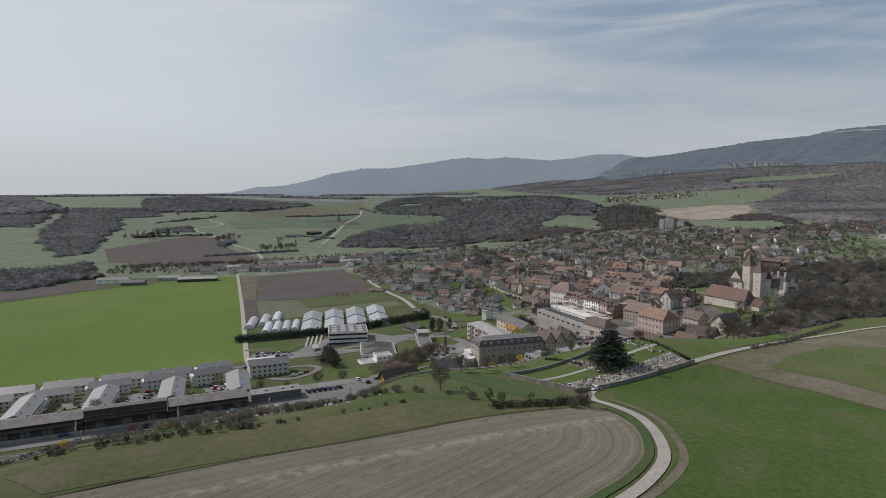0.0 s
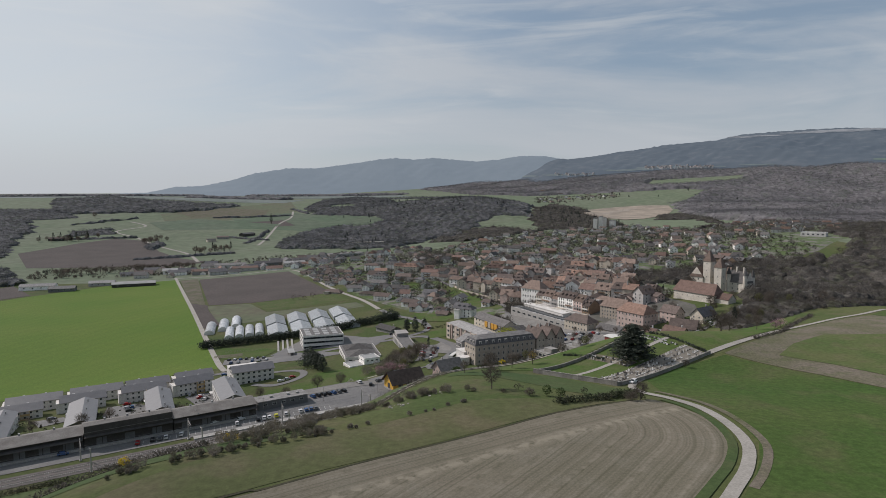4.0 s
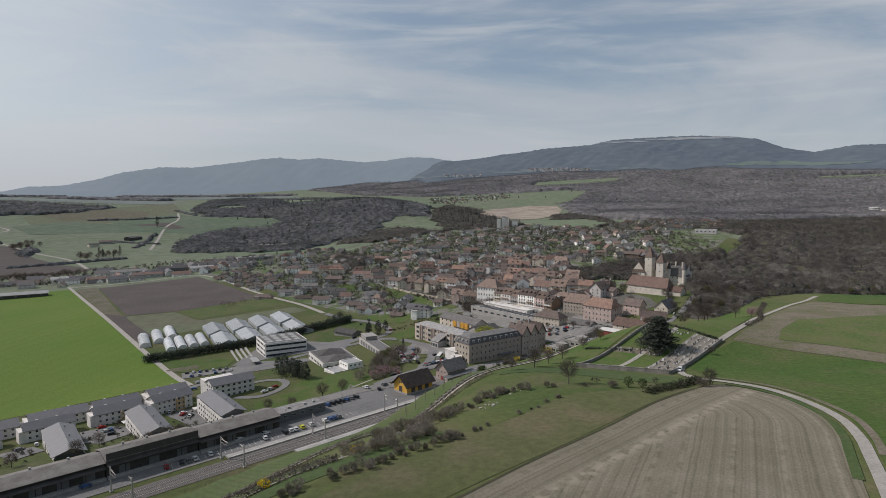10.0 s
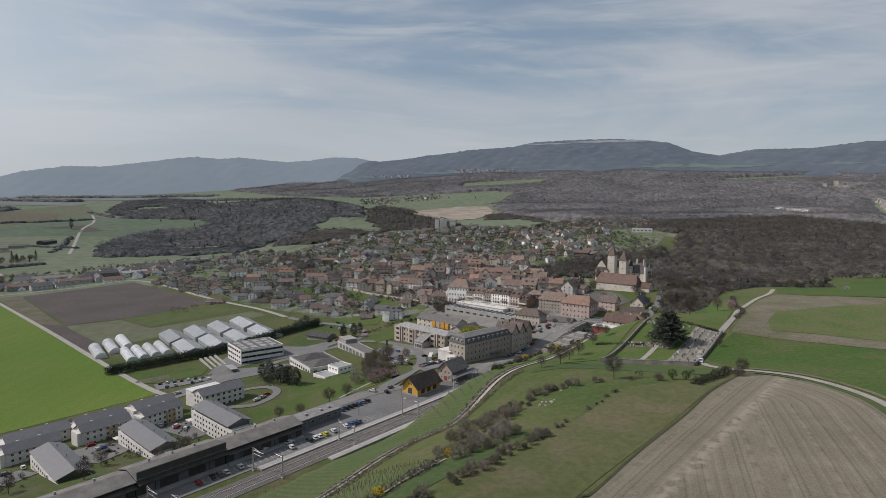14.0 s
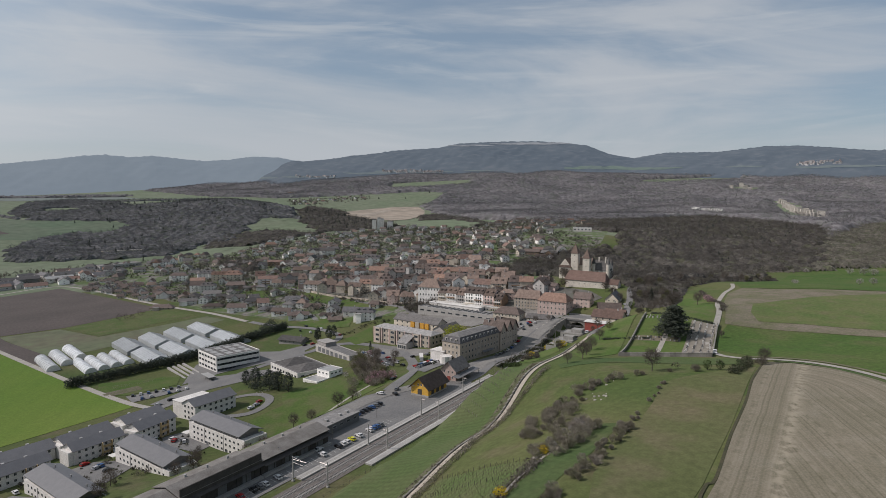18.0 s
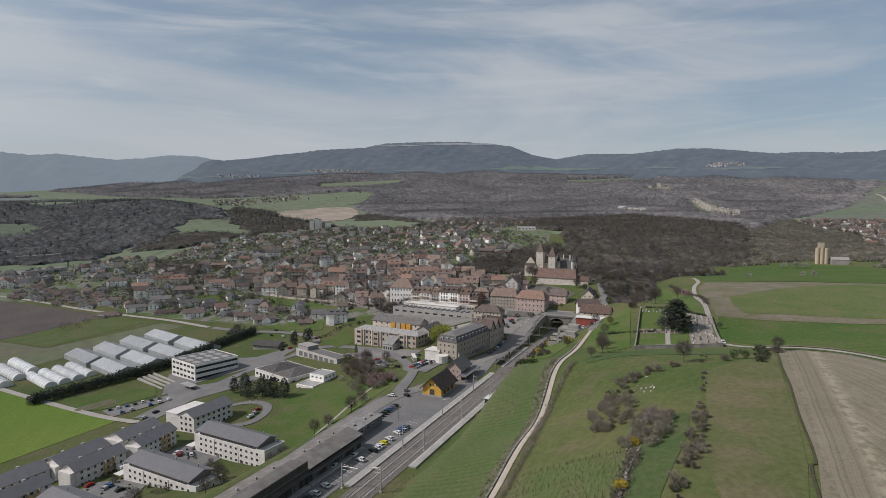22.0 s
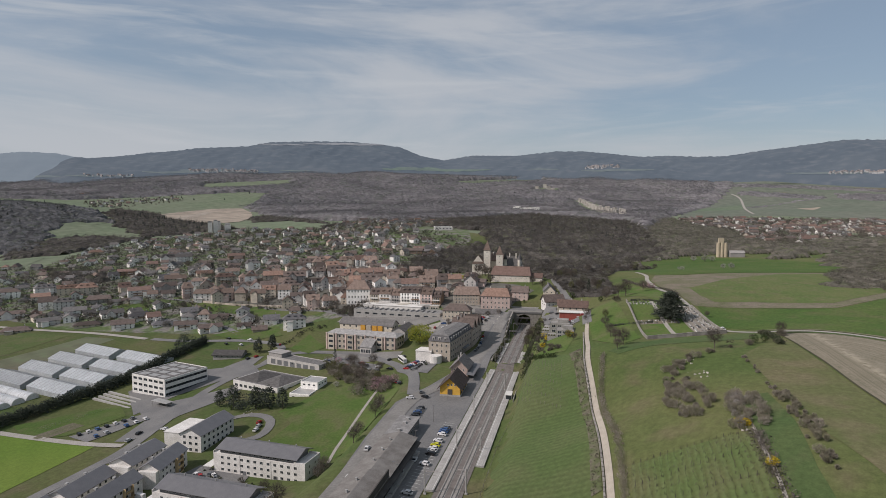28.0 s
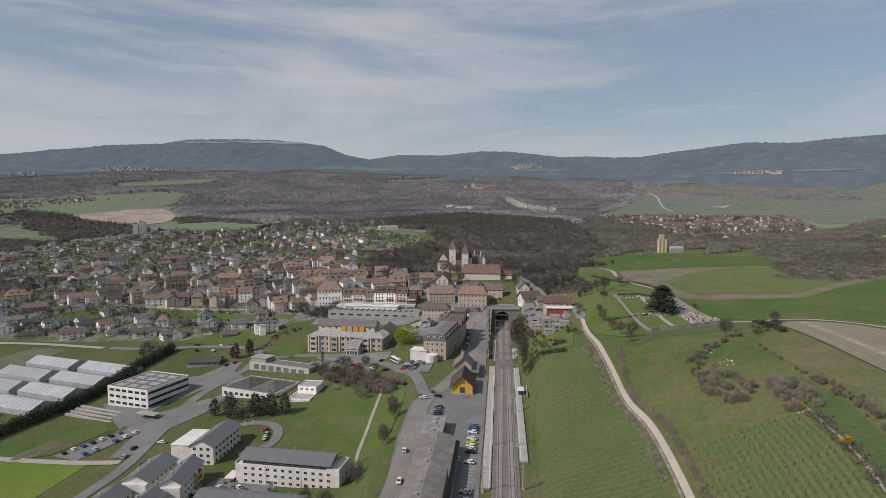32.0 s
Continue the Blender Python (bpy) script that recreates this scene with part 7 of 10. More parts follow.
mansard = part("mansard_roof", s.mesh("mansard_roof", MAT["slate"]), hotel)
part("upper_roof", gable(Shape(), L - 3, W - 3, 16.35, 17.8, 0.2, 0.2, 0, 0.8).mesh("upper_roof", MAT["roof_metal"]), hotel)
for u in slots(L, 9, 1.5):
    for sg in (-1, 1):
        part("dormer", Shape().box(u - 0.9, sg * (W / 2 - 1.0) - 0.9, 12.9, u + 0.9, sg * (W / 2 - 1.0) + 0.9, 15.2).mesh("dormer", MAT["render_grey"]), mansard)
        part("window", window_mesh(1.1, 1.5), mansard, pose(u, sg * (W / 2 - 0.1), 14.1, 0, 0, 180 if sg < 0 else 0))
for v in (-4, 0, 4):
    part("dormer", Shape().box(-L / 2 + 0.1, v - 0.9, 12.9, -L / 2 + 1.9, v + 0.9, 15.2).mesh("dormer", MAT["render_grey"]), mansard)
    part("window", window_mesh(1.1, 1.5), mansard, pose(-L / 2 + 0.1, v, 14.1, 0, 0, 90))
for face, us in (("front", slots(L, 12, 1)), ("back", slots(L, 12, 1)), ("left", slots(W, 4, 1))):
    windows_on(hotel, window_mesh(1.1, 1.8), face, L, W, (2.0, 6.0, 9.9), us)
part("round_veranda", Shape().prism([(-L / 2 - 4 + 4 * math.cos(t), 1 + 4 * math.sin(t)) for t in [k * math.pi / 6 for k in range(12)]], -2, 4.2).mesh("round_veranda", MAT["render_pale"]), hotel, label="round pale veranda")
part("awning", Shape().slab([(2, -9.6, 2.6), (14, -9.6, 2.6), (14, -7, 3.3), (2, -7, 3.3)], 0.1).mesh("awning", MAT["attic"]), hotel)
part("annex", Shape().box(-L / 2 - 2, 5, -3, -L / 2 + 8, 16, 5.5).box(-L / 2 - 2.3, 4.7, 5.5, -L / 2 + 8.3, 16.3, 5.8).mesh("annex", MAT["render_pale"]), hotel, label="pale flat-roofed annex")
for k in range(3):
    house("gabled_house", 69.5 + 7.3 * k, 413.6 + 2.4 * k, 18 + 90, 15.5, 7.5, 12.8, 18.6, "stone_wall", "tile_brown", "tall gabled stone house with a brown roof beside the hotel", "house", 3, 4, 2, chimneys=1, z=14.5, over=0.9, group="gabled houses")

# pink house above the bridge, and the bridge itself
house("pink_house", 156.5, 442.5, -64.5, 25, 16, 12.2, 18, "render_pink", "tile_orange", "large pink stone house with an orange tiled roof", "house", 3, 7, 4, hip=0.45, z=24.5, win=(1.1, 1.7), chimneys=2)
house("grey_house", 153.5, 472, -58, 23, 14, 11.5, 17.5, "stone_wall", "tile_pale", "grey stone town house with dormers in its tiled roof", "house", 4, 8, 3, hip=0.3, z=24, win=(1.0, 1.6), chimneys=2)
house("wine_house", 179, 432, -66, 14, 10, 9, 13.5, "render_pink", "tile_brown", "narrow pinkish house above the bridge", "house", 3, 3, 3, z=29)
bx, by = by_rail(240, 0)
bridge = thing("road_bridge", pose(bx, by, 14, 0, 0, RAIL_ANGLE), "concrete road bridge over the railway cutting", "bridge", kind="structure")
part("deck", Shape().box(-2, -16, 10.9, 17, 12, 12.1).mesh("deck", MAT["asphalt"]), bridge)
for d0, d1 in ((-16, -6.4), (4.2, 12)):
    part("abutment", Shape().box(-1.4, d0, -1, 16.4, d1, 10.9).mesh("abutment", MAT["stone_grey"]), bridge)
part("arch", Shape().prism([(-6.4, 10.9), (-6.4, 7.2), (-4.6, 8.9), (-1.1, 9.8), (2.4, 8.9), (4.2, 7.2), (4.2, 10.9)], -0.4, 0.4).mesh("arch", MAT["stone_grey"]), bridge, pose(-1.0, 0, 0) @ Matrix(((0, 0, 1, 0), (1, 0, 0, 0), (0, 1, 0, 0), (0, 0, 0, 1))))
for u in (-1.9, 16.6):
    part("parapet", Shape().box(u, -16, 12.1, u + 0.25, 12, 13.1).mesh("parapet", MAT["concrete"]), bridge)
wall = thing("cutting_wall", pose(*by_rail(165, 8.0), 14, 0, 0, RAIL_ANGLE), "tall stone retaining wall of the railway cutting", "wall", kind="structure")
for k in range(18):
    u = -52 + 7 * k
    hgt = max(0.8, zed(*by_rail(168 + u, 14.5)) - 13.2)
    part("panel", Shape().box(u, -0.4, -1, u + 6.9, 0.4, hgt).box(u, -0.5, hgt, u + 6.9, 0.5, hgt + 0.2).mesh("panel", MAT["stone_grey"]), wall)

# ---------------------------------------------------------------- castle
def tower(parent, x, y, w, h0, h, roof_h, label):
    tw = part("tower", Shape().box(x - w / 2, y - w / 2, -6, x + w / 2, y + w / 2, h).mesh("tower", MAT["castle_wall"]), parent, label=label)
    s = Shape()
    o = w / 2 + 0.5
    for a, b in (((-o, -o), (o, -o)), ((o, -o), (o, o)), ((o, o), (-o, o)), ((-o, o), (-o, -o))):
        s.face([(x + a[0], y + a[1], h), (x + b[0], y + b[1], h), (x, y, h + roof_h)])
    s.face([(x - o, y + o, h), (x + o, y + o, h), (x + o, y - o, h), (x - o, y - o, h)])
    part("spire", s.mesh("spire", MAT["tile_pale"]), tw, label="steep pale tiled spire")
    for z in (h - 2, h - 8, h - 14):
        for m in (pose(x - w / 2, y, z, 0, 0, 90), pose(x, y - w / 2, z, 0, 0, 180), pose(x + w / 2, y, z, 0, 0, -90)):
            part("slit_window", window_mesh(0.8, 1.2), tw, m)


wing = house("castle_wing", 218.5, 466, -68, 38, 12, 8.2, 15.5, "castle_wall", "tile_red", "long castle barn of pale stone with a big red roof", "castle", 1, 7, 1, hip=0.35, over=0.8, chimneys=1, z=39, win=(0.7, 0.8))
part("side_wing", gable(gable_body(Shape(), 12, 9, 5.5, 9.5, -6, 0), 12, 9, 5.5, 9.6, 0.4, 0.2, 1).mesh("side_wing", MAT["castle_wall"], MAT["tile_red"]), wing, pose(24, 1, 0))
castle = thing("castle", pose(262, 520, 38, 0, 0, -64), "pale medieval castle with two square spired towers", "castle")
tower(castle, -3.5, 1, 7.2, 0, 26.5, 10.5, "tall square pale tower")
tower(castle, 10.5, -4, 7.0, 0, 22.5, 9.5, "second square pale tower")
part("keep", gable_body(Shape(), 17, 13, 12.5, 21, -6, 0).mesh("keep", MAT["castle_wall"]), castle, pose(-13, 5, 0, 0, 0, 90))
part("keep_roof", gable(Shape(), 17, 13, 12.5, 21, 0.6, 0.25, 0, 0.3).mesh("keep_roof", MAT["tile_pale"]), castle, pose(-13, 5, 0, 0, 0, 90))
part("hall", gable_body(Shape(), 18, 11, 15, 22, -6, 0).mesh("hall", MAT["castle_wall"]), castle, pose(4, 9, 0))
part("hall_roof", gable(Shape(), 18, 11, 15, 22, 0.5, 0.25).mesh("hall_roof", MAT["tile_pale"]), castle, pose(4, 9, 0))
part("rear_house", gable_body(Shape(), 18, 12, 11, 20, -8, 0).mesh("rear_house", MAT["castle_wall"]), castle, pose(23, 6, 0))
part("rear_roof", gable(Shape(), 18, 12, 11, 20, 0.5, 0.25, 0, 0.4).mesh("rear_roof", MAT["tile_grey"]), castle, pose(23, 6, 0))
for u, v, hh in ((16, 0.5, 17), (31, 0.5, 17), (31, 12, 15)):
    tr = part("turret", Shape().rod((u, v, -8), (u, v, hh), 1.8, 1.8, 10).mesh("turret", MAT["castle_wall"]), castle)
    part("turret_roof", Shape().rod((u, v, hh), (u, v, hh + 7), 2.2, 0.05, 10).mesh("turret_roof", MAT["tile_grey"]), tr)
for u, v, z, r in ((-19.6, 2, 7, 90), (-19.6, 7, 7, 90), (-19.6, 4, 10.5, 90), (-16, -3.6, 6, 180), (-11, -3.6, 6, 180), (-16, -3.6, 10, 180), (-11, -3.6, 10, 180), (20, -0.1, 5, 180), (25, -0.1, 5, 180), (20, -0.1, 9, 180), (25, -0.1, 9, 180)):
    part("window", window_mesh(1.1, 1.6), castle, pose(u, v, z, 0, 0, r))
for u, v in ((20, 6), (27, 5), (2, 9)):
    part("chimney", Shape().box(u - 0.6, v - 0.6, 15, u + 0.6, v + 0.6, 23.5).mesh("chimney", MAT["castle_wall"]), castle)

# houses at the foot of the vineyard slope
house("villa", 118, 350, -66, 20, 12, 5, 9, "render_cream", "tile_red", "villa with a red roof and a white garage below", "house", 2, 4, 3, z=37)
house("garage_house", 101, 341, -66, 20, 8, 3.2, 3.6, "red_brick", "white_paint", "flat-roofed garage with a dark red front", "garage", 1, 1, 1, chimneys=0, z=38, sides=(0, 0, 0, 0))
house("farm_house", 168, 394, -40, 16, 11, 4.6, 9.2, "render_pale", "tile_brown", "pale house with a wide brown roof by the road", "house", 2, 4, 2, z=31, over=1.2)
house("farm_house", 191, 410, 30, 18, 10, 5, 10, "render_cream", "slate", "cream house with a dark steep roof by the road", "house", 2, 4, 2, z=35)
house("cottage", 150, 372, -60, 14, 9, 4.5, 8, "render_cream", "tile_red", "small house with a red tiled roof", "house", 2, 3, 2)
for x, y, L, W, hh in ((92, 347, 13, 11, 5.5), (66, 334, 13, 11, 6.0), (46, 320, 11, 9, 4.6)):
    d = (0.42 * L / 2, -0.907 * L / 2)
    blk, rf, _, _ = flat_block("concrete_house", (x - d[0], y - d[1]), (x + d[0], y + d[1]), W, hh, "old_concrete", "stepped grey concrete house on the slope", "house", zed(x, y) - 2.0, 2, 3, 2, (2.4, 1.6), "old_concrete")
    part("roof_room", Shape().box(-L * 0.1, -W * 0.1, hh, L * 0.42, W * 0.4, hh + 2.2).mesh("roof_room", MAT["old_concrete"]), rf)
    part("terrace", Shape().box(-L / 2 - 5, -W / 2, -4, -L / 2 - 0.02, W / 2, 1.0).mesh("terrace", MAT["old_concrete"]), blk)
    for k in range(3):
        part("planter", Shape().box(-L / 2 - 4.6 + 1.6 * k, -W / 2 + 0.4, 1.0, -L / 2 - 3.6 + 1.6 * k, -W / 2 + 2.4, 1.6).mesh("planter", MAT["leaves_box"]), blk)
ribbon("lane", [(60, 312), (80, 322), (105, 334), (128, 352), (155, 368), (182, 388), (205, 405), (240, 432), (290, 452)], 5.5, MAT["asphalt"], 0.3, "narrow asphalt lane climbing from the village", "road")


# ---------------------------------------------------------------- the town
WALLS = {"w": "render_white", "c": "render_cream", "g": "render_grey", "k": "render_pink", "n": "render_brown", "u": "render_white"}
ROOFS = {"g": "tile_grey", "s": "slate", "b": "tile_brown", "r": "tile_red", "o": "tile_orange", "p": "tile_pale"}
WALL_WORDS = {"w": "white", "c": "cream", "g": "grey", "k": "pink", "n": "brown timber", "u": "pale blue"}
ROOF_WORDS = {"g": "dark grey", "s": "slate", "b": "brown", "r": "red", "o": "orange", "p": "pale red"}
STREETS = {
    # street: (x, y, angle, length, storeys, wall and roof)
    "villa_street": [(-28, 847, -21, 20, 2, "wg"), (-13, 797, -23, 20, 2, "wg"), (-3, 757, -25, 20, 2, "ws"), (-61, 825, -19, 19, 2, "wg"), (-42, 782, -21, 22, 1, "cb"), (-26, 743, -24, 19, 2, "wb"), (-2, 716, -27, 17, 1, "ws"), (4, 684, -29, 19, 2, "wb"), (30, 725, -29, 15, 2, "ws"), (10, 654, -31, 19, 2, "wb"), (37, 682, -32, 16, 1, "cb"), (32, 633, -34, 11, 1, "wb"), (51, 619, -36, 13, 2, "ws"), (48, 582, -38, 19, 3, "ws"), (113, 631, -40, 13, 1, "wb"), (30, 608, -35, 8, 1, "cb")],
    "west_quarter": [(-33, 904, -19, 18, 3, "wb"), (-25, 883, -20, 19, 3, "wg"), (-1, 1005, -19, 35, 3, "wg"), (11, 967, -20, 28, 3, "co"), (23, 944, -21, 23, 3, "co"), (9, 878, -22, 24, 2, "gb"), (-22, 959, -18, 19, 2, "co"), (-72, 894, -16, 28, 2, "wb"), (-35, 1023, -16, 25, 3, "wb"), (-89, 823, -17, 26, 1, "cb"), (47, 900, -24, 13, 3, "cr"), (43, 855, -25, 28, 3, "wr"), (68, 844, -27, 24, 3, "gb")],
    "old_town_west": [(99, 878, -28, 38, 3, "cp"), (68, 795, -29, 11, 4, "kp"), (92, 815, -30, 13, 4, "wp"), (70, 761, -30, 27, 3, "wp"), (87, 749, -32, 16, 2, "ur"), (125, 809, -32, 23, 3, "cr"), (106, 745, -34, 21, 3, "wb"), (112, 729, -35, 10, 3, "wr"), (118, 715, -36, 18, 3, "gb"), (149, 749, -36, 22, 3, "co"), (128, 690, -38, 19, 3, "cb"), (155, 717, -38, 24, 3, "gb"), (215, 768, -39, 20, 3, "wb"), (146, 668, -40, 11, 3, "wb"), (152, 662, -41, 9, 3, "gb"), (150, 642, -42, 14, 3, "wp")],
    "old_town": [(193, 650, -44, 18, 3, "co"), (113, 533, -46, 16, 2, "wb"), (115, 513, -48, 14, 2, "wg"), (176, 592, -46, 18, 3, "cb"), (135, 520, -49, 15, 3, "wb"), (134, 501, -50, 10, 3, "wb"), (146, 494, -52, 14, 3, "wp"), (211, 601, -48, 12, 3, "cr"), (213, 584, -49, 13, 3, "cp"), (197, 628, -45, 17, 3, "gr"), (190, 599, -47, 17, 3, "cp"), (158, 544, -49, 16, 3, "wr"), (167, 530, -50, 15, 3, "cp"), (165, 607, -45, 16, 3, "gb"), (176, 516, -52, 15, 3, "gb"), (177, 653, -43, 12, 3, "cr")],
    "upper_town": [(252, 734, -43, 18, 3, "cp"), (280, 742, -44, 10, 2, "cp"), (269, 710, -45, 19, 3, "wp"), (368, 774, -46, 17, 2, "cp"), (404, 752, -49, 28, 2, "nb"), (417, 728, -51, 23, 2, "ng"), (251, 980, -33, 33, 2, "nr"), (202, 1090, -28, 27, 3, "wg"), (216, 1069, -29, 26, 3, "wg"), (195, 856, -34, 19, 3, "wg"), (195, 898, -33, 16, 2, "gb"), (149, 897, -30, 20, 1, "co"), (147, 921, -29, 12, 2, "wg"), (198, 720, -41, 15, 3, "nb"), (256, 778, -41, 13, 2, "co"), (113, 1037, -24, 27, 2, "nr"), (225, 1410, -22, 37, 2, "co")],
}
TAKEN = [(43, 405, 26), (31, 484, 26), (55, 500, 24), (98, 508, 30), (85, 535, 18), (110, 480, 18), (121, 456, 16), (134, 436, 16), (156, 442, 18), (151, 476, 20), (179, 432, 12), (218, 466, 26), (262, 520, 34), (78, 416, 16)]
TR = random.Random(11)


def town_house(x, y, angle, L, floors, style, far=False):
    W = TR.uniform(8.0, 11.0) + (1.5 if floors > 2 else 0)
    eave = 2.85 * floors + TR.uniform(-0.2, 0.9)
    top = eave + W * TR.uniform(0.28, 0.48)
    villa = floors < 3 and style[1] in "gbs" and not far
    if villa:
        W, eave = W + 1.2, 2.45 * floors + TR.uniform(0.0, 0.5)
        top = eave + W * TR.uniform(0.20, 0.30)
    label = f"{WALL_WORDS[style[0]]} house with a {ROOF_WORDS[style[1]]} tiled roof"
    if L < W * 0.9:
        angle, L, W = angle + 90, W, L
    hip = TR.choice((0, 0, 0, 0, 0.4, 0.8))
    ob = house("house", x, y, angle, L, W, eave, top, WALLS[style[0]], ROOFS[style[1]], label, "house", floors, max(2, int(L / TR.uniform(3.8, 6.0))), TR.choice((1, 2, 2)),
               hip=hip, over=TR.uniform(0.9, 1.3) if villa else TR.uniform(0.4, 0.9), chimneys=0 if far else 1, group="town houses", sides=(1, 0, 1, 1), joined=True, win=(TR.uniform(0.8, 1.3), TR.uniform(1.1, 1.5)))
    if floors > 2 and not far and TR.random() < 0.45:
        for u in slots(L, max(1, int(L / 6)), 1.5):
            part("dormer", gable(Shape().box(-0.7, -0.9, -0.9, 0.7, 0.9, 0.7), 1.8, 1.4, 0.7, 1.3, 0.15, 0.1).mesh("dormer", MAT[ROOFS[style[1]]]), ob, pose(u, -W * 0.25, (eave + top) / 2 + 0.1))
    if TR.random() < 0.45:
        w, d, hh = TR.uniform(3.5, 6), TR.uniform(3, 5.5), TR.uniform(2.5, 0.8 * eave + 1)
        sg = TR.choice((-1, 1))
        part("annex", Shape().box(sg * L * 0.2 - w / 2, -W / 2 - d, -4, sg * L * 0.2 + w / 2, -W / 2 - 0.02, hh).box(sg * L * 0.2 - w / 2 - 0.3, -W / 2 - d - 0.3, hh, sg * L * 0.2 + w / 2 + 0.3, -W / 2 - 0.02, hh + 0.25, 1).mesh("annex", MAT[WALLS[style[0]]], MAT[TR.choice(("roof_metal", "concrete", ROOFS[style[1]]))]), ob)
    elif TR.random() < 0.5:
        part("cross_wing", gable(gable_body(Shape(), W * 0.8, L * 0.4, eave - 0.4, eave + L * 0.14, -4, 0, 0), W * 0.8, L * 0.4, eave - 0.4, eave + L * 0.14, 0.4, 0.2, 1).mesh("cross_wing", MAT[WALLS[style[0]]], MAT[ROOFS[style[1]]]), ob, pose(L * TR.uniform(-0.2, 0.2), -W * 0.32, 0, 0, 0, 90))
    if floors > 1 and TR.random() < (0.7 if villa else 0.35):
        for f in range(1, floors):
            part("balcony", Shape().box(-L * 0.3, -W / 2 - 1.3, 2.7 * f - 0.1, L * 0.2, -W / 2, 2.7 * f + 0.05).box(-L * 0.3, -W / 2 - 1.3, 2.7 * f + 0.05, L * 0.2, -W / 2 - 1.22, 2.7 * f + 1.0).mesh("balcony", MAT[TR.choice(("render_brown", "white_paint", "render_grey"))]), ob)
    TAKEN.append((x, y, max(L, W) * 0.55 + 1))
    return ob


PARK = [(204, 505), (240, 545), (300, 590), (420, 680), (400, 760), (330, 750), (272, 700), (254, 650), (210, 550)]
ROW = [(96, 556), (122, 562), (166, 492), (140, 468), (118, 476)]
for street in STREETS.values():
    for x, y, a, L, f, st in street:
        if inside(ROW, x, y) or inside(PARK, x, y):
            continue
        town_house(x, y, a + TR.uniform(-12, 12) + (90 if L < 13 and TR.random() < 0.5 else 0), min(L, 24), f, st)
# the front row of the old town: tall narrow houses behind a line of low white arcades
for k, (st, wid, fl, hh) in enumerate((("cb", 9, 3, 9.2), ("wp", 11, 3, 9.8), ("gp", 9, 3, 9.0), ("wb", 10, 4, 11.6), ("ub", 9, 4, 11.8), ("kp", 11, 4, 11.0), ("nb", 8, 3, 8.6))):
    u = 4.5 + sum((9, 11, 9, 10, 9, 11, 8)[:k]) + wid / 2
    x, y = 103 + 0.414 * u + 10.5 * 0.91, 552 - 0.91 * u + 10.5 * 0.414
    town = house("row_house", x, y, -65.5, wid - 0.05, 13, hh, hh + 5.2, WALLS[st[0]], ROOFS[st[1]], f"{WALL_WORDS[st[0]]} old town row house with a {ROOF_WORDS[st[1]]} tiled roof", "house", fl, 3, 0, over=0.25, group="old town row", sides=(1, 1, 0, 0), joined=True, z=23.5, win=(1.1, 1.6))
    for v in (-wid * 0.24, wid * 0.24):
        part("dormer", gable(Shape().box(-0.7, -0.9, -0.9, 0.7, 0.9, 0.8), 1.8, 1.5, 0.8, 1.5, 0.15, 0.1).mesh("dormer", MAT[ROOFS[st[1]]]), town, pose(v, -3.6, hh + 2.4))
    part("balcony", Shape().box(-wid * 0.4, -8.0, 5.4, wid * 0.4, -6.5, 5.6).box(-wid * 0.4, -8.0, 5.6, wid * 0.4, -7.9, 6.6).mesh("balcony", MAT[("white_paint", "render_brown", "render_grey")[k % 3]]), town)
    low = thing("arcade", pose(103 + 0.414 * u, 552 - 0.91 * u, 21.5, 0, 0, -65.5), "low white arcade with a roof terrace below the old town row", "building", "old town arcades")
    part("wall", Shape().box(-wid / 2 + 0.03, -3.6, -3, wid / 2 - 0.03, 3.9, 3.9 + 0.5 * (k % 2)).mesh("wall", MAT["render_grey" if k % 3 else "render_cream"]), low)
    part("parapet", Shape().box(-wid / 2 + 0.03, -3.7, 3.9 + 0.5 * (k % 2), wid / 2 - 0.03, -3.4, 5.0).mesh("parapet", MAT["white_paint"]), low)
    for v in slots(wid, 3, 0.6):
        part("opening", window_mesh(1.7, 2.4), low, pose(v, -3.6, 1.6, 0, 0, 180))
    TAKEN.append((x, y, 8))
    TAKEN.append((103 + 0.414 * u, 552 - 0.91 * u, 6))
# the white manor in the old town
house("manor", 113, 568, -52, 22, 15, 15.5, 22.5, "render_white", "tile_pale", "tall white manor with green shutters and a hipped roof", "house", 3, 7, 4, hip=0.8, z=21, win=(1.1, 1.9), chimneys=3)
TAKEN.append((112, 570, 16))


class FarHouses(Shape):
    """Distant houses joined into one mesh: walls, roofs and windows in their own slots."""
    def add(self, x, y, angle, L, W, eave, top, wall, roof):
        s = Shape()
        gable_body(s, L, W, eave, top, -4, 0, wall)
        gable(s, L, W, eave, top, 0.6, 0.25, roof)
        for f in range(max(1, int(eave / 2.7))):
            zz = 2.7 * f + 1.6
            for u in slots(L, max(2, int(L / 5.5)), 1):
                s.box(u - 0.55, -W / 2 - 0.06, zz - 0.6, u + 0.55, -W / 2 + 0.05, zz + 0.6, 9)
            for sg in (-1, 1):
                s.box(sg * L / 2 - 0.06, -0.6, zz - 0.6, sg * L / 2 + 0.06, 0.6, zz + 0.6, 9)
        s.box(L * 0.25 - 0.4, 0.4, top - 1.5, L * 0.25 + 0.4, 1.2, top + 0.8, 2)
        m = pose(x, y, zed(x, y), 0, 0, angle)
        k = len(self.v)
        self.v += [tuple(m @ Vector(p)) for p in s.v]
        self.f += [tuple(i + k for i in f) for f in s.f]
        self.m += s.m


FAR_WALLS, FAR_ROOFS = ["render_white", "render_cream", "render_grey"], ["tile_grey", "tile_brown", "tile_red", "tile_orange", "tile_pale", "slate"]


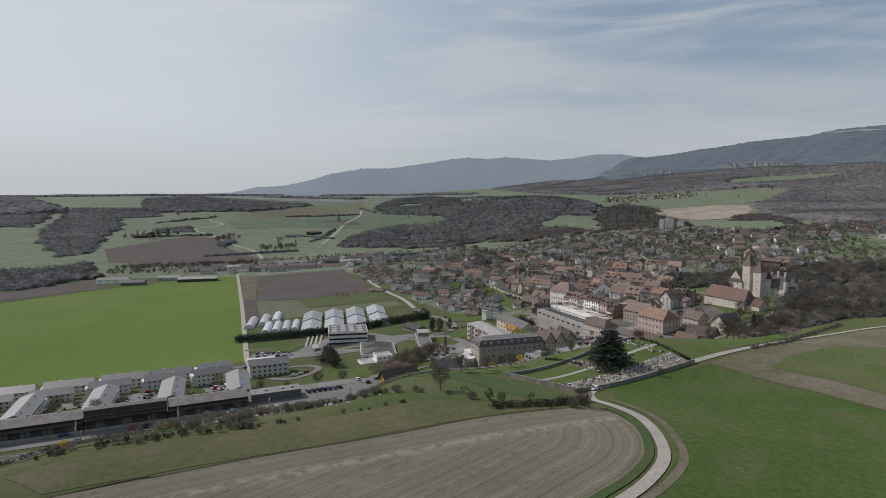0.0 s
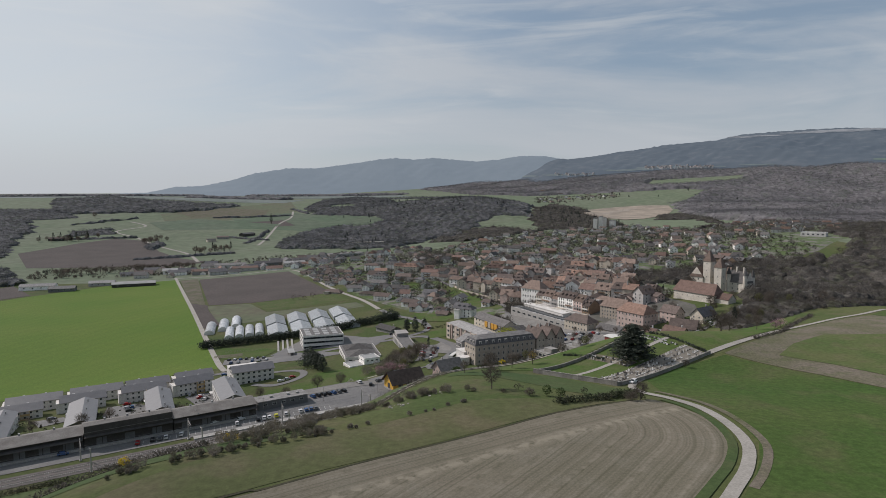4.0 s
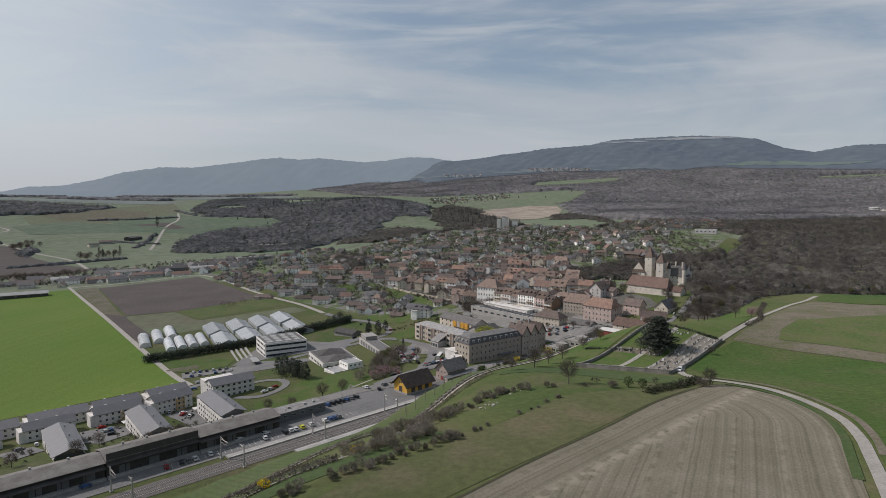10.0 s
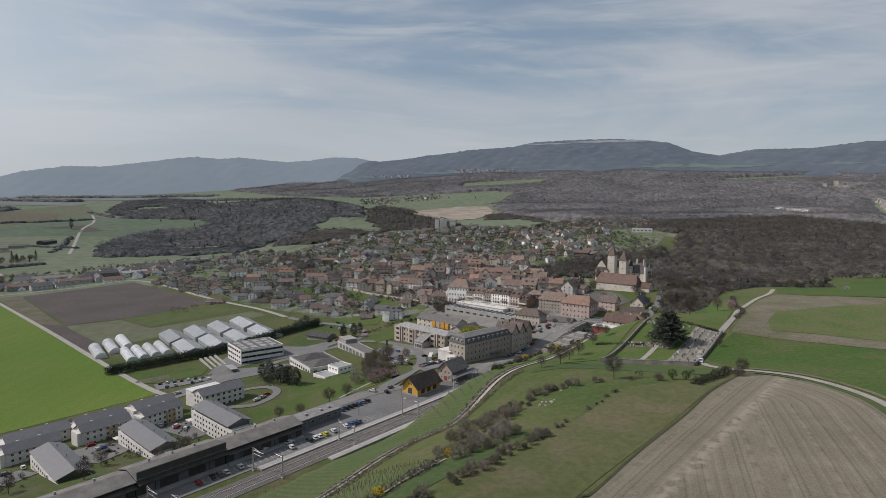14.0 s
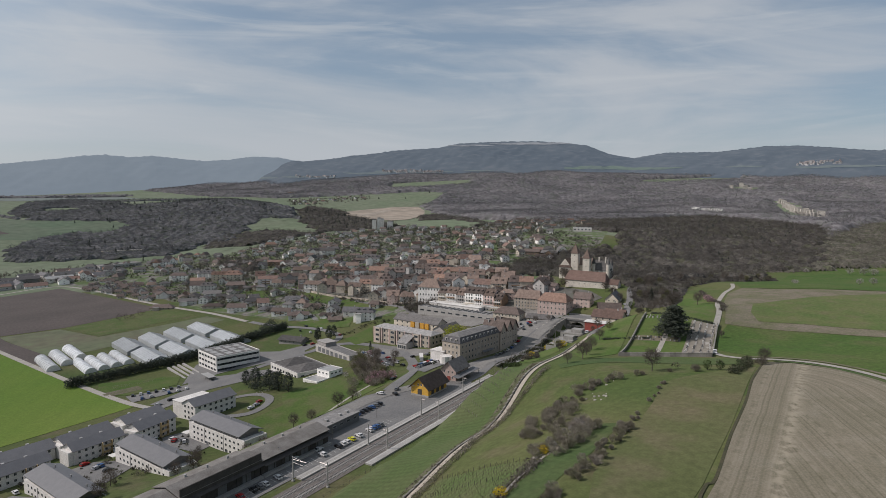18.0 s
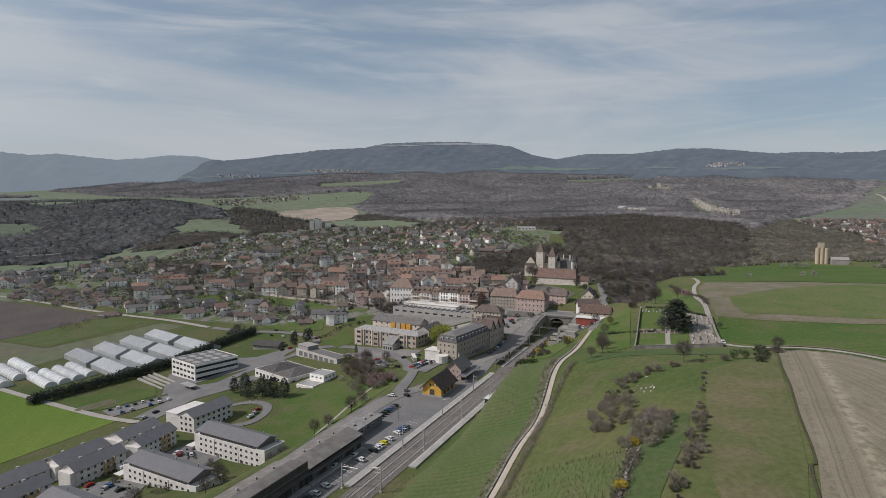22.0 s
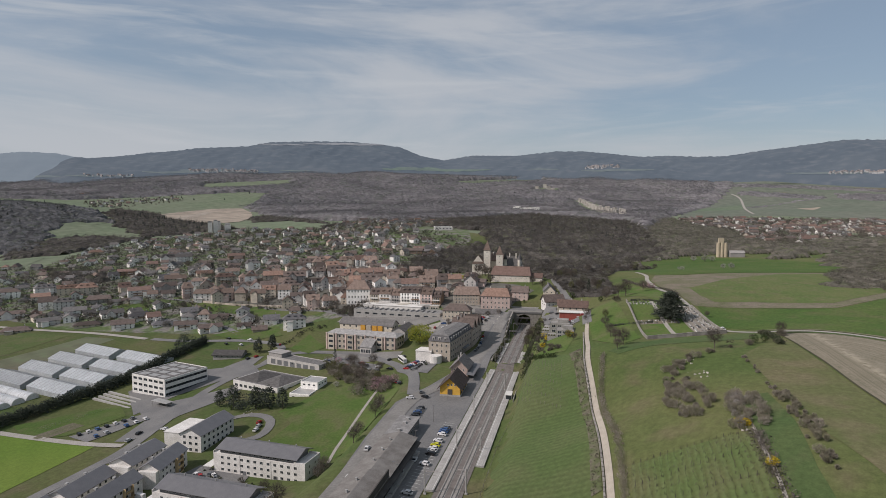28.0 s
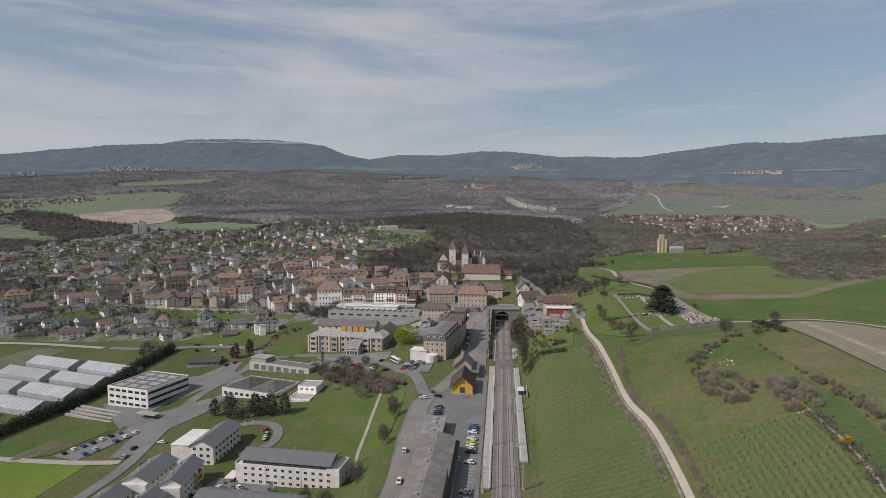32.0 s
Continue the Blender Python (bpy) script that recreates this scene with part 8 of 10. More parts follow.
def fill(poly, count, gap, angle0, styles, floors, far, lengths=(10, 16), spread=25, joined="", widths=(8.5, 11)):
    xs, ys = [p[0] for p in poly], [p[1] for p in poly]
    made = tries = 0
    rest = FarHouses()
    while made < count and tries < count * 60:
        tries += 1
        x, y = TR.uniform(min(xs), max(xs)), TR.uniform(min(ys), max(ys))
        if not inside(poly, x, y) or any((x - a) ** 2 + (y - b) ** 2 < (r + gap) ** 2 for a, b, r in TAKEN):
            continue
        angle, L, f, st = angle0 + TR.uniform(-spread, spread) + TR.choice((0, 90)), TR.uniform(*lengths), TR.choice(floors), TR.choice(styles)
        if joined:
            W = TR.uniform(*widths)
            wall = WALLS[st[0]] if WALLS[st[0]] in FAR_WALLS else "render_cream"
            rest.add(x, y, angle, max(L, W), W, 2.75 * f + 0.3, 2.75 * f + 0.3 + W * TR.uniform(0.27, 0.4), FAR_WALLS.index(wall), 3 + FAR_ROOFS.index(ROOFS[st[1]]))
            TAKEN.append((x, y, max(L, W) * 0.55 + 1))
        else:
            town_house(x, y, angle, L, f, st, far)
        made += 1
    if joined:
        tagged(new(joined, rest.mesh(joined, *[MAT[k] for k in FAR_WALLS + FAR_ROOFS + ["glass"]])), "many distant houses with tiled roofs", "houses", kind="stuff")


OLD = [(70, 610), (108, 556), (150, 500), (196, 505), (206, 545), (232, 610), (248, 650), (268, 720), (280, 760), (160, 800), (70, 795), (66, 745), (84, 700), (92, 650)]
NEAR = [(-40, 800), (-10, 720), (20, 640), (60, 610), (60, 800), (140, 830), (70, 1000), (-30, 1080), (-90, 1000), (-75, 860)]
MIDDLE = [(140, 810), (290, 760), (360, 680), (560, 760), (640, 1000), (660, 1300), (640, 1520), (400, 1560), (250, 1500), (90, 1280), (-30, 1200), (-30, 1085), (80, 1000)]
EDGE = [(-110, 1130), (-30, 1080), (-20, 1220), (90, 1290), (60, 1390), (-60, 1330), (-160, 1260), (-180, 1150)]
UPPER = [(640, 1010), (800, 960), (1060, 1350), (1040, 1480), (700, 1280), (660, 1200)]
patch("town_ground", [(-60, 790), (20, 610), (80, 560), (160, 480), (215, 500), (330, 650), (560, 760), (800, 950), (1060, 1350), (1020, 1480), (660, 1260), (640, 1530), (400, 1570), (250, 1510), (80, 1300), (-60, 1330), (-180, 1250), (-180, 1150), (-100, 1000)], MAT["town_ground"], 0.12, "gardens, lanes and yards between the houses", "ground")
for x, y, r in ((60, 700, 15), (66, 660, 10), (54, 745, 11), (25, 602, 16), (16, 530, 18), (14, 815, 13)):
    TAKEN.append((x, y, r))
patch("old_town_ground", OLD, MAT["town_paving"], 0.2, "paved lanes and yards of the old town", "pavement")
fill(OLD, 95, -1.6, -40, ["wb", "wr", "cp", "cp", "cb", "gb", "wp", "wp", "wb", "kp", "co"], (2, 2, 3, 3), False, (9, 15), 14)
fill([(168, 482), (196, 474), (198, 502), (168, 498)], 5, -1.0, -60, ["cb", "gb", "wp", "kb"], (2, 2, 3), False, (9, 14), 12)
fill(NEAR, 40, 5.0, -22, ["wg", "wb", "ws", "wb", "wg", "cb", "wr", "wp"], (1, 2, 2), False, (9, 14))
fill([(-158, 1075), (-118, 930), (-94, 884), (-74, 880), (-66, 960), (-80, 1020), (-118, 1140)], 70, -1.0, -18, ["cb", "nb", "wb", "wg", "cb"], (1,), True, (6.5, 9.5), 10, "plot_chalets", (5.5, 7.5))
fill(EDGE, 34, 3.0, -20, ["wg", "wb", "cb", "gg", "cg", "wo"], (2, 2, 3), True, (12, 20))
fill([(-450, 1085), (-330, 1100), (-180, 1150), (-110, 1190), (-100, 1300), (-230, 1270), (-400, 1200), (-470, 1150)], 46, 2.0, 14, ["wg", "gg", "gs", "ws", "cb", "wr"], (1, 1, 2), True, (12, 30), 12, "works_buildings", (9, 16))
STYLES = ["wg", "wb", "ws", "cb", "cg", "gg", "wp", "wg", "wb", "cr", "wb"]
fill([(140, 810), (290, 760), (360, 680), (520, 760), (420, 960), (200, 1040), (60, 1060), (80, 1000)], 70, 5.0, -32, STYLES, (1, 1, 2, 2), True, (10, 17))
fill(MIDDLE, 210, 4.5, -32, STYLES, (1, 1, 2, 2), True, (10, 17), 25, "upper_town_houses")
fill(UPPER, 70, 3.0, -35, ["wg", "wb", "cg", "gb", "wo"], (1, 2, 2), True, (10, 16), 25, "hill_houses")
VILLAGE = [(1190, 483), (1400, 640), (1641, 760), (1800, 640), (1815, 500), (1900, 260), (1306, 170), (1043, 324), (880, 330), (980, 420)]
fill(VILLAGE, 230, 2.0, -65, ["cb", "wr", "wb", "gr", "wg", "gb", "wb", "cr"], (1, 2, 2), True, (12, 24), 30, "village_houses", (11, 14))
fill([(740, 2850), (900, 2750), (1050, 2950), (800, 3050)], 14, 8, -35, ["wb", "wo", "cg"], (2,), True, (14, 22), 25, "hamlet_houses")
# the white modern school above the woods, the long white mill and the red barn
flat_block("sports_hall", (640, 905), (664, 880), 24, 6, "render_white", "low white modern hall at the wood's edge", "building", zed(660, 900), 1, 5, 3, (3, 2))
flat_block("mill", (-78, 1700), (6, 1716), 16, 8, "render_cream", "long pale industrial building beside the river wood", "factory", zed(-37, 1702), 2, 12, 3, (3.5, 1.4))
for x, y, w, hh in ((548, 1545, 10, 27), (560, 1540, 10, 30), (573, 1548, 9, 26), (590, 1535, 14, 18)):
    ob = thing("concrete_silo", pose(x, y, zed(x, y), 0, 0, -35), "pale grey concrete works silo", "silo", "works silos")
    part("body", Shape().box(-w / 2, -w / 2, -3, w / 2, w / 2, hh).mesh("body", MAT["render_pale"]), ob)
    part("cap", Shape().box(-w / 2 + 1, -w / 2 + 1, hh, w / 2 - 1, w / 2 - 1, hh + 3).mesh("cap", MAT["roof_metal"]), ob)
MAT["silo_ochre"] = mat("silo_ochre", (0.47, 0.40, 0.29), (0.41, 0.35, 0.26), 0.12, 0.92, 0.05)
silo = thing("grain_silo", pose(660, 385, 35, 0, 0, -60), "tall ochre concrete grain silo above the trees", "silo")
for u in (-5, 0, 5):
    part("cell", Shape().rod((u, 0, -2), (u, 0, 21), 2.7, 2.7, 14).mesh("cell", MAT["silo_ochre"]), silo)
part("head_house", Shape().box(-5, -2, 21, 2, 2, 28).mesh("head_house", MAT["silo_ochre"]), silo)
part("side_shed", gable(gable_body(Shape(), 20, 12, 7, 10, -2, 0), 20, 12, 7, 10, 0.4, 0.2).mesh("side_shed", MAT["render_grey"]), silo, pose(20, 0, 0))
# farms and sheds beyond the wheat
for x, y, a, L, W, hh, wall, roof, label in (
        (-530, 985, 12, 46, 18, 6, "render_white", "roof_metal", "pale farm shed beyond the wheat"), (-486, 962, 10, 34, 14, 5, "attic", "roof_metal", "dark machine shed beyond the wheat"),
        (-400, 1000, 14, 60, 16, 5, "timber_dark", "metal_pale", "long dark shed at the field corner"), (-452, 1015, 10, 36, 14, 5, "render_grey", "roof_metal", "low grey farm shed beyond the wheat"),
        (-322, 1128, 18, 52, 20, 6, "render_grey", "tile_red", "market building with a red roof"), (-262, 1150, 16, 44, 18, 6, "render_grey", "tile_red", "workshop with a dull red roof"),
        (-300, 1200, 14, 60, 22, 6, "render_white", "roof_metal", "white warehouse beside the avenue"), (-230, 1205, 14, 50, 22, 7, "attic", "slate", "dark warehouse beside the avenue"),
        (-180, 1190, 20, 40, 18, 6, "render_white", "metal_pale", "white workshop beside the avenue"), (-380, 1140, 14, 40, 18, 7, "render_white", "metal_pale", "white warehouse by the farm road"),
        (-810, 1650, 20, 34, 14, 6, "timber_dark", "tile_brown", "brown farm barn on the slope"), (-425, 1720, 10, 30, 13, 6, "render_grey", "tile_brown", "farm house on the slope"),
        (-375, 1795, 60, 46, 18, 7, "timber_dark", "slate", "dark barn on the slope"), (-440, 1655, 30, 22, 12, 6, "render_cream", "tile_grey", "cream farm house among trees")):
    house("farm_shed", x, y, a, L, W, hh, hh + 3, wall, roof, label, "shed", 1, 4, 1, chimneys=0, win=(2.2, 1.4), sides=(1, 0, 0, 0))


# ---------------------------------------------------------------- trees and shrubs
MAT["bark"] = mat("bark", (0.13, 0.11, 0.09), (0.09, 0.075, 0.062), 0.8, 0.95, 0.4)
MAT["twigs"] = mat("twigs", (0.15, 0.125, 0.105), (0.11, 0.095, 0.08), 0.3, 0.98, vary=0.3, thin=0.4)
MAT["buds"] = mat("buds", (0.15, 0.15, 0.07), (0.12, 0.12, 0.055), 0.3, 0.98, vary=0.25, thin=0.4)
MAT["needles"] = mat("needles", (0.068, 0.079, 0.060), (0.048, 0.058, 0.045), 0.4, 0.95, vary=0.25, thin=0.2)
MAT["leaves"] = mat("leaves", (0.06, 0.085, 0.03), (0.045, 0.065, 0.025), 0.4, 0.9, vary=0.3, thin=0.4)
MAT["willow"] = mat("willow", (0.30, 0.31, 0.05), (0.23, 0.25, 0.04), 0.5, 0.9, thin=0.4)
MAT["forsythia"] = mat("forsythia", (0.55, 0.42, 0.03), (0.45, 0.34, 0.03), 0.6, 0.9, thin=0.4)
MAT["blossom"] = mat("blossom", (0.40, 0.25, 0.28), (0.30, 0.20, 0.21), 0.6, 0.95, vary=0.2, thin=0.4)
MAT["white_blossom"] = mat("white_blossom", (0.42, 0.40, 0.37), (0.30, 0.28, 0.25), 0.6, 0.95, vary=0.2, thin=0.4)
MAT["shrub"] = mat("shrub", (0.15, 0.13, 0.11), (0.10, 0.09, 0.065), 0.3, 0.95, vary=0.25, thin=0.3)


def loose_crown(name, seed, H, W, count, size, material, low=0.3, cone=0.0, flat=0.7):
    rng = np.random.default_rng(seed)
    v, t = clumps(rng, np.zeros(1), np.zeros(1), np.zeros(1), np.array([H]), np.array([W]), count, size, flat, low)
    if cone:
        c = v.reshape(-1, 3, 3).mean(1)
        k = 1 - cone * np.clip((c[:, 2] / H - low) / (1 - low), 0, 1)
        d = c[:, :2] * (k - 1)[:, None]
        v = v + np.repeat(np.column_stack([d, np.zeros(len(c))]), 3, 0)
    return big_mesh(name, v, t, material)


def bare_crown(seed, H, W, count, length, thick, material, low=0.2):
    v, t = twigs(np.random.default_rng(seed), np.zeros(1), np.zeros(1), np.zeros(1), np.array([H]), np.array([W]), count, length, thick, low)
    return big_mesh("crown", v, t, material)


def limbs(seed, H, spread, r0):
    rnd = random.Random(seed)
    s = Shape()
    s.rod((0, 0, -0.4), (0, 0, H * 0.34), r0, r0 * 0.75, 7)

    def grow(p, d, L, r, depth):
        q = p + d * L
        s.rod(p, q, r, r * 0.6, 5, caps=False)
        if depth:
            for _ in range(3):
                nd = (d + Vector((rnd.uniform(-1, 1), rnd.uniform(-1, 1), rnd.uniform(-0.2, 0.7))) * spread).normalized()
                grow(q, nd, L * rnd.uniform(0.55, 0.8), r * 0.58, depth - 1)
    for _ in range(4):
        grow(Vector((0, 0, H * 0.32)), Vector((rnd.uniform(-0.7, 0.7), rnd.uniform(-0.7, 0.7), 1)).normalized(), H * 0.27, r0 * 0.6, 2)
    return s


def tree(name, label, category, trunk_me, crown_me, group):
    ob = thing(name, pose(0, 0, 0), label, category, group)
    part("trunk", trunk_me, ob)
    part("crown", crown_me, ob)
    return ob


def stem(H, r):
    return Shape().rod((0, 0, -0.4), (0, 0, H), r, r * 0.5, 7)


KINDS = {
    "bare": [tree("bare_tree", "bare leafless tree with grey-brown twigs", "tree", limbs(k, 11, 0.8, 0.28).mesh("trunk", MAT["bark"]), bare_crown(k, 12, 9.5, 1100, 1.7, 0.10, MAT["twigs"], 0.18), "bare trees") for k in (1, 2, 3)],
    "bud": [tree("budding_tree", "tree in first yellow-green bud", "tree", limbs(k, 9, 0.8, 0.22).mesh("trunk", MAT["bark"]), bare_crown(k, 10, 7.5, 1000, 1.2, 0.13, MAT["buds"], 0.16), "budding trees") for k in (11, 12)],
    "fir": [tree("conifer", "tall dark green conifer", "tree", stem(9, 0.3).mesh("trunk", MAT["bark"]), loose_crown("crown", k, 15, 6.5, 620, 0.55, MAT["needles"], 0.06, 0.86, 0.5), "conifers") for k in (21, 22)],
    "pine": [tree("pine", "dark dense pine tree", "tree", stem(6, 0.3).mesh("trunk", MAT["bark"]), loose_crown("crown", k, 12, 7.5, 720, 0.6, MAT["needles"], 0.05, 0.45, 0.6), "pines") for k in (31, 32)],
    "green": [tree("evergreen", "rounded dark evergreen tree", "tree", stem(3, 0.2).mesh("trunk", MAT["bark"]), loose_crown("crown", k, 6, 5, 420, 0.42, MAT["leaves"], 0.05), "evergreens") for k in (41, 42)],
    "pink": [tree("blossom_tree", "small pink flowering cherry tree", "tree", limbs(k, 5, 0.8, 0.18).mesh("trunk", MAT["bark"]), loose_crown("crown", k, 6.5, 6.5, 480, 0.34, MAT["blossom"], 0.15), "flowering trees") for k in (51, 52)],
    "white": [tree("blossom_tree", "small white flowering fruit tree", "tree", limbs(k, 4, 0.8, 0.14).mesh("trunk", MAT["bark"]), loose_crown("crown", k, 5, 5.5, 380, 0.32, MAT["white_blossom"], 0.12), "flowering trees") for k in (61,)],
    "bush": [tree("bush", "tangled brown leafless bush", "bush", limbs(k, 2.6, 1.0, 0.08).mesh("trunk", MAT["bark"]), bare_crown(k, 3.2, 4.8, 700, 0.9, 0.09, MAT["shrub"], 0.0), "bushes") for k in (71, 72, 73)],
    "gold": [tree("forsythia", "bright yellow flowering forsythia bush", "bush", stem(1, 0.06).mesh("trunk", MAT["bark"]), loose_crown("crown", k, 2.3, 2.8, 260, 0.26, MAT["forsythia"], 0.0), "forsythia bushes") for k in (81,)],
}
PROTOS = [ob for group in KINDS.values() for ob in group]
TREES = random.Random(5)


def plant(kind, x, y, size=1.0, z=None):
    src = TREES.choice(KINDS[kind])
    k = size * TREES.uniform(0.85, 1.18)
    ob = copy_thing(src, pose(x, y, (zed(x, y) if z is None else z), 0, 0, TREES.uniform(0, 360)))
    ob.scale = (k * TREES.uniform(0.9, 1.1), k * TREES.uniform(0.9, 1.1), k)
    return ob


def scatter(poly, kinds, count, gap=2.0, sizes=(0.6, 1.1), avoid=True):
    xs, ys = [p[0] for p in poly], [p[1] for p in poly]
    made = tries = 0
    while made < count and tries < count * 40:
        tries += 1
        x, y = TREES.uniform(min(xs), max(xs)), TREES.uniform(min(ys), max(ys))
        if not inside(poly, x, y) or (avoid and any((x - a) ** 2 + (y - b) ** 2 < (r * 0.8 + gap) ** 2 for a, b, r in TAKEN)):
            continue
        plant(TREES.choice(kinds), x, y, TREES.uniform(*sizes))
        made += 1


scatter(OLD, ["bare", "bud", "green"], 14, 0.5, (0.45, 0.7))
scatter(NEAR, ["bare", "bud", "fir", "green", "bush", "white"], 46, 1.0, (0.45, 0.8))
scatter(MIDDLE, ["bare", "bare", "bud", "fir", "pine", "green", "bare"], 24, 1.0, (0.6, 1.05))
scatter(EDGE, ["bare", "bud", "fir", "green"], 8, 1.0, (0.6, 0.9))
scatter([(200, 545), (222, 580), (235, 600), (215, 600), (195, 570)], ["bare"], 8, 0.0, (0.9, 1.2), False)


def undergrowth(name, poly, count, height, size, material, seed, label, gap=0.3, facets=14):
    """Many low shrubs and hedges in the gardens."""
    rng = np.random.default_rng(seed)
    xs, ys = [p[0] for p in poly], [p[1] for p in poly]
    x, y = rng.uniform(min(xs), max(xs), count * 14), rng.uniform(min(ys), max(ys), count * 14)
    ok = inside(poly, x, y)
    for a, b, r in TAKEN:
        ok &= (x - a) ** 2 + (y - b) ** 2 > (r * 0.75 + gap) ** 2
    x, y = x[ok][:count], y[ok][:count]
    hh = height * rng.uniform(0.5, 1.5, len(x))
    wide = hh * rng.uniform(0.8, 1.5, len(x))
    if material in ("scrub_bare", "shrub_mix", "twigs", "buds", "woods_twig"):
        v, t = twigs(rng, x, y, land(x, y), hh * 1.1, wide, int(facets * 1.3), size * 3.0, size * 0.7, 0.0)
    else:
        v, t = clumps(rng, x, y, land(x, y), hh, wide, facets, size, 0.8, 0.0, 0.5)
    return tagged(new(name, big_mesh(name, v, t, MAT[material])), label, "shrubs", kind="stuff")


MAT["hedge_mix"] = mat("hedge_mix", (0.056, 0.072, 0.036), (0.082, 0.080, 0.052), 0.09, 0.95, island=0.3, c3=(0.105, 0.092, 0.074), thin=0.15)
MAT["scrub_bare"] = mat("scrub_bare", (0.275, 0.242, 0.205), (0.175, 0.165, 0.112), 0.15, 0.95, island=0.14, thin=0.15, amp=0.25)
MAT["bank_soil"] = mat("bank_soil", (0.125, 0.115, 0.082), (0.080, 0.096, 0.042), 0.25, 0.98, 0.5, fine=6, contrast=(0.4, 0.6))
MAT["bank_brush"] = mat("bank_brush", (0.210, 0.190, 0.150), (0.130, 0.130, 0.080), 0.25, 0.97, island=0.18, thin=0.2, amp=0.25)
MAT["shrub_mix"] = mat("shrub_mix", (0.150, 0.132, 0.115), (0.098, 0.090, 0.072), 0.09, 0.95, island=0.3, thin=0.2)
undergrowth("garden_trees", NEAR, 420, 5.5, 0.42, "shrub_mix", 11, "small bare trees in the villa gardens", facets=70)
undergrowth("garden_shrubs", NEAR, 1900, 1.7, 0.45, "hedge_mix", 1, "garden hedges and shrubs between the villas")
undergrowth("garden_shrubs", OLD, 300, 1.8, 0.5, "shrub_mix", 2, "small shrubs in the old town yards")
undergrowth("garden_shrubs", MIDDLE, 2600, 3.2, 0.9, "hedge_mix", 3, "hedges and small trees between the houses")
undergrowth("garden_trees", MIDDLE, 2700, 6.5, 0.6, "woods_twig", 4, "bare garden trees between the houses", facets=34)
undergrowth("garden_trees", UPPER, 800, 7.0, 0.8, "shrub_mix", 5, "bare garden trees in the upper quarter", facets=24)
undergrowth("garden_trees", EDGE, 300, 4, 0.9, "hedge_mix", 6, "hedges at the edge of the town", facets=20)
undergrowth("garden_conifers", NEAR, 170, 6.0, 0.6, "needles", 12, "dark evergreen garden trees between the villas", facets=46)
undergrowth("garden_conifers", MIDDLE, 330, 8.0, 0.9, "needles", 13, "dark evergreen garden trees between the houses", facets=36)
undergrowth("yard_trees", OLD, 190, 6.5, 0.6, "shrub_mix", 17, "bare trees in the old town yards", facets=60)
undergrowth("works_trees", [(-600, 1080), (-330, 1110), (-110, 1200), (-60, 1330), (-200, 1330), (-420, 1240), (-620, 1180)], 240, 7.0, 0.9, "shrub_mix", 91, "bare trees round the works and shops", facets=40)
undergrowth("works_trees", [(-600, 1080), (-330, 1110), (-110, 1200), (-60, 1330), (-200, 1330), (-420, 1240), (-620, 1180)], 80, 7.0, 0.9, "needles", 92, "dark evergreens round the works and shops", facets=40)
undergrowth("garden_conifers", OLD, 44, 6.0, 0.7, "needles", 14, "dark evergreens in the old town yards", facets=44)
undergrowth("terrace_shrubs", [(63, 770), (70, 730), (86, 690), (96, 640), (98, 590), (108, 556), (100, 548), (88, 570), (84, 640), (72, 690)], 90, 2.6, 0.5, "shrub_mix", 15, "shrubs and small trees along the terrace wall", facets=26)
undergrowth("slope_thicket", [(74, 545), (100, 552), (104, 535), (88, 520), (76, 520), (66, 535)], 46, 5.0, 0.6, "shrub_mix", 16, "bare trees between the villas and the old town", facets=60)
undergrowth("village_trees", VILLAGE, 1500, 8.0, 1.3, "shrub_mix", 7, "bare trees in the far village", facets=22)

undergrowth("thicket", [(-8, 484), (-16, 466), (-28, 446), (-36, 428), (-48, 404), (-42, 392), (-28, 388), (-20, 404), (-14, 430), (-8, 455), (-3, 476)], 100, 4.6, 0.28, "scrub_bare", 9, "thicket of bare shrubs beside the lawn", facets=260)
undergrowth("thicket", [(-8, 476), (-20, 452), (-30, 430), (-40, 402), (-24, 400), (-14, 424), (-8, 448)], 40, 3.0, 0.5, "hedge_mix", 10, "green shrubs beside the lawn", facets=34)
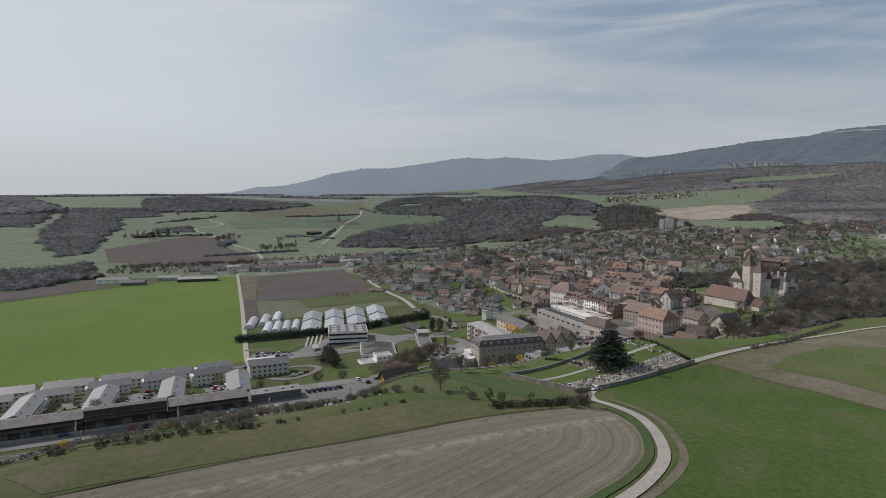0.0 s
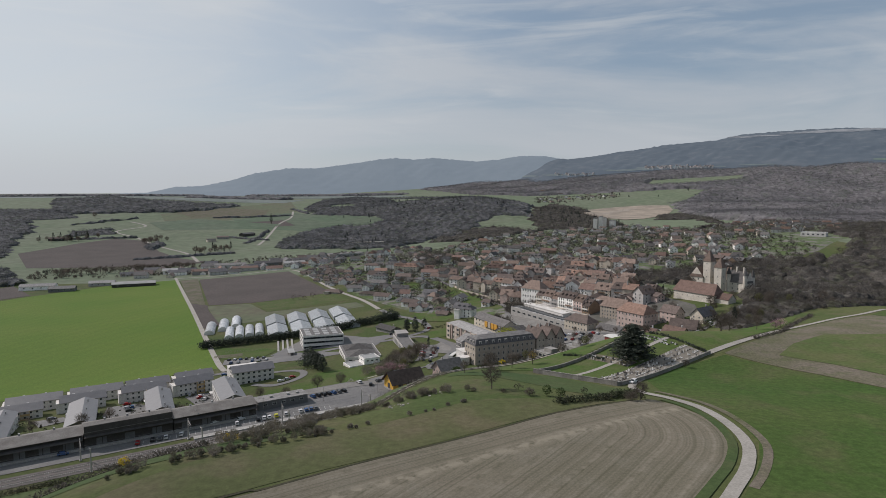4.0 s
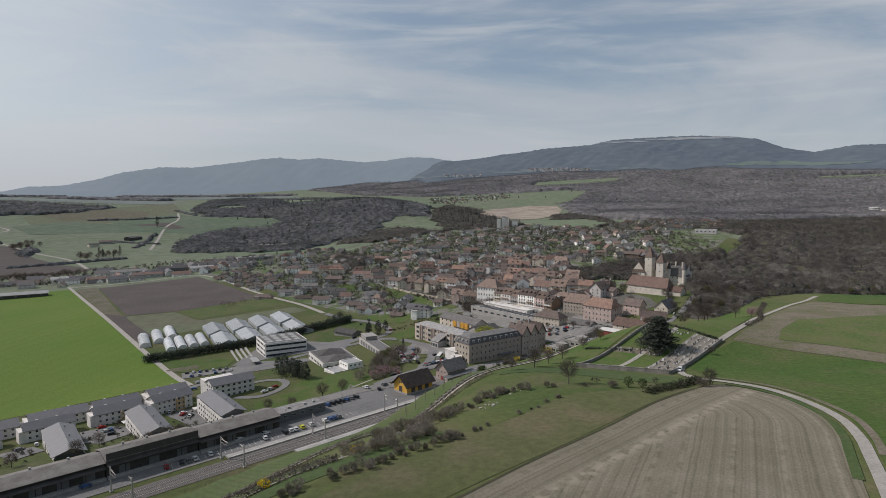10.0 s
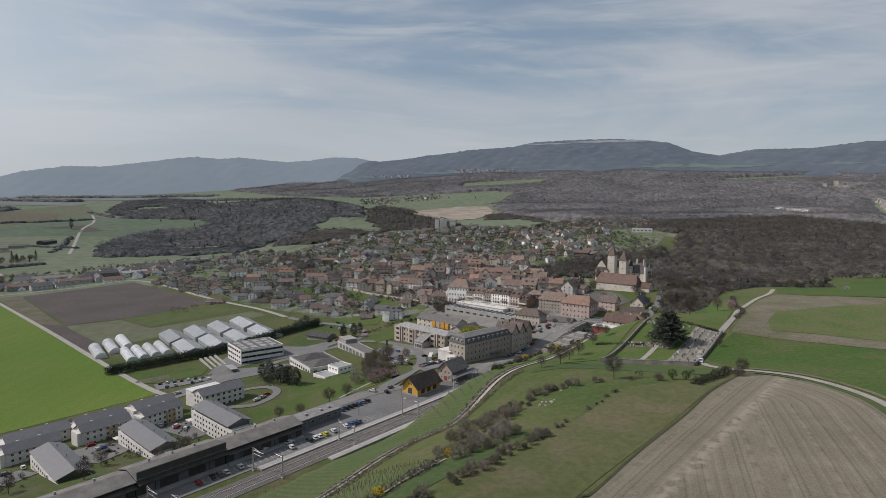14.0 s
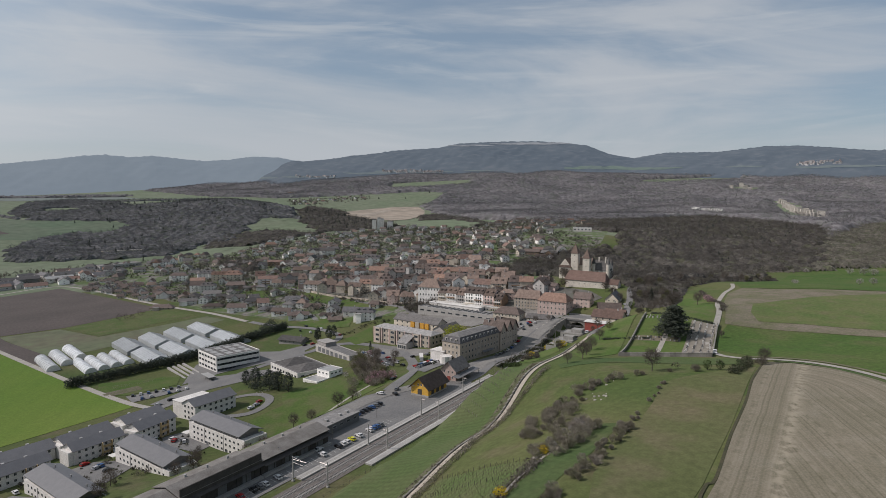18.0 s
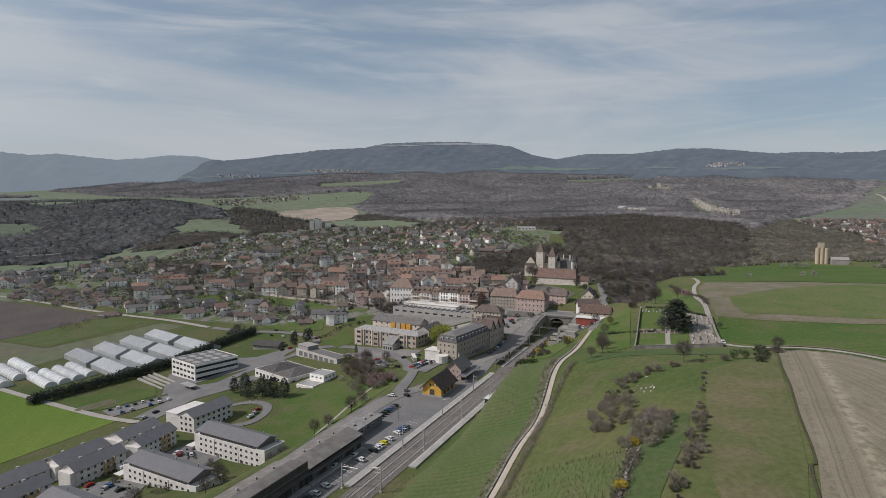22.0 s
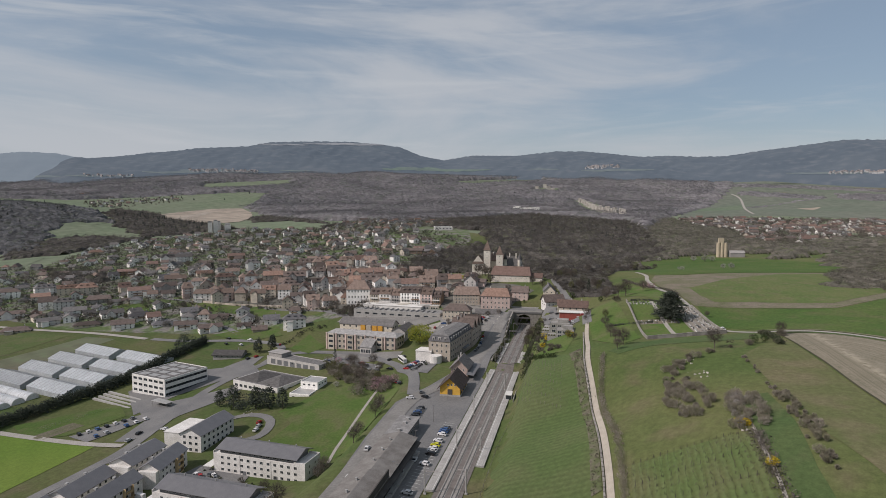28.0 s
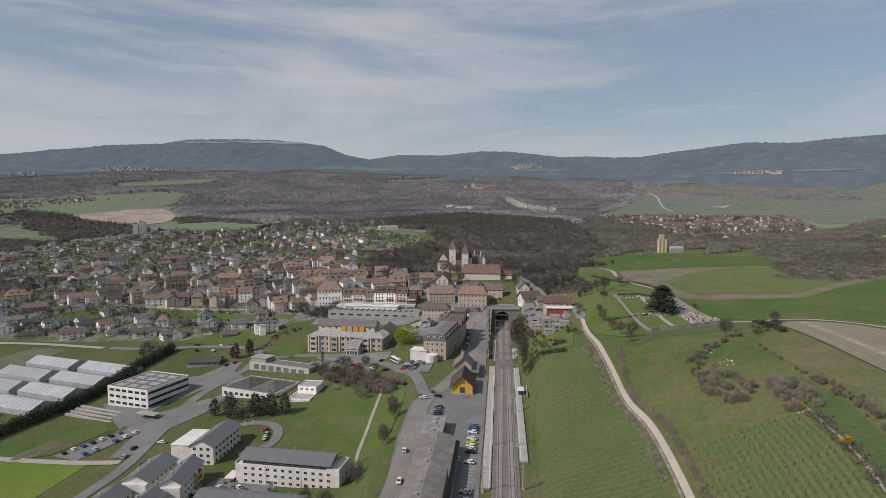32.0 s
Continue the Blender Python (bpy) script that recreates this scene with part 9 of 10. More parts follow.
# single trees near the railway and the school
for kind, x, y, k in (("pine", -92, 474, 1.05), ("pine", -88, 466, 1.0), ("pine", -84, 450, 1.2), ("pine", -81, 441, 1.25), ("pine", -77, 434, 1.2), ("pine", -82, 446, 1.0), ("green", -92, 462, 0.6), ("pine", -10, 552, 1.2), ("pine", -3, 545, 1.1), ("pine", 6, 556, 0.8),
                      ("pine", -10, 556, 0.7), ("fir", 2, 478, 0.7), ("bare", -92, 356, 0.8), ("bare", -75, 362, 0.75), ("bare", -62, 372, 0.7), ("bare", -105, 346, 0.75), ("bare", -118, 351, 0.7), ("bare", -152, 338, 0.75),
                      ("bare", -188, 325, 0.7), ("bare", -160, 333, 0.6), ("white", -56, 378, 0.8), ("pink", -38, 398, 1.0), ("pink", -30, 398, 1.0), ("pink", -24, 396, 1.05), ("pink", -32, 404, 0.9), ("bare", -18, 430, 0.8), ("bare", -10, 446, 0.9),
                      ("bud", -20, 446, 0.8), ("bare", -26, 436, 0.85), ("bare", -4, 456, 0.85), ("bud", -14, 462, 0.7), ("bare", 2, 440, 0.8), ("pink", -2, 470, 0.8), ("bare", -30, 420, 0.75), ("bud", -22, 412, 0.6), ("white", -40, 430, 0.7), ("bare", -8, 424, 0.7),
                      ("green", -2, 402, 0.35), ("green", 3, 405, 0.35), ("green", 8, 398, 0.35), ("bare", -148, 352, 0.6), ("bare", -183, 345, 0.65), ("bare", -215, 332, 0.65),
                      ("fir", 190, 372, 0.95), ("bud", 196, 366, 0.7), ("bare", 205, 372, 0.7), ("bare", 150, 340, 0.8), ("bare", 165, 345, 0.8),
                      ("pink", 177, 314, 1.0), ("pink", 186, 322, 0.9), ("bare", 169, 318, 0.9), ("bare", 8, 268, 0.85), ("bare", -1, 222, 0.75), ("bush", -18, 228, 0.9), ("bush", -8, 221, 0.5), ("bush", 2, 216, 0.5), ("bush", -40, 222, 0.6), ("green", -44, 229, 0.5), ("bare", 32, 285, 0.75), ("bare", 20, 277, 0.8), ("bare", -4, 266, 0.6),
                      ("green", 16, 209, 0.75), ("green", 20, 206, 0.65), ("bush", 10, 210, 0.9), ("bare", 48, 204, 0.7), ("bush", 44, 203, 1.1), ("gold", -113, 178, 1.2), ("gold", -88, 190, 1.1), ("gold", -86, 193, 0.9), ("gold", 44, 331, 1.6), ("gold", 26, 324, 1.5), ("gold", 62, 343, 1.5), ("bud", 36, 313, 0.55), ("gold", 40, 314, 1.7), ("green", 52, 322, 0.5), ("bare", 30, 306, 0.5), ("bare", 14, 312, 0.45),
                      ("gold", 214, 522, 1.6), ("gold", 218, 528, 1.4), ("green", 206, 530, 0.9), ("white", 415, 322, 1.3), ("white", 432, 318, 1.6), ("white", 350, 345, 0.9), ("white", 356, 350, 0.8), ("bare", 370, 380, 0.7), ("gold", -185, 245, 1.1),
                      ("bare", 90, 250, 0.4), ("bud", 64, 302, 0.6), ("bare", 72, 318, 0.6), ("bush", 100, 310, 1.3), ("bare", 50, 296, 0.55), ("bare", -128, 343, 0.6)):
    plant(kind, x, y, k)
willow = tree("willow", "large yellow-green weeping willow", "tree", limbs(91, 9, 0.9, 0.4).mesh("trunk", MAT["bark"]), loose_crown("crown", 91, 15, 21, 3000, 0.55, MAT["willow"], 0.06), "")
willow.matrix_basis = pose(58, 446, zed(58, 446))


# the great cedar: tiers of drooping boughs
def cedar(x, y):
    ob = thing("cedar", pose(x, y, zed(x, y)), "huge dark spreading cedar in the cemetery", "tree")
    part("trunk", stem(15, 0.7).mesh("trunk", MAT["bark"]), ob)
    rng = np.random.default_rng(4)
    vs, ts = [], []
    k = 0
    for tier in range(11):
        z, r = 2.0 + tier * 1.28, 8.8 * (1 - tier / 12.5) ** 0.8 + 0.6
        for b in range(max(7, int(20 - tier * 1.1))):
            a = rng.uniform(0, 2 * math.pi)
            for st in np.linspace(0.25, 1.0, 5):
                rr = r * st * rng.uniform(0.85, 1.1)
                v, t = clumps(rng, np.array([math.cos(a) * rr]), np.array([math.sin(a) * rr]), np.array([z - st * 0.5]), np.array([1.6]), np.array([3.0]), 12, 0.75, 0.4, 0.0)
                vs.append(v)
                ts.append(t + k)
                k += len(v)
    part("crown", big_mesh("crown", np.concatenate(vs), np.concatenate(ts), MAT["needles"]), ob)


cedar(73, 266)


def hedge(name, pts, width, height, material, seed, label, density=5.0, size=0.45):
    """A hedge: dense small facets along a line."""
    c = curve_points(pts, 1.0)
    rng = np.random.default_rng(seed)
    n = int(len(c) * density)
    i = rng.integers(0, len(c), n)
    x, y = c[i, 0] + rng.normal(0, width * 0.28, n), c[i, 1] + rng.normal(0, width * 0.28, n)
    hh = height * rng.uniform(0.75, 1.12, n)
    v, t = clumps(rng, x, y, land(x, y), hh, np.full(n, width * 0.8), 10, size, 0.9, 0.0)
    return tagged(new(name, big_mesh(name, v, t, MAT[material])), label, "hedge")


hedge("conifer_hedge", [(-190, 561), (-153, 569), (-127, 573), (-100, 580), (-75, 592), (-52, 606), (-15, 620)], 4.6, 7.6, "needles", 1, "tall dark conifer hedge in front of the greenhouses", 16, 0.6)
hedge("garden_hedge", [(16, 328), (3, 321), (0, 312), (-4, 300)], 2.4, 2.6, "leaves", 3, "clipped green hedge round the garden", 8, 0.3)
hedge("garden_hedge", [(12, 327), (30, 337), (60, 352), (100, 372), (128, 385), (157, 402)], 3.6, 3.2, "hedge_mix", 4, "green hedge above the railway cutting", 14, 0.35)
hedge("field_hedge", [(17, 199), (36, 205), (50, 213)], 2.8, 2.4, "hedge_mix", 5, "dark clipped field hedge beside the lane", 9, 0.35)
hedge("path_hedge", [(-12, 270), (-40, 258.3), (-63, 246), (-88, 230.6), (-111, 219.4), (-138, 206.4)], 2.2, 2.2, "scrub_bare", 6, "low brown scrub along the white path", 8, 0.22)
undergrowth("slope_scrub", [(-78, 213), (-64, 223), (-50, 227), (-42, 229), (-40, 222), (-52, 214), (-66, 204.5), (-80, 207)], 54, 2.7, 0.19, "scrub_bare", 41, "tangled bare brown scrub down the pasture slope", 0.0, 330)
undergrowth("slope_scrub", [(-44, 231), (-36, 235), (-24, 232), (-10, 224.5), (-9, 221), (-24, 226), (-38, 227)], 22, 2.4, 0.19, "scrub_bare", 52, "thin bare scrub climbing the pasture slope", 0.0, 300)
undergrowth("slope_scrub", [(-90, 194), (-93, 184), (-84, 184), (-64, 192), (-58, 199), (-62, 203), (-74, 199)], 36, 3.0, 0.19, "scrub_bare", 42, "tangled bare scrub above the vineyard", 0.0, 330)
undergrowth("blossom_scrub", [(-84, 194), (-84, 188), (-66, 194), (-62, 200), (-72, 198)], 14, 2.6, 0.16, "white_blossom", 53, "white flowering blackthorn in the scrub", 0.0, 340)
undergrowth("slope_scrub", [(-60, 187), (-59, 183.5), (-84, 172), (-112, 162), (-114, 166), (-86, 177)], 46, 1.9, 0.18, "scrub_bare", 43, "line of low scrub across the pasture", 0.0, 300)
undergrowth("slope_scrub", [(-12, 209), (-12, 207), (-36, 195), (-58, 184.5), (-58, 187), (-35, 198)], 13, 1.2, 0.16, "scrub_bare", 54, "thin old hedgerow across the pasture", 0.0, 240)
undergrowth("bank_scrub", [(-2, 293), (-27, 277), (-46, 265.6), (-67, 252.4), (-90, 240.2), (-106, 232.4), (-117, 227), (-114, 224.6), (-91, 236.3), (-67, 249.4), (-43, 263), (-19, 277), (6, 290)], 420, 0.55, 0.28, "bank_brush", 44, "bare scrub on the rocky bank below the path", 0.0, 12)
undergrowth("slope_garden", [(8, 324), (59, 347), (120, 386), (130, 380), (92, 360), (60, 342), (30, 322), (14, 306)], 60, 2.0, 0.35, "shrub_mix", 47, "garden shrubs and hedges above the cutting", 0.0, 60)
undergrowth("slope_garden", [(8, 324), (59, 347), (120, 386), (130, 380), (92, 360), (60, 342), (30, 322), (14, 306)], 40, 1.6, 0.35, "hedge_mix", 48, "clipped green hedges in the gardens above the cutting", 0.0, 60)
undergrowth("apartment_shrubs", [(-250, 372), (-190, 392), (-130, 412), (-116, 372), (-140, 362), (-180, 344), (-240, 330)], 90, 1.4, 0.3, "hedge_mix", 49, "shrubs between the apartment blocks", 0.0, 50)
undergrowth("apartment_shrubs", [(-250, 372), (-190, 392), (-130, 412), (-116, 372), (-140, 362), (-180, 344), (-240, 330)], 40, 2.6, 0.35, "shrub_mix", 50, "bare shrubs between the apartment blocks", 0.0, 60)
undergrowth("pine_group", [(-90, 476), (-80, 462), (-80, 434), (-70, 430), (-88, 440), (-96, 462), (-96, 474)], 12, 6.5, 0.5, "needles", 51, "low dark pines beside the gym", 0.0, 160)
undergrowth("lane_scrub", [(170, 330), (240, 375), (330, 405), (440, 402), (420, 425), (330, 450), (240, 436), (180, 380)], 160, 3.0, 0.5, "shrub_mix", 45, "scrub between the lane and the fields", 0.0, 50)
undergrowth("field_scrub", [(12, 226), (20, 218), (48, 210), (52, 202), (24, 205), (6, 218)], 12, 2.0, 0.4, "hedge_mix", 46, "low dark bushes at the field corner", 0.0, 60)
stones = Shape()
SR = random.Random(3)
for cx, cy, n, sp in ((-22, 229, 9, 4), (-36, 219, 12, 5), (-90, 191, 6, 4), (-89, 446, 14, 5)):
    for _ in range(n):
        x, y, r = cx + SR.uniform(-sp, sp), cy + SR.uniform(-sp, sp) * (0.5 if sp > 10 else 1) + (0.46 * (SR.uniform(-1, 1)) if sp > 10 else 0), SR.uniform(0.15, 0.45)
        stones.box(-r, -r * 0.7, -0.4, r, r * 0.7, r * 0.8, 0, pose(x, y, zed(x, y), SR.uniform(-25, 25), SR.uniform(-25, 25), SR.uniform(0, 360)))
tagged(new("pale_rocks", stones.mesh("pale_rocks", MAT["limestone"])), "pale limestone boulders in the grass", "rocks", kind="stuff")
patch("rocky_bank", [(-2, 293), (-27, 277), (-46, 265.6), (-67, 252.4), (-90, 240.2), (-106, 232.4), (-117, 227), (-114, 224.6), (-91, 236.3), (-67, 249.4), (-43, 263), (-19, 277), (6, 290)], MAT["bank_soil"], 0.3, "stony brown bank below the white path", "ground")
hedge("wall_shrubs", [by_rail(118, 6.8), by_rail(150, 6.9), by_rail(184, 6.9), by_rail(206, 7.0)], 1.8, 3.4, "hedge_mix", 16, "green shrubs growing against the cutting wall", 9, 0.35)
hedge("vine_hedge", [(-94, 186), (-113, 178), (-131, 170), (-160, 157)], 3.4, 1.8, "shrub_mix", 11, "rough scrub at the edge of the vineyard", 5, 0.33)
hedge("rail_scrub", [by_rail(-300, -16), by_rail(-220, -14), by_rail(-150, -13), by_rail(-110, -12.5)], 2.6, 1.8, "hedge_mix", 12, "scrub beside the railway embankment", 4, 0.33)
hedge("cemetery_hedge", [(97, 299), (109, 267)], 1.2, 1.4, "needles", 13, "dark clipped hedge inside the cemetery wall", 6, 0.28)
hedge("cemetery_hedge", [(62, 272), (50, 293)], 1.0, 1.2, "needles", 14, "dark clipped hedge between the graves", 6, 0.28)
hedge("lane_scrub", [(145, 285), (170, 300), (200, 330), (235, 360)], 3.0, 1.6, "shrub_mix", 15, "scrub beside the farm lane", 3, 0.35)
scatter([(140, 320), (176, 330), (240, 375), (245, 420), (200, 400), (165, 372)], ["bare", "bush", "bush", "bud", "green"], 16, 0, (0.6, 1.0), False)
scatter([(40, 290), (75, 312), (98, 325), (70, 330), (48, 310)], ["bud", "bare", "white"], 4, 0, (0.25, 0.4), False)
scatter([(200, 395), (260, 440), (330, 440), (420, 420), (430, 400), (330, 405), (250, 395)], ["bush", "bare", "bud"], 14, 0, (0.6, 1.0), False)
for k in range(30):
    plant("bare", -575 + 7.2 * k + TREES.uniform(-1, 1), 1135 + 2.3 * k, 1.15)
for kind, x, y, k in (("bare", *by_rail(196, -9), 0.8), ("bare", *by_rail(186, -10), 0.7), ("bud", *by_rail(176, -9), 0.6), ("bare", *by_rail(204, -11), 0.8), ("bare", *by_rail(164, -10), 0.55), ("green", *by_rail(190, -13), 0.6), ("bare", 100, 452, 0.5), ("bare", 109, 445, 0.5), ("bare", 92, 444, 0.5),
                      ("bare", 122, 428, 0.5), ("bare", 132, 424, 0.45), ("green", 86, 462, 0.5), ("bare", 102, 428, 0.5), ("bare", 200, 418, 0.7), ("bare", 208, 426, 0.75), ("bare", 214, 440, 0.8), ("bare", 196, 408, 0.7), ("bud", 188, 412, 0.6), ("bare", 236, 446, 0.9), ("bare", 200, 478, 0.8), ("bare", 232, 506, 1.0), ("bare", 238, 514, 1.1), ("bare", 226, 498, 0.9), ("bare", 244, 524, 1.0), ("bare", 196, 490, 0.9), ("fir", 206, 500, 0.7),
                      ("white", 579, 401, 1.5), ("white", 578, 386, 1.8), ("white", 583, 378, 1.6), ("white", 564, 442, 1.0), ("bare", 190, 452, 0.6), ("bare", 178, 458, 0.6), ("green", 172, 424, 0.5)):
    plant(kind, x, y, k)
scatter([(-420, 1400), (-350, 1450), (-360, 1520), (-430, 1480)], ["fir", "bare", "bare"], 18, 0, (0.9, 1.4), False)
scatter([(-860, 1620), (-780, 1600), (-700, 1700), (-760, 1740)], ["bare", "fir"], 26, 0, (0.9, 1.4), False)
scatter([(-600, 1590), (-560, 1590), (-545, 1680), (-590, 1680)], ["bare"], 12, 0, (1.2, 1.6), False)
plant("fir", -346, 2054, 2.0), plant("bare", -912, 2128, 1.8)
for ob in PROTOS:
    for c in ob.children:
        bpy.data.objects.remove(c)
    bpy.data.objects.remove(ob)

# ---------------------------------------------------------------- cemetery
SW, SE, NE, NW = (26, 262), (50.5, 229.5), (110, 265), (95, 301.5)
patch("cemetery_ground", [SW, SE, NE, NW], MAT["lawn"], 0.14, "mown grass of the walled cemetery", "cemetery")


def cem(u, v):
    """A place in the cemetery: u from the low wall to the top, v from the slope side to the lane."""
    x = (SW[0] * (1 - v) + SE[0] * v) * (1 - u) + (NW[0] * (1 - v) + NE[0] * v) * u
    y = (SW[1] * (1 - v) + SE[1] * v) * (1 - u) + (NW[1] * (1 - v) + NE[1] * v) * u
    return x, y


patch("gravel_walk", [cem(0.0, 0.36), cem(0.0, 0.42), cem(1, 0.42), cem(1, 0.36)], MAT["pale_road"], 0.24, "pale gravel walk in the cemetery", "path")
patch("gravel_yard", [cem(0.0, 0.66), cem(0.0, 0.98), cem(0.98, 0.98), cem(0.98, 0.66)], MAT["track_pale"], 0.24, "pale gravel ground between the graves", "path")
patch("gravel_walk", [cem(0.42, 0.02), cem(0.52, 0.02), cem(0.52, 0.6), cem(0.42, 0.6)], MAT["soil_grass"], 0.2, "gravel strip with graves", "path")
for a, b, nm in ((SW, SE, "low"), (SE, NE, "lane"), (NW, SW, "slope")):
    w = thing("cemetery_wall", pose(0, 0, 0), "old grey stone cemetery wall with coping", "wall", "cemetery walls", "structure")
    L = math.hypot(b[0] - a[0], b[1] - a[1])
    n = int(L / 2.5)
    ang = math.degrees(math.atan2(b[1] - a[1], b[0] - a[0]))
    for k in range(n):
        x, y = a[0] + (b[0] - a[0]) * (k + 0.5) / n, a[1] + (b[1] - a[1]) * (k + 0.5) / n
        hgt = 1.9 if nm == "low" else 1.5
        if k == 0:
            me = Shape().box(-L / n / 2, -0.25, -2.5, L / n / 2, 0.25, hgt).box(-L / n / 2, -0.34, hgt, L / n / 2, 0.34, hgt + 0.12).mesh("stone_panel", MAT["stone_grey"])
        part("stone_panel", me, w, pose(x, y, zed(x, y), 0, 0, ang))
GR = random.Random(21)
stones = []
for k in range(6):
    h, w = GR.uniform(0.8, 1.3), GR.uniform(0.5, 0.9)
    g = thing("gravestone", pose(0, 0, 0), "upright gravestone with a planted grave bed", "gravestone", "gravestones")
    part("headstone", Shape().prism([(-w / 2, 0), (w / 2, 0), (w / 2, h * 0.8), (w * 0.25, h), (-w * 0.25, h), (-w / 2, h * 0.8)], -0.1, 0.1).mesh("headstone", MAT["grave_pale" if k % 3 else "grave_dark"]), g, pose(0, 0, 0, 90))
    part("grave_bed", Shape().box(-w / 2, -2.0, -0.1, w / 2, -0.1, 0.22).mesh("grave_bed", MAT["grave_pale" if k % 2 else "shrub"]), g)
    stones.append(g)
for u0, u1, v0, v1, du, dv in ((0.02, 0.07, 0.04, 0.98, 0.03, 0.045), (0.43, 0.5, 0.03, 0.6, 0.05, 0.05), (0.06, 0.97, 0.70, 0.97, 0.027, 0.085), (0.88, 0.97, 0.04, 0.62, 0.045, 0.05)):
    u = u0
    while u <= u1:
        v = v0
        while v <= v1:
            if GR.random() < 0.85 and math.hypot(cem(u, v)[0] - 73, cem(u, v)[1] - 266) > 5:
                x, y = cem(u + GR.uniform(-0.004, 0.004), v + GR.uniform(-0.008, 0.008))
                copy_thing(GR.choice(stones), pose(x, y, zed(x, y) + 0.2, 0, 0, 124 + GR.uniform(-6, 6)))
            v += dv
        u += du
for g in stones:
    for c in g.children:
        bpy.data.objects.remove(c)
    bpy.data.objects.remove(g)

# ---------------------------------------------------------------- vineyards, walls and banks
A, B, C, D = (-103, 220), (-93, 188), (-150, 163), (-158, 196)
for k in range(17):
    f = (k + 0.5) / 17
    p = (A[0] + (B[0] - A[0]) * f, A[1] + (B[1] - A[1]) * f)
    q = (D[0] + (C[0] - D[0]) * f, D[1] + (C[1] - D[1]) * f)
    row = thing("vine_row", pose(0, 0, 0), "row of bare vines on wires and posts", "vine row", "vine rows")
    n = 20
    s = Shape()
    for j in range(n):
        x, y = p[0] + (q[0] - p[0]) * j / n, p[1] + (q[1] - p[1]) * j / n
        z = zed(x, y)
        part("post", Shape().box(x - 0.05, y - 0.05, z - 0.3, x + 0.04, y + 0.04, z + 1.3).mesh("post", MAT["timber_dark"]), row) if j % 4 == 0 else None
        for _ in range(6):
            a = (x + GR.uniform(-1.3, 1.3) * (q[0] - p[0]) / 55, y + GR.uniform(-1.3, 1.3) * (q[1] - p[1]) / 55)
            s.rod((a[0], a[1], z), (a[0] + GR.uniform(-0.5, 0.5), a[1] + GR.uniform(-0.5, 0.5), z + GR.uniform(0.4, 0.95)), 0.05, 0.025, 3, caps=False)
    tagged(part("vines", s.mesh("vines", MAT["twigs"]), row), kind="stuff")
patch("vineyard_soil", [A, B, C, D], MAT["vine_soil"], 0.14, "striped grass and soil between the vine rows", "vineyard")
patch("lower_vineyard", [(0, 302), (-2, 292.6), (-27, 276.6), (-46, 265.2), (-67, 252), (-90, 239.8), (-106, 232), (-117, 226.6), (-146, 216), (-200, 190), (-215, 222), (-128, 263), (-60, 295), (-2, 322), (2, 315)], MAT["vine_grass"], 0.14, "green slope with faint planted rows", "vineyard")
line = curve_points([(4, 321), (-32, 305), (-72, 290), (-104, 275), (-140, 258)], 3.0)
fence = thing("vineyard_fence", pose(0, 0, 0), "thin wire fence between the vineyard and the railway", "fence")
wires = Shape()
for (xa, ya), (xb, yb) in zip(line, line[1:]):
    za, zb = zed(xa, ya), zed(xb, yb)
    part("post", Shape().rod((xa, ya, za - 0.3), (xa, ya, za + 1.7), 0.06, 0.06, 5).mesh("post", MAT["steel"]), fence)
    wires.rod((xa, ya, za + 1.6), (xb, yb, zb + 1.6), 0.025, 0.025, 3).rod((xa, ya, za + 0.9), (xb, yb, zb + 0.9), 0.025, 0.025, 3)
part("wire", wires.mesh("wire", MAT["steel"]), fence)
stake = Shape().box(-0.05, -0.05, -0.3, 0.05, 0.05, 1.5).mesh("stake", MAT["track_pale"])
for k in range(11):
    f = (k + 0.5) / 11
    xa, ya, xb, yb = -4 - 12 * f, 315 - 26 * f, -45 - 6 * f, 296 - 25 * f
    row = thing("stake_row", pose(0, 0, 0), "row of pale wooden stakes in a young vineyard", "vine row", "young vine rows")
    for j in range(8):
        x, y = xa + (xb - xa) * j / 7 + GR.uniform(-0.2, 0.2), ya + (yb - ya) * j / 7 + GR.uniform(-0.2, 0.2)
        part("stake", stake, row, pose(x, y, zed(x, y), GR.uniform(-6, 6), GR.uniform(-6, 6)))
ribbon("stone_edge", [(-90, 187.5), (-104, 182), (-116, 176.5), (-132, 170)], 0.9, MAT["pale_road"], 0.3, "pale stone edging beside the vineyard", "edging")
wall = thing("path_wall", pose(0, 0, 0), "rough stone retaining wall below the white path", "wall", kind="structure")
c = curve_points([(42, 306), (9, 289.9), (-18.8, 276.4), (-42.8, 262.4), (-66.8, 248.8), (-90.8, 235.8), (-113.8, 224.1), (-141, 211.8), (-181, 193)], 2.6)
for (xa, ya), (xb, yb) in zip(c, c[1:]):
    L = math.hypot(xb - xa, yb - ya)
    part("stone_panel", Shape().box(0, -0.3, -3.2, L, 0.3, 0.75 + GR.uniform(-0.08, 0.08)).mesh("stone_panel", MAT["stone_grey"]), wall, pose(xa, ya, zed(xa, ya), 0, 0, math.degrees(math.atan2(yb - ya, xb - xa))))
undergrowth("thicket_green", [(-8, 484), (-16, 466), (-28, 446), (-36, 428), (-30, 424), (-20, 446), (-8, 470)], 14, 4.5, 0.34, "buds", 61, "budding yellow-green bushes in the thicket", 0.0, 260)
undergrowth("slope_thicket", [(84, 575), (104, 566), (110, 552), (96, 540), (80, 548)], 26, 6.0, 0.5, "shrub_mix", 62, "bare trees beside the old town stairs", 0.0, 110)
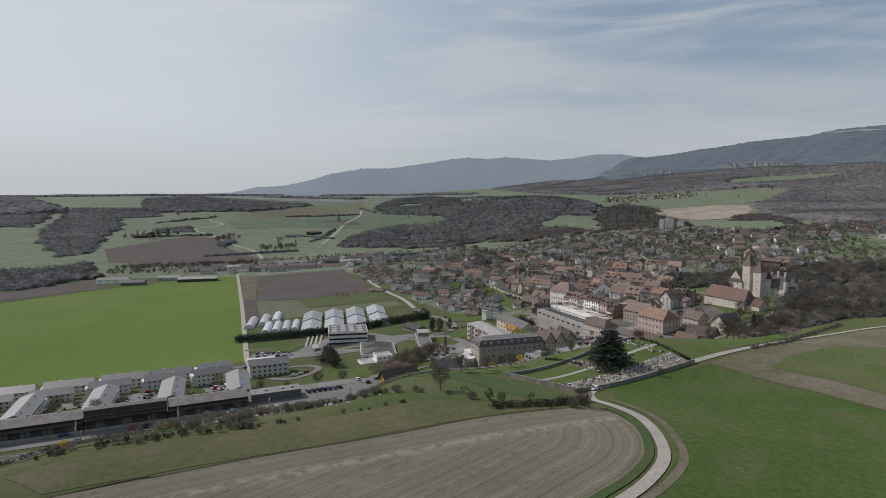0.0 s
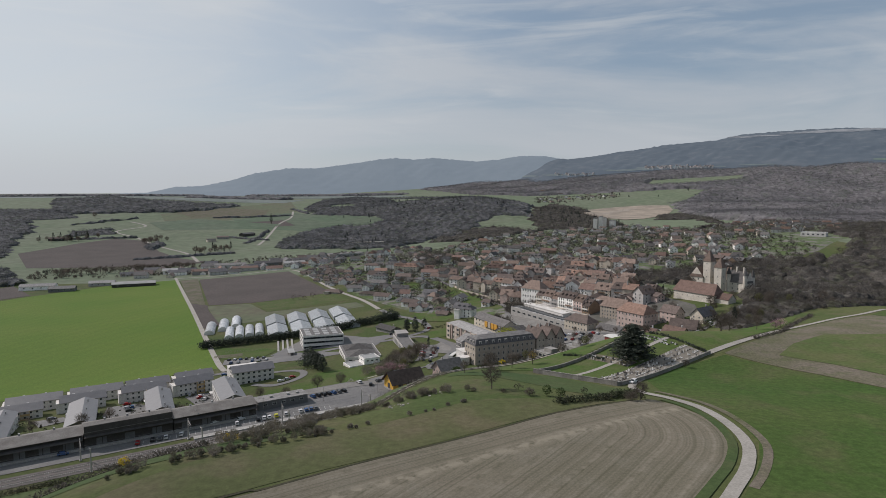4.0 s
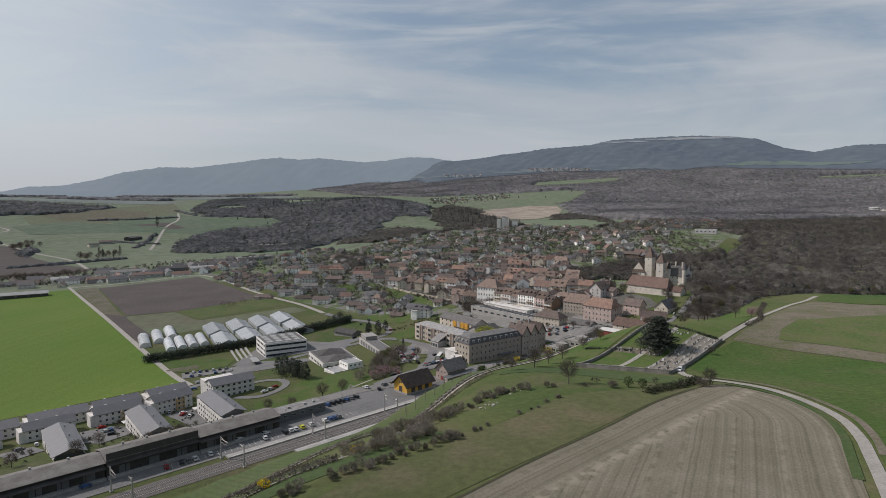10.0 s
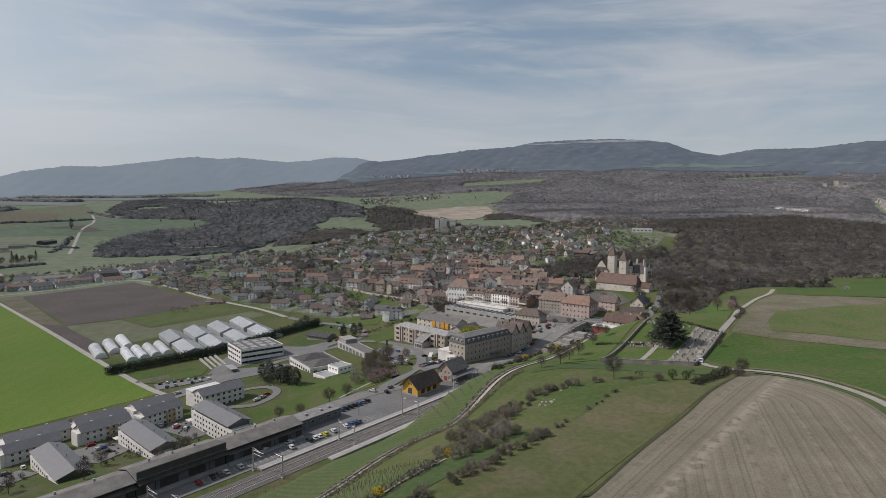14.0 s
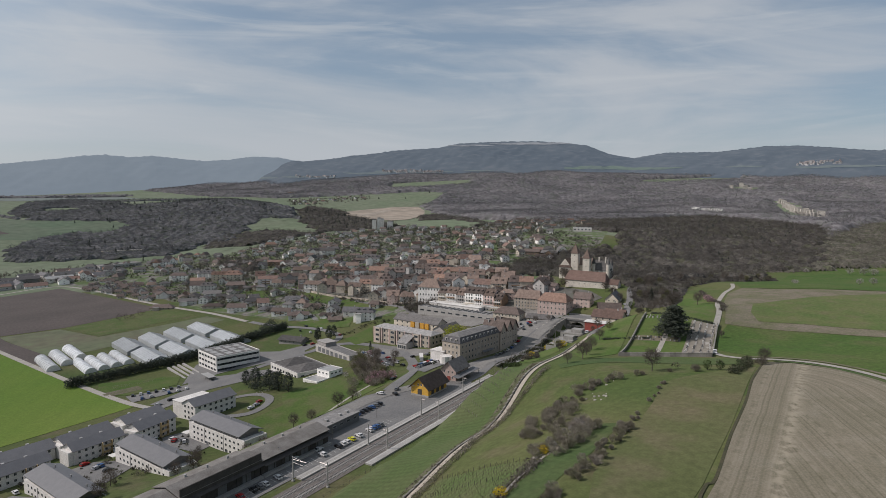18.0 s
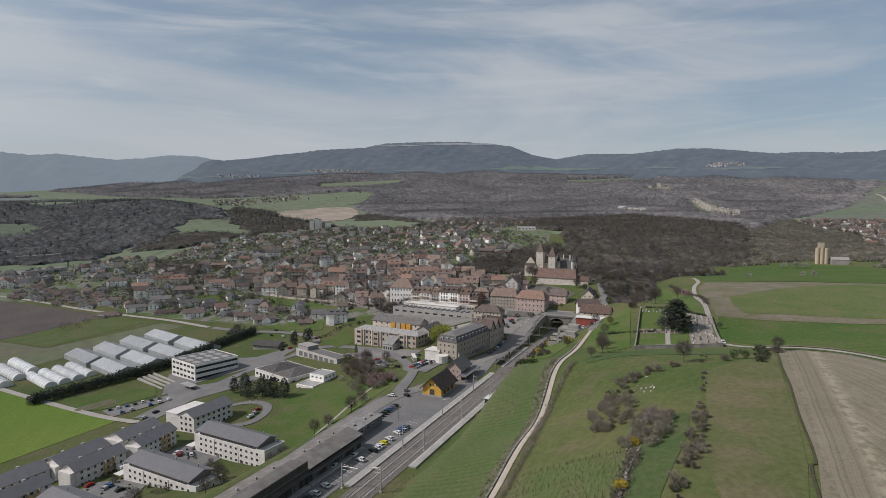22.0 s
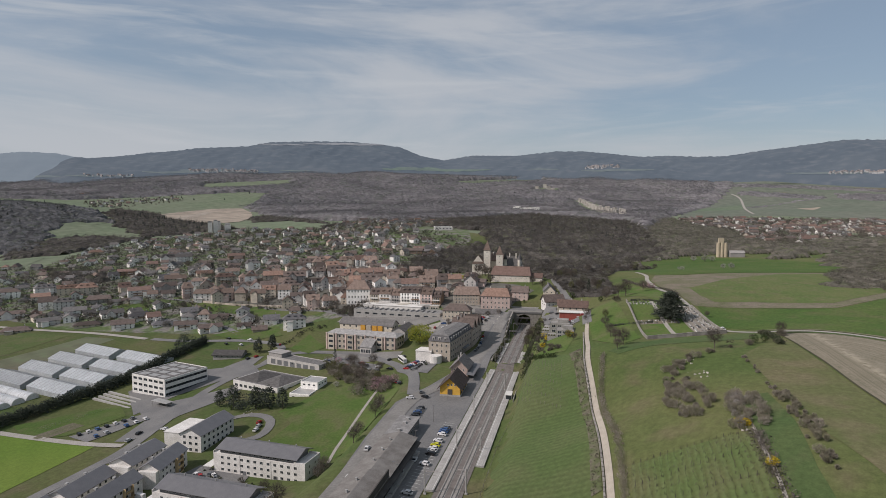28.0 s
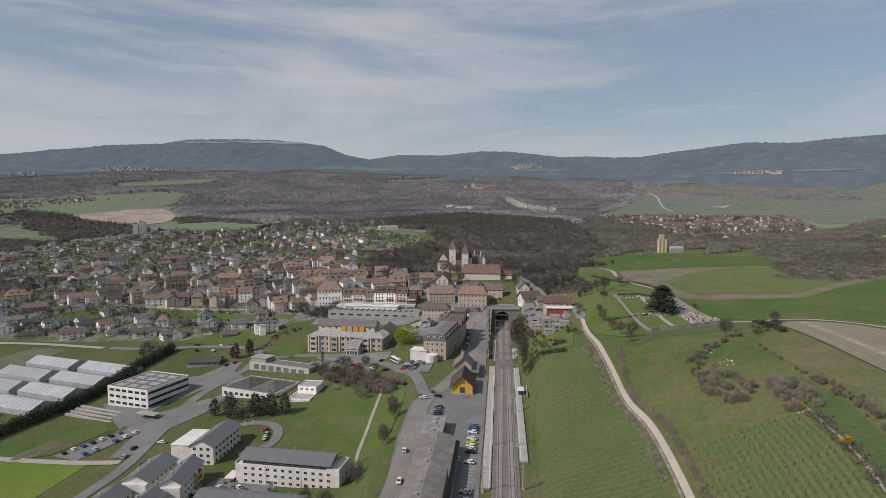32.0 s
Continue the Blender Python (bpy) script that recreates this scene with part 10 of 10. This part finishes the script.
undergrowth("villa_trees", [(-40, 640), (-20, 650), (0, 640), (-5, 622), (-30, 626)], 10, 8.0, 0.5, "needles", 63, "dark evergreens at the corner of the villas", 0.0, 160)
undergrowth("villa_hedges", [(10, 552), (40, 565), (62, 560), (60, 552), (40, 556), (14, 545)], 40, 1.6, 0.35, "hedge_mix", 64, "hedge along the street bend", 0.0, 50)
undergrowth("field_trees", [(-140, 790), (-120, 806), (-112, 800), (-130, 785)], 4, 6.0, 0.3, "twigs", 65, "small bare trees on the grass strip", 0.0, 200)


# ---------------------------------------------------------------- vehicles
MAT["tyre"] = mat("tyre", (0.02, 0.02, 0.02), (0.03, 0.03, 0.03), 2.0, 0.9)
MAT["car_glass"] = mat("car_glass", (0.02, 0.025, 0.03), (0.03, 0.035, 0.04), 1.0, 0.08)
PAINT = {"white": (0.62, 0.62, 0.62), "black": (0.018, 0.018, 0.02), "grey": (0.14, 0.145, 0.15), "silver": (0.38, 0.39, 0.40), "red": (0.30, 0.022, 0.02), "blue": (0.04, 0.09, 0.22), "yellow": (0.52, 0.50, 0.03)}


def extruded(profile, half, inset=0.0, z_in=1.0):
    """A body drawn by its side outline, tucked in above z_in."""
    s = Shape()

    def y(z):
        return half - (inset if z > z_in else 0)
    n = len(profile)
    s.face([(x, -y(z), z) for x, z in profile])
    s.face([(x, y(z), z) for x, z in reversed(profile)])
    for i in range(n):
        (xa, za), (xb, zb) = profile[i], profile[(i + 1) % n]
        s.face([(xa, y(za), za), (xb, y(zb), zb), (xb, -y(zb), zb), (xa, -y(za), za)])
    return s


def make_car(colour, van=False):
    m = mat(f"paint_{colour}", PAINT[colour], tuple(v * 0.92 for v in PAINT[colour]), 1.0, 0.3)
    ob = thing("van" if van else "car", pose(0, 0, 0), f"parked {colour} {'delivery van' if van else 'passenger car'} on asphalt", "van" if van else "car", "parked vehicles")
    if van:
        body = [(-2.6, 0.35), (2.6, 0.35), (2.6, 0.95), (1.9, 1.25), (1.3, 2.25), (-2.6, 2.3)]
        glass = [(1.42, 1.35), (1.92, 1.35), (1.4, 2.1), (0.7, 2.1), (0.7, 1.35)]
        wheels, half, zin = (1.7, -1.7), 0.98, 1.1
    else:
        body = [(-2.1, 0.3), (2.15, 0.3), (2.18, 0.72), (1.25, 0.92), (0.55, 1.42), (-1.35, 1.46), (-2.0, 0.98), (-2.15, 0.9)]
        glass = [(1.2, 0.95), (0.56, 1.36), (-1.32, 1.40), (-1.85, 0.98)]
        wheels, half, zin = (1.35, -1.35), 0.88, 0.95
    part("body", extruded(body, half, 0.14, zin).mesh("body", m), ob)
    glazing = extruded(glass, half - 0.10, 0.02, 1.2)
    if not van:
        glazing.slab([(1.3, -0.72, 0.96), (1.3, 0.72, 0.96), (0.62, 0.64, 1.42), (0.62, -0.64, 1.42)], 0.03)
        glazing.slab([(-1.42, -0.64, 1.44), (-1.42, 0.64, 1.44), (-2.02, 0.7, 1.02), (-2.02, -0.7, 1.02)], 0.03)
    part("glazing", glazing.mesh("glazing", MAT["car_glass"]), ob)
    for x in wheels:
        for sg in (-1, 1):
            part("wheel", Shape().rod((x, sg * (half - 0.2), 0.32), (x, sg * (half + 0.02), 0.32), 0.33, 0.33, 10).mesh("wheel", MAT["tyre"]), ob)
    return ob


CARS = {c: make_car(c) for c in PAINT}
VAN = make_car("white", True)
CR = random.Random(9)


def park(x, y, angle, colour=None, z=None):
    colour = colour or CR.choice(["white", "white", "black", "grey", "grey", "silver", "black", "red", "blue"])
    src = VAN if colour == "van" else CARS[colour]
    copy_thing(src, pose(x, y, (zed(x, y) + 0.36 if z is None else z), 0, 0, angle + CR.uniform(-4, 4)))


Z = 14.38
for s, colour in ((-84, "red"), (-78, "black"), (-75, "grey"), (-72.5, "white"), (-66, "white"), (-41, "white"), (-31, "black"), (-28, "white"), (-25.5, "white"), (-22, "yellow"), (-17, "white"), (-9.5, "white"), (-6.5, "blue"), (-4, "blue"), (-1.5, "grey")):
    park(*by_rail(s, 12.2), RAIL_ANGLE + 78, colour, Z)
for k in range(9):
    park(92 + 6.4 * k + 3 * (k % 2), 354.5 + 3.4 * k - 4 * (k % 2), RAIL_ANGLE + 92)
for s in (4, 7, 10, 13, 16, 19, 22):
    park(*by_rail(s, 30.5), RAIL_ANGLE + 100, CR.choice(["black", "grey", "black", "blue", "silver"]), Z)
for s, d, a, c in ((-50, 19, 20, "white"), (-38, 17, 0, "white"), (-112, 16, 0, "blue"), (-140, 17, 5, "white"), (-168, 14, 0, "silver"), (-32, 39.5, 0, "white"), (-60, 37, 180, "white"), (-80, 39.5, 0, "white"), (40, 33, 60, "black"), (36, 40, 100, "white"), (47, 37, 20, "grey"), (-120, 39, 0, "grey")):
    park(*by_rail(s, d), RAIL_ANGLE + a, c, Z if d < 36 else Z + 0.15)
for k in range(4):
    park(*by_rail(-180 - 7.5 * k, 9.5), RAIL_ANGLE, "van", Z)
for k in range(7):
    park(-156 + 4.6 * k, 509 - 0.5 * k, 84)
for k in (0, 1, 3, 4, 5):
    park(-152 + 5.4 * k, 497.5, 84)
for x, y, a in ((-146, 473, 30), (-138, 478, 30), (-128, 470, 120), (-100, 424, 30), (-104, 421, 30), (-97, 428, 30), (-150, 399, 25), (-146, 394, 25), (-158, 404, 110), (-184, 380, 110), (-190, 388, 30), (-222, 366, 25), (-216, 371, 110), (-254, 352, 25), (-246, 357, 110), (-148, 455, 30)):
    park(x, y, a)
for k in range(9):
    park(-4 + 2.7 * k, 398 + 1.2 * k, 112)
for k in range(7):
    park(0 + 2.8 * k, 408 + 0.7 * k, 100)
for x, y, a in ((-28, 388, 30), (-26, 391, 30), (-24, 394, 30), (-22, 397, 30), (-3, 420, 100), (-1, 432, 100), (-7, 428, 100), (0, 445, 100), (3, 452, 100), (8, 470, 100), (15, 437, 20), (24, 432, 20), (92, 447, 30), (96, 444, 30), (100, 441, 30), (104, 438, 30), (98, 455, 120), (108, 428, 30), (113, 424, 30), (88, 456, 30), (118, 431, 100), (59, 233.5, 215), (76, 330, 30), (82, 334, 30), (90, 330, 30), (100, 338, 30), (118, 344, 30), (150, 380, 40), (160, 384, 40), (188, 396, 40), (-8, 600, 80), (-4, 585, 80), (10, 552, 50)):
    park(x, y, a)
for x, y, a in ((18, 412, 110), (-176, 398, 110)):
    park(x, y, a, "van")
patch("street_parking", [(-13, 428), (-8, 448), (-3, 470), (-3, 490), (12, 486), (8, 462), (4, 436)], MAT["asphalt"], 0.3, "asphalt parking strip beside the street", "car park")
for k in range(14):
    park(-8 + 0.55 * k, 434 + 3.9 * k, 14, None)
for k in range(7):
    park(*by_rail(148 + 6 * k, 24.5), RAIL_ANGLE + 2, None)
for x, y, a in ((92, 440, 30), (98, 444, 30), (104, 436, 118), (110, 440, 118), (128, 444, 25), (70, 338, 25), (86, 348, 25), (112, 358, 25), (118, 362, 25), (-186, 378, 40), (-182, 370, 20), (-146, 392, 80), (-150, 396, 60), (-18, 544, 20), (-24, 546, 24), (8, 590, 100), (2, 612, 105)):
    park(x, y, a, None)

bus = thing("bus", pose(14, 424, zed(14, 424) + 0.3, 0, 0, 60), "white and dark regional bus at its stop", "bus")
part("body", Shape().box(-6, -1.25, 0.4, 6, 1.25, 3.1).mesh("body", MAT["white_paint"]), bus)
part("side_window", Shape().box(-5.8, -1.28, 1.3, 6.03, 1.28, 2.6).mesh("side_window", MAT["car_glass"]), bus)
for x in (-3.6, 3.6):
    for sg in (-1, 1):
        part("wheel", Shape().rod((x, sg * 1.0, 0.5), (x, sg * 1.28, 0.5), 0.5, 0.5, 12).mesh("wheel", MAT["tyre"]), bus)
for k in range(8):
    park(90 + 4.2 * k, 450 - 3.4 * k, 52)
for k in range(6):
    park(84 + 4.2 * k, 440 - 3.4 * k, 52)
for ob in (*CARS.values(), VAN):
    for c in list(ob.children):
        bpy.data.objects.remove(c)
    bpy.data.objects.remove(ob)
s = Shape()
for k in range(34):
    x, y = by_rail(-86 + 2.75 * k, 12.2)
    part("bay_line", Shape().box(-2.5, -0.06, 0, 2.5, 0.06, 0.02).mesh("bay_line", MAT["white_line"]), bpy.data.objects["yard"], pose(x + 1.3, y + 0.6, 14.22, 0, 0, RAIL_ANGLE + 78))
for k in range(5):
    x, y = by_rail(-90 + 32 * k, 20)
    ob = thing("street_lamp", pose(x, y, 14.2, 0, 0, RAIL_ANGLE), "slim grey street lamp in the car park", "street lamp", "street lamps")
    part("pole", Shape().rod((0, 0, 0), (0, 0, 8), 0.09, 0.06).mesh("pole", MAT["steel"]), ob)
    part("lamp_head", Shape().box(-0.2, -0.9, 7.9, 0.2, 0.3, 8.05).mesh("lamp_head", MAT["attic"]), ob)

# freight wagons waiting on the siding
for k in range(3):
    w = thing("container_wagon", pose(*by_rail(-232 - 13 * k, 5.2), 14.2, 0, 0, RAIL_ANGLE), "white container on a flat railway wagon", "wagon", "wagons")
    part("container", Shape().box(-6, -1.25, 1.2, 6, 1.25, 3.8).mesh("container", MAT["white_paint"]), w)
    part("chassis", Shape().box(-6.3, -1.2, 0.7, 6.3, 1.2, 1.15).mesh("chassis", MAT["attic"]), w)
    for u in (-4.6, -3.2, 3.2, 4.6):
        part("wheelset", Shape().rod((u, -0.9, 0.5), (u, 0.9, 0.5), 0.45, 0.45, 10).mesh("wheelset", MAT["tyre"]), w)

# ---------------------------------------------------------------- pale cliff in the far woods
cl = random.Random(2)
cliff = thing("cliff", pose(0, 0, 0), "pale irregular limestone cliff in the far woods", "cliff", kind="structure")
for k in range(46):
    f = k / 45
    x, y = 2289 - 660 * f + cl.uniform(-6, 6), 1399 - 440 * f - 30 * f * f + cl.uniform(-6, 6)
    w, hh = cl.uniform(16, 26), 21 * (0.45 + 0.55 * f) * cl.uniform(0.7, 1.15)
    s = Shape().prism([(-w / 2 + cl.uniform(-3, 3), -6), (w / 2, -7), (w * 0.4, 5), (-w * 0.3, 6)], -8, hh * 0.6)
    s.prism([(-w / 3, -3), (w * 0.3, -4), (w * 0.2, 4), (-w * 0.3, 5)], hh * 0.6, hh + 4)
    part("rock", s.mesh("rock", MAT["limestone"]), cliff, pose(x, y, zed(x, y), cl.uniform(-6, 6), cl.uniform(-6, 6), -60 + cl.uniform(-30, 30)))
for x, y, L, W, hh in ((1672, 1300, 70, 16, 12), (1655, 1345, 26, 18, 16)):
    flat_block("clinic", (x - L * 0.13, y + L * 0.48), (x + L * 0.13, y - L * 0.48), W, hh, "render_white", "long white building among the far woods", "building", zed(x, y) + 4, 3, 9, 2, (3.0, 1.8))
flat_block("factory", (-118, 1260), (-48, 1298), 24, 7, "render_grey", "long low grey factory at the edge of the town", "factory", zed(-85, 1285), 1, 12, 3, (3.5, 1.4))
for x, y in ((2516, 1748), (2578, 1740), (2507, 1656), (2540, 1700)):
    w = cl.uniform(14, 24)
    part("rock", Shape().prism([(-w / 2, -6), (w / 2, -7), (w * 0.4, 5), (-w * 0.3, 6)], -8, cl.uniform(14, 22)).mesh("rock", MAT["limestone"]), cliff, pose(x, y, zed(x, y), 3, -4, -60 + cl.uniform(-30, 30)))
# hamlet on the green slope behind the quarry, and houses below the cliff
for k, (x, y) in enumerate(((713, 2612), (759, 2672), (745, 2581), (779, 2607), (768, 2527), (837, 2655), (824, 2571), (884, 2640), (893, 2607), (946, 2678), (943, 2617), (988, 2658), (1000, 2620), (1047, 2660), (1033, 2602), (694, 2499), (718, 2478), (1646, 1139), (1664, 1126), (1739, 1140), (1727, 1114), (1727, 1077))):
    town_house(x, y, (20, 75, -30, 50)[k % 4], 13 + 3 * (k % 3), 2, ("wb", "cr", "wg", "gb", "cp")[k % 5], True)
undergrowth("hamlet_trees", [(640, 2450), (700, 2700), (1080, 2720), (1080, 2580), (820, 2480)], 160, 6.0, 1.6, "shrub_mix", 81, "bare trees round the far hamlet", facets=22)
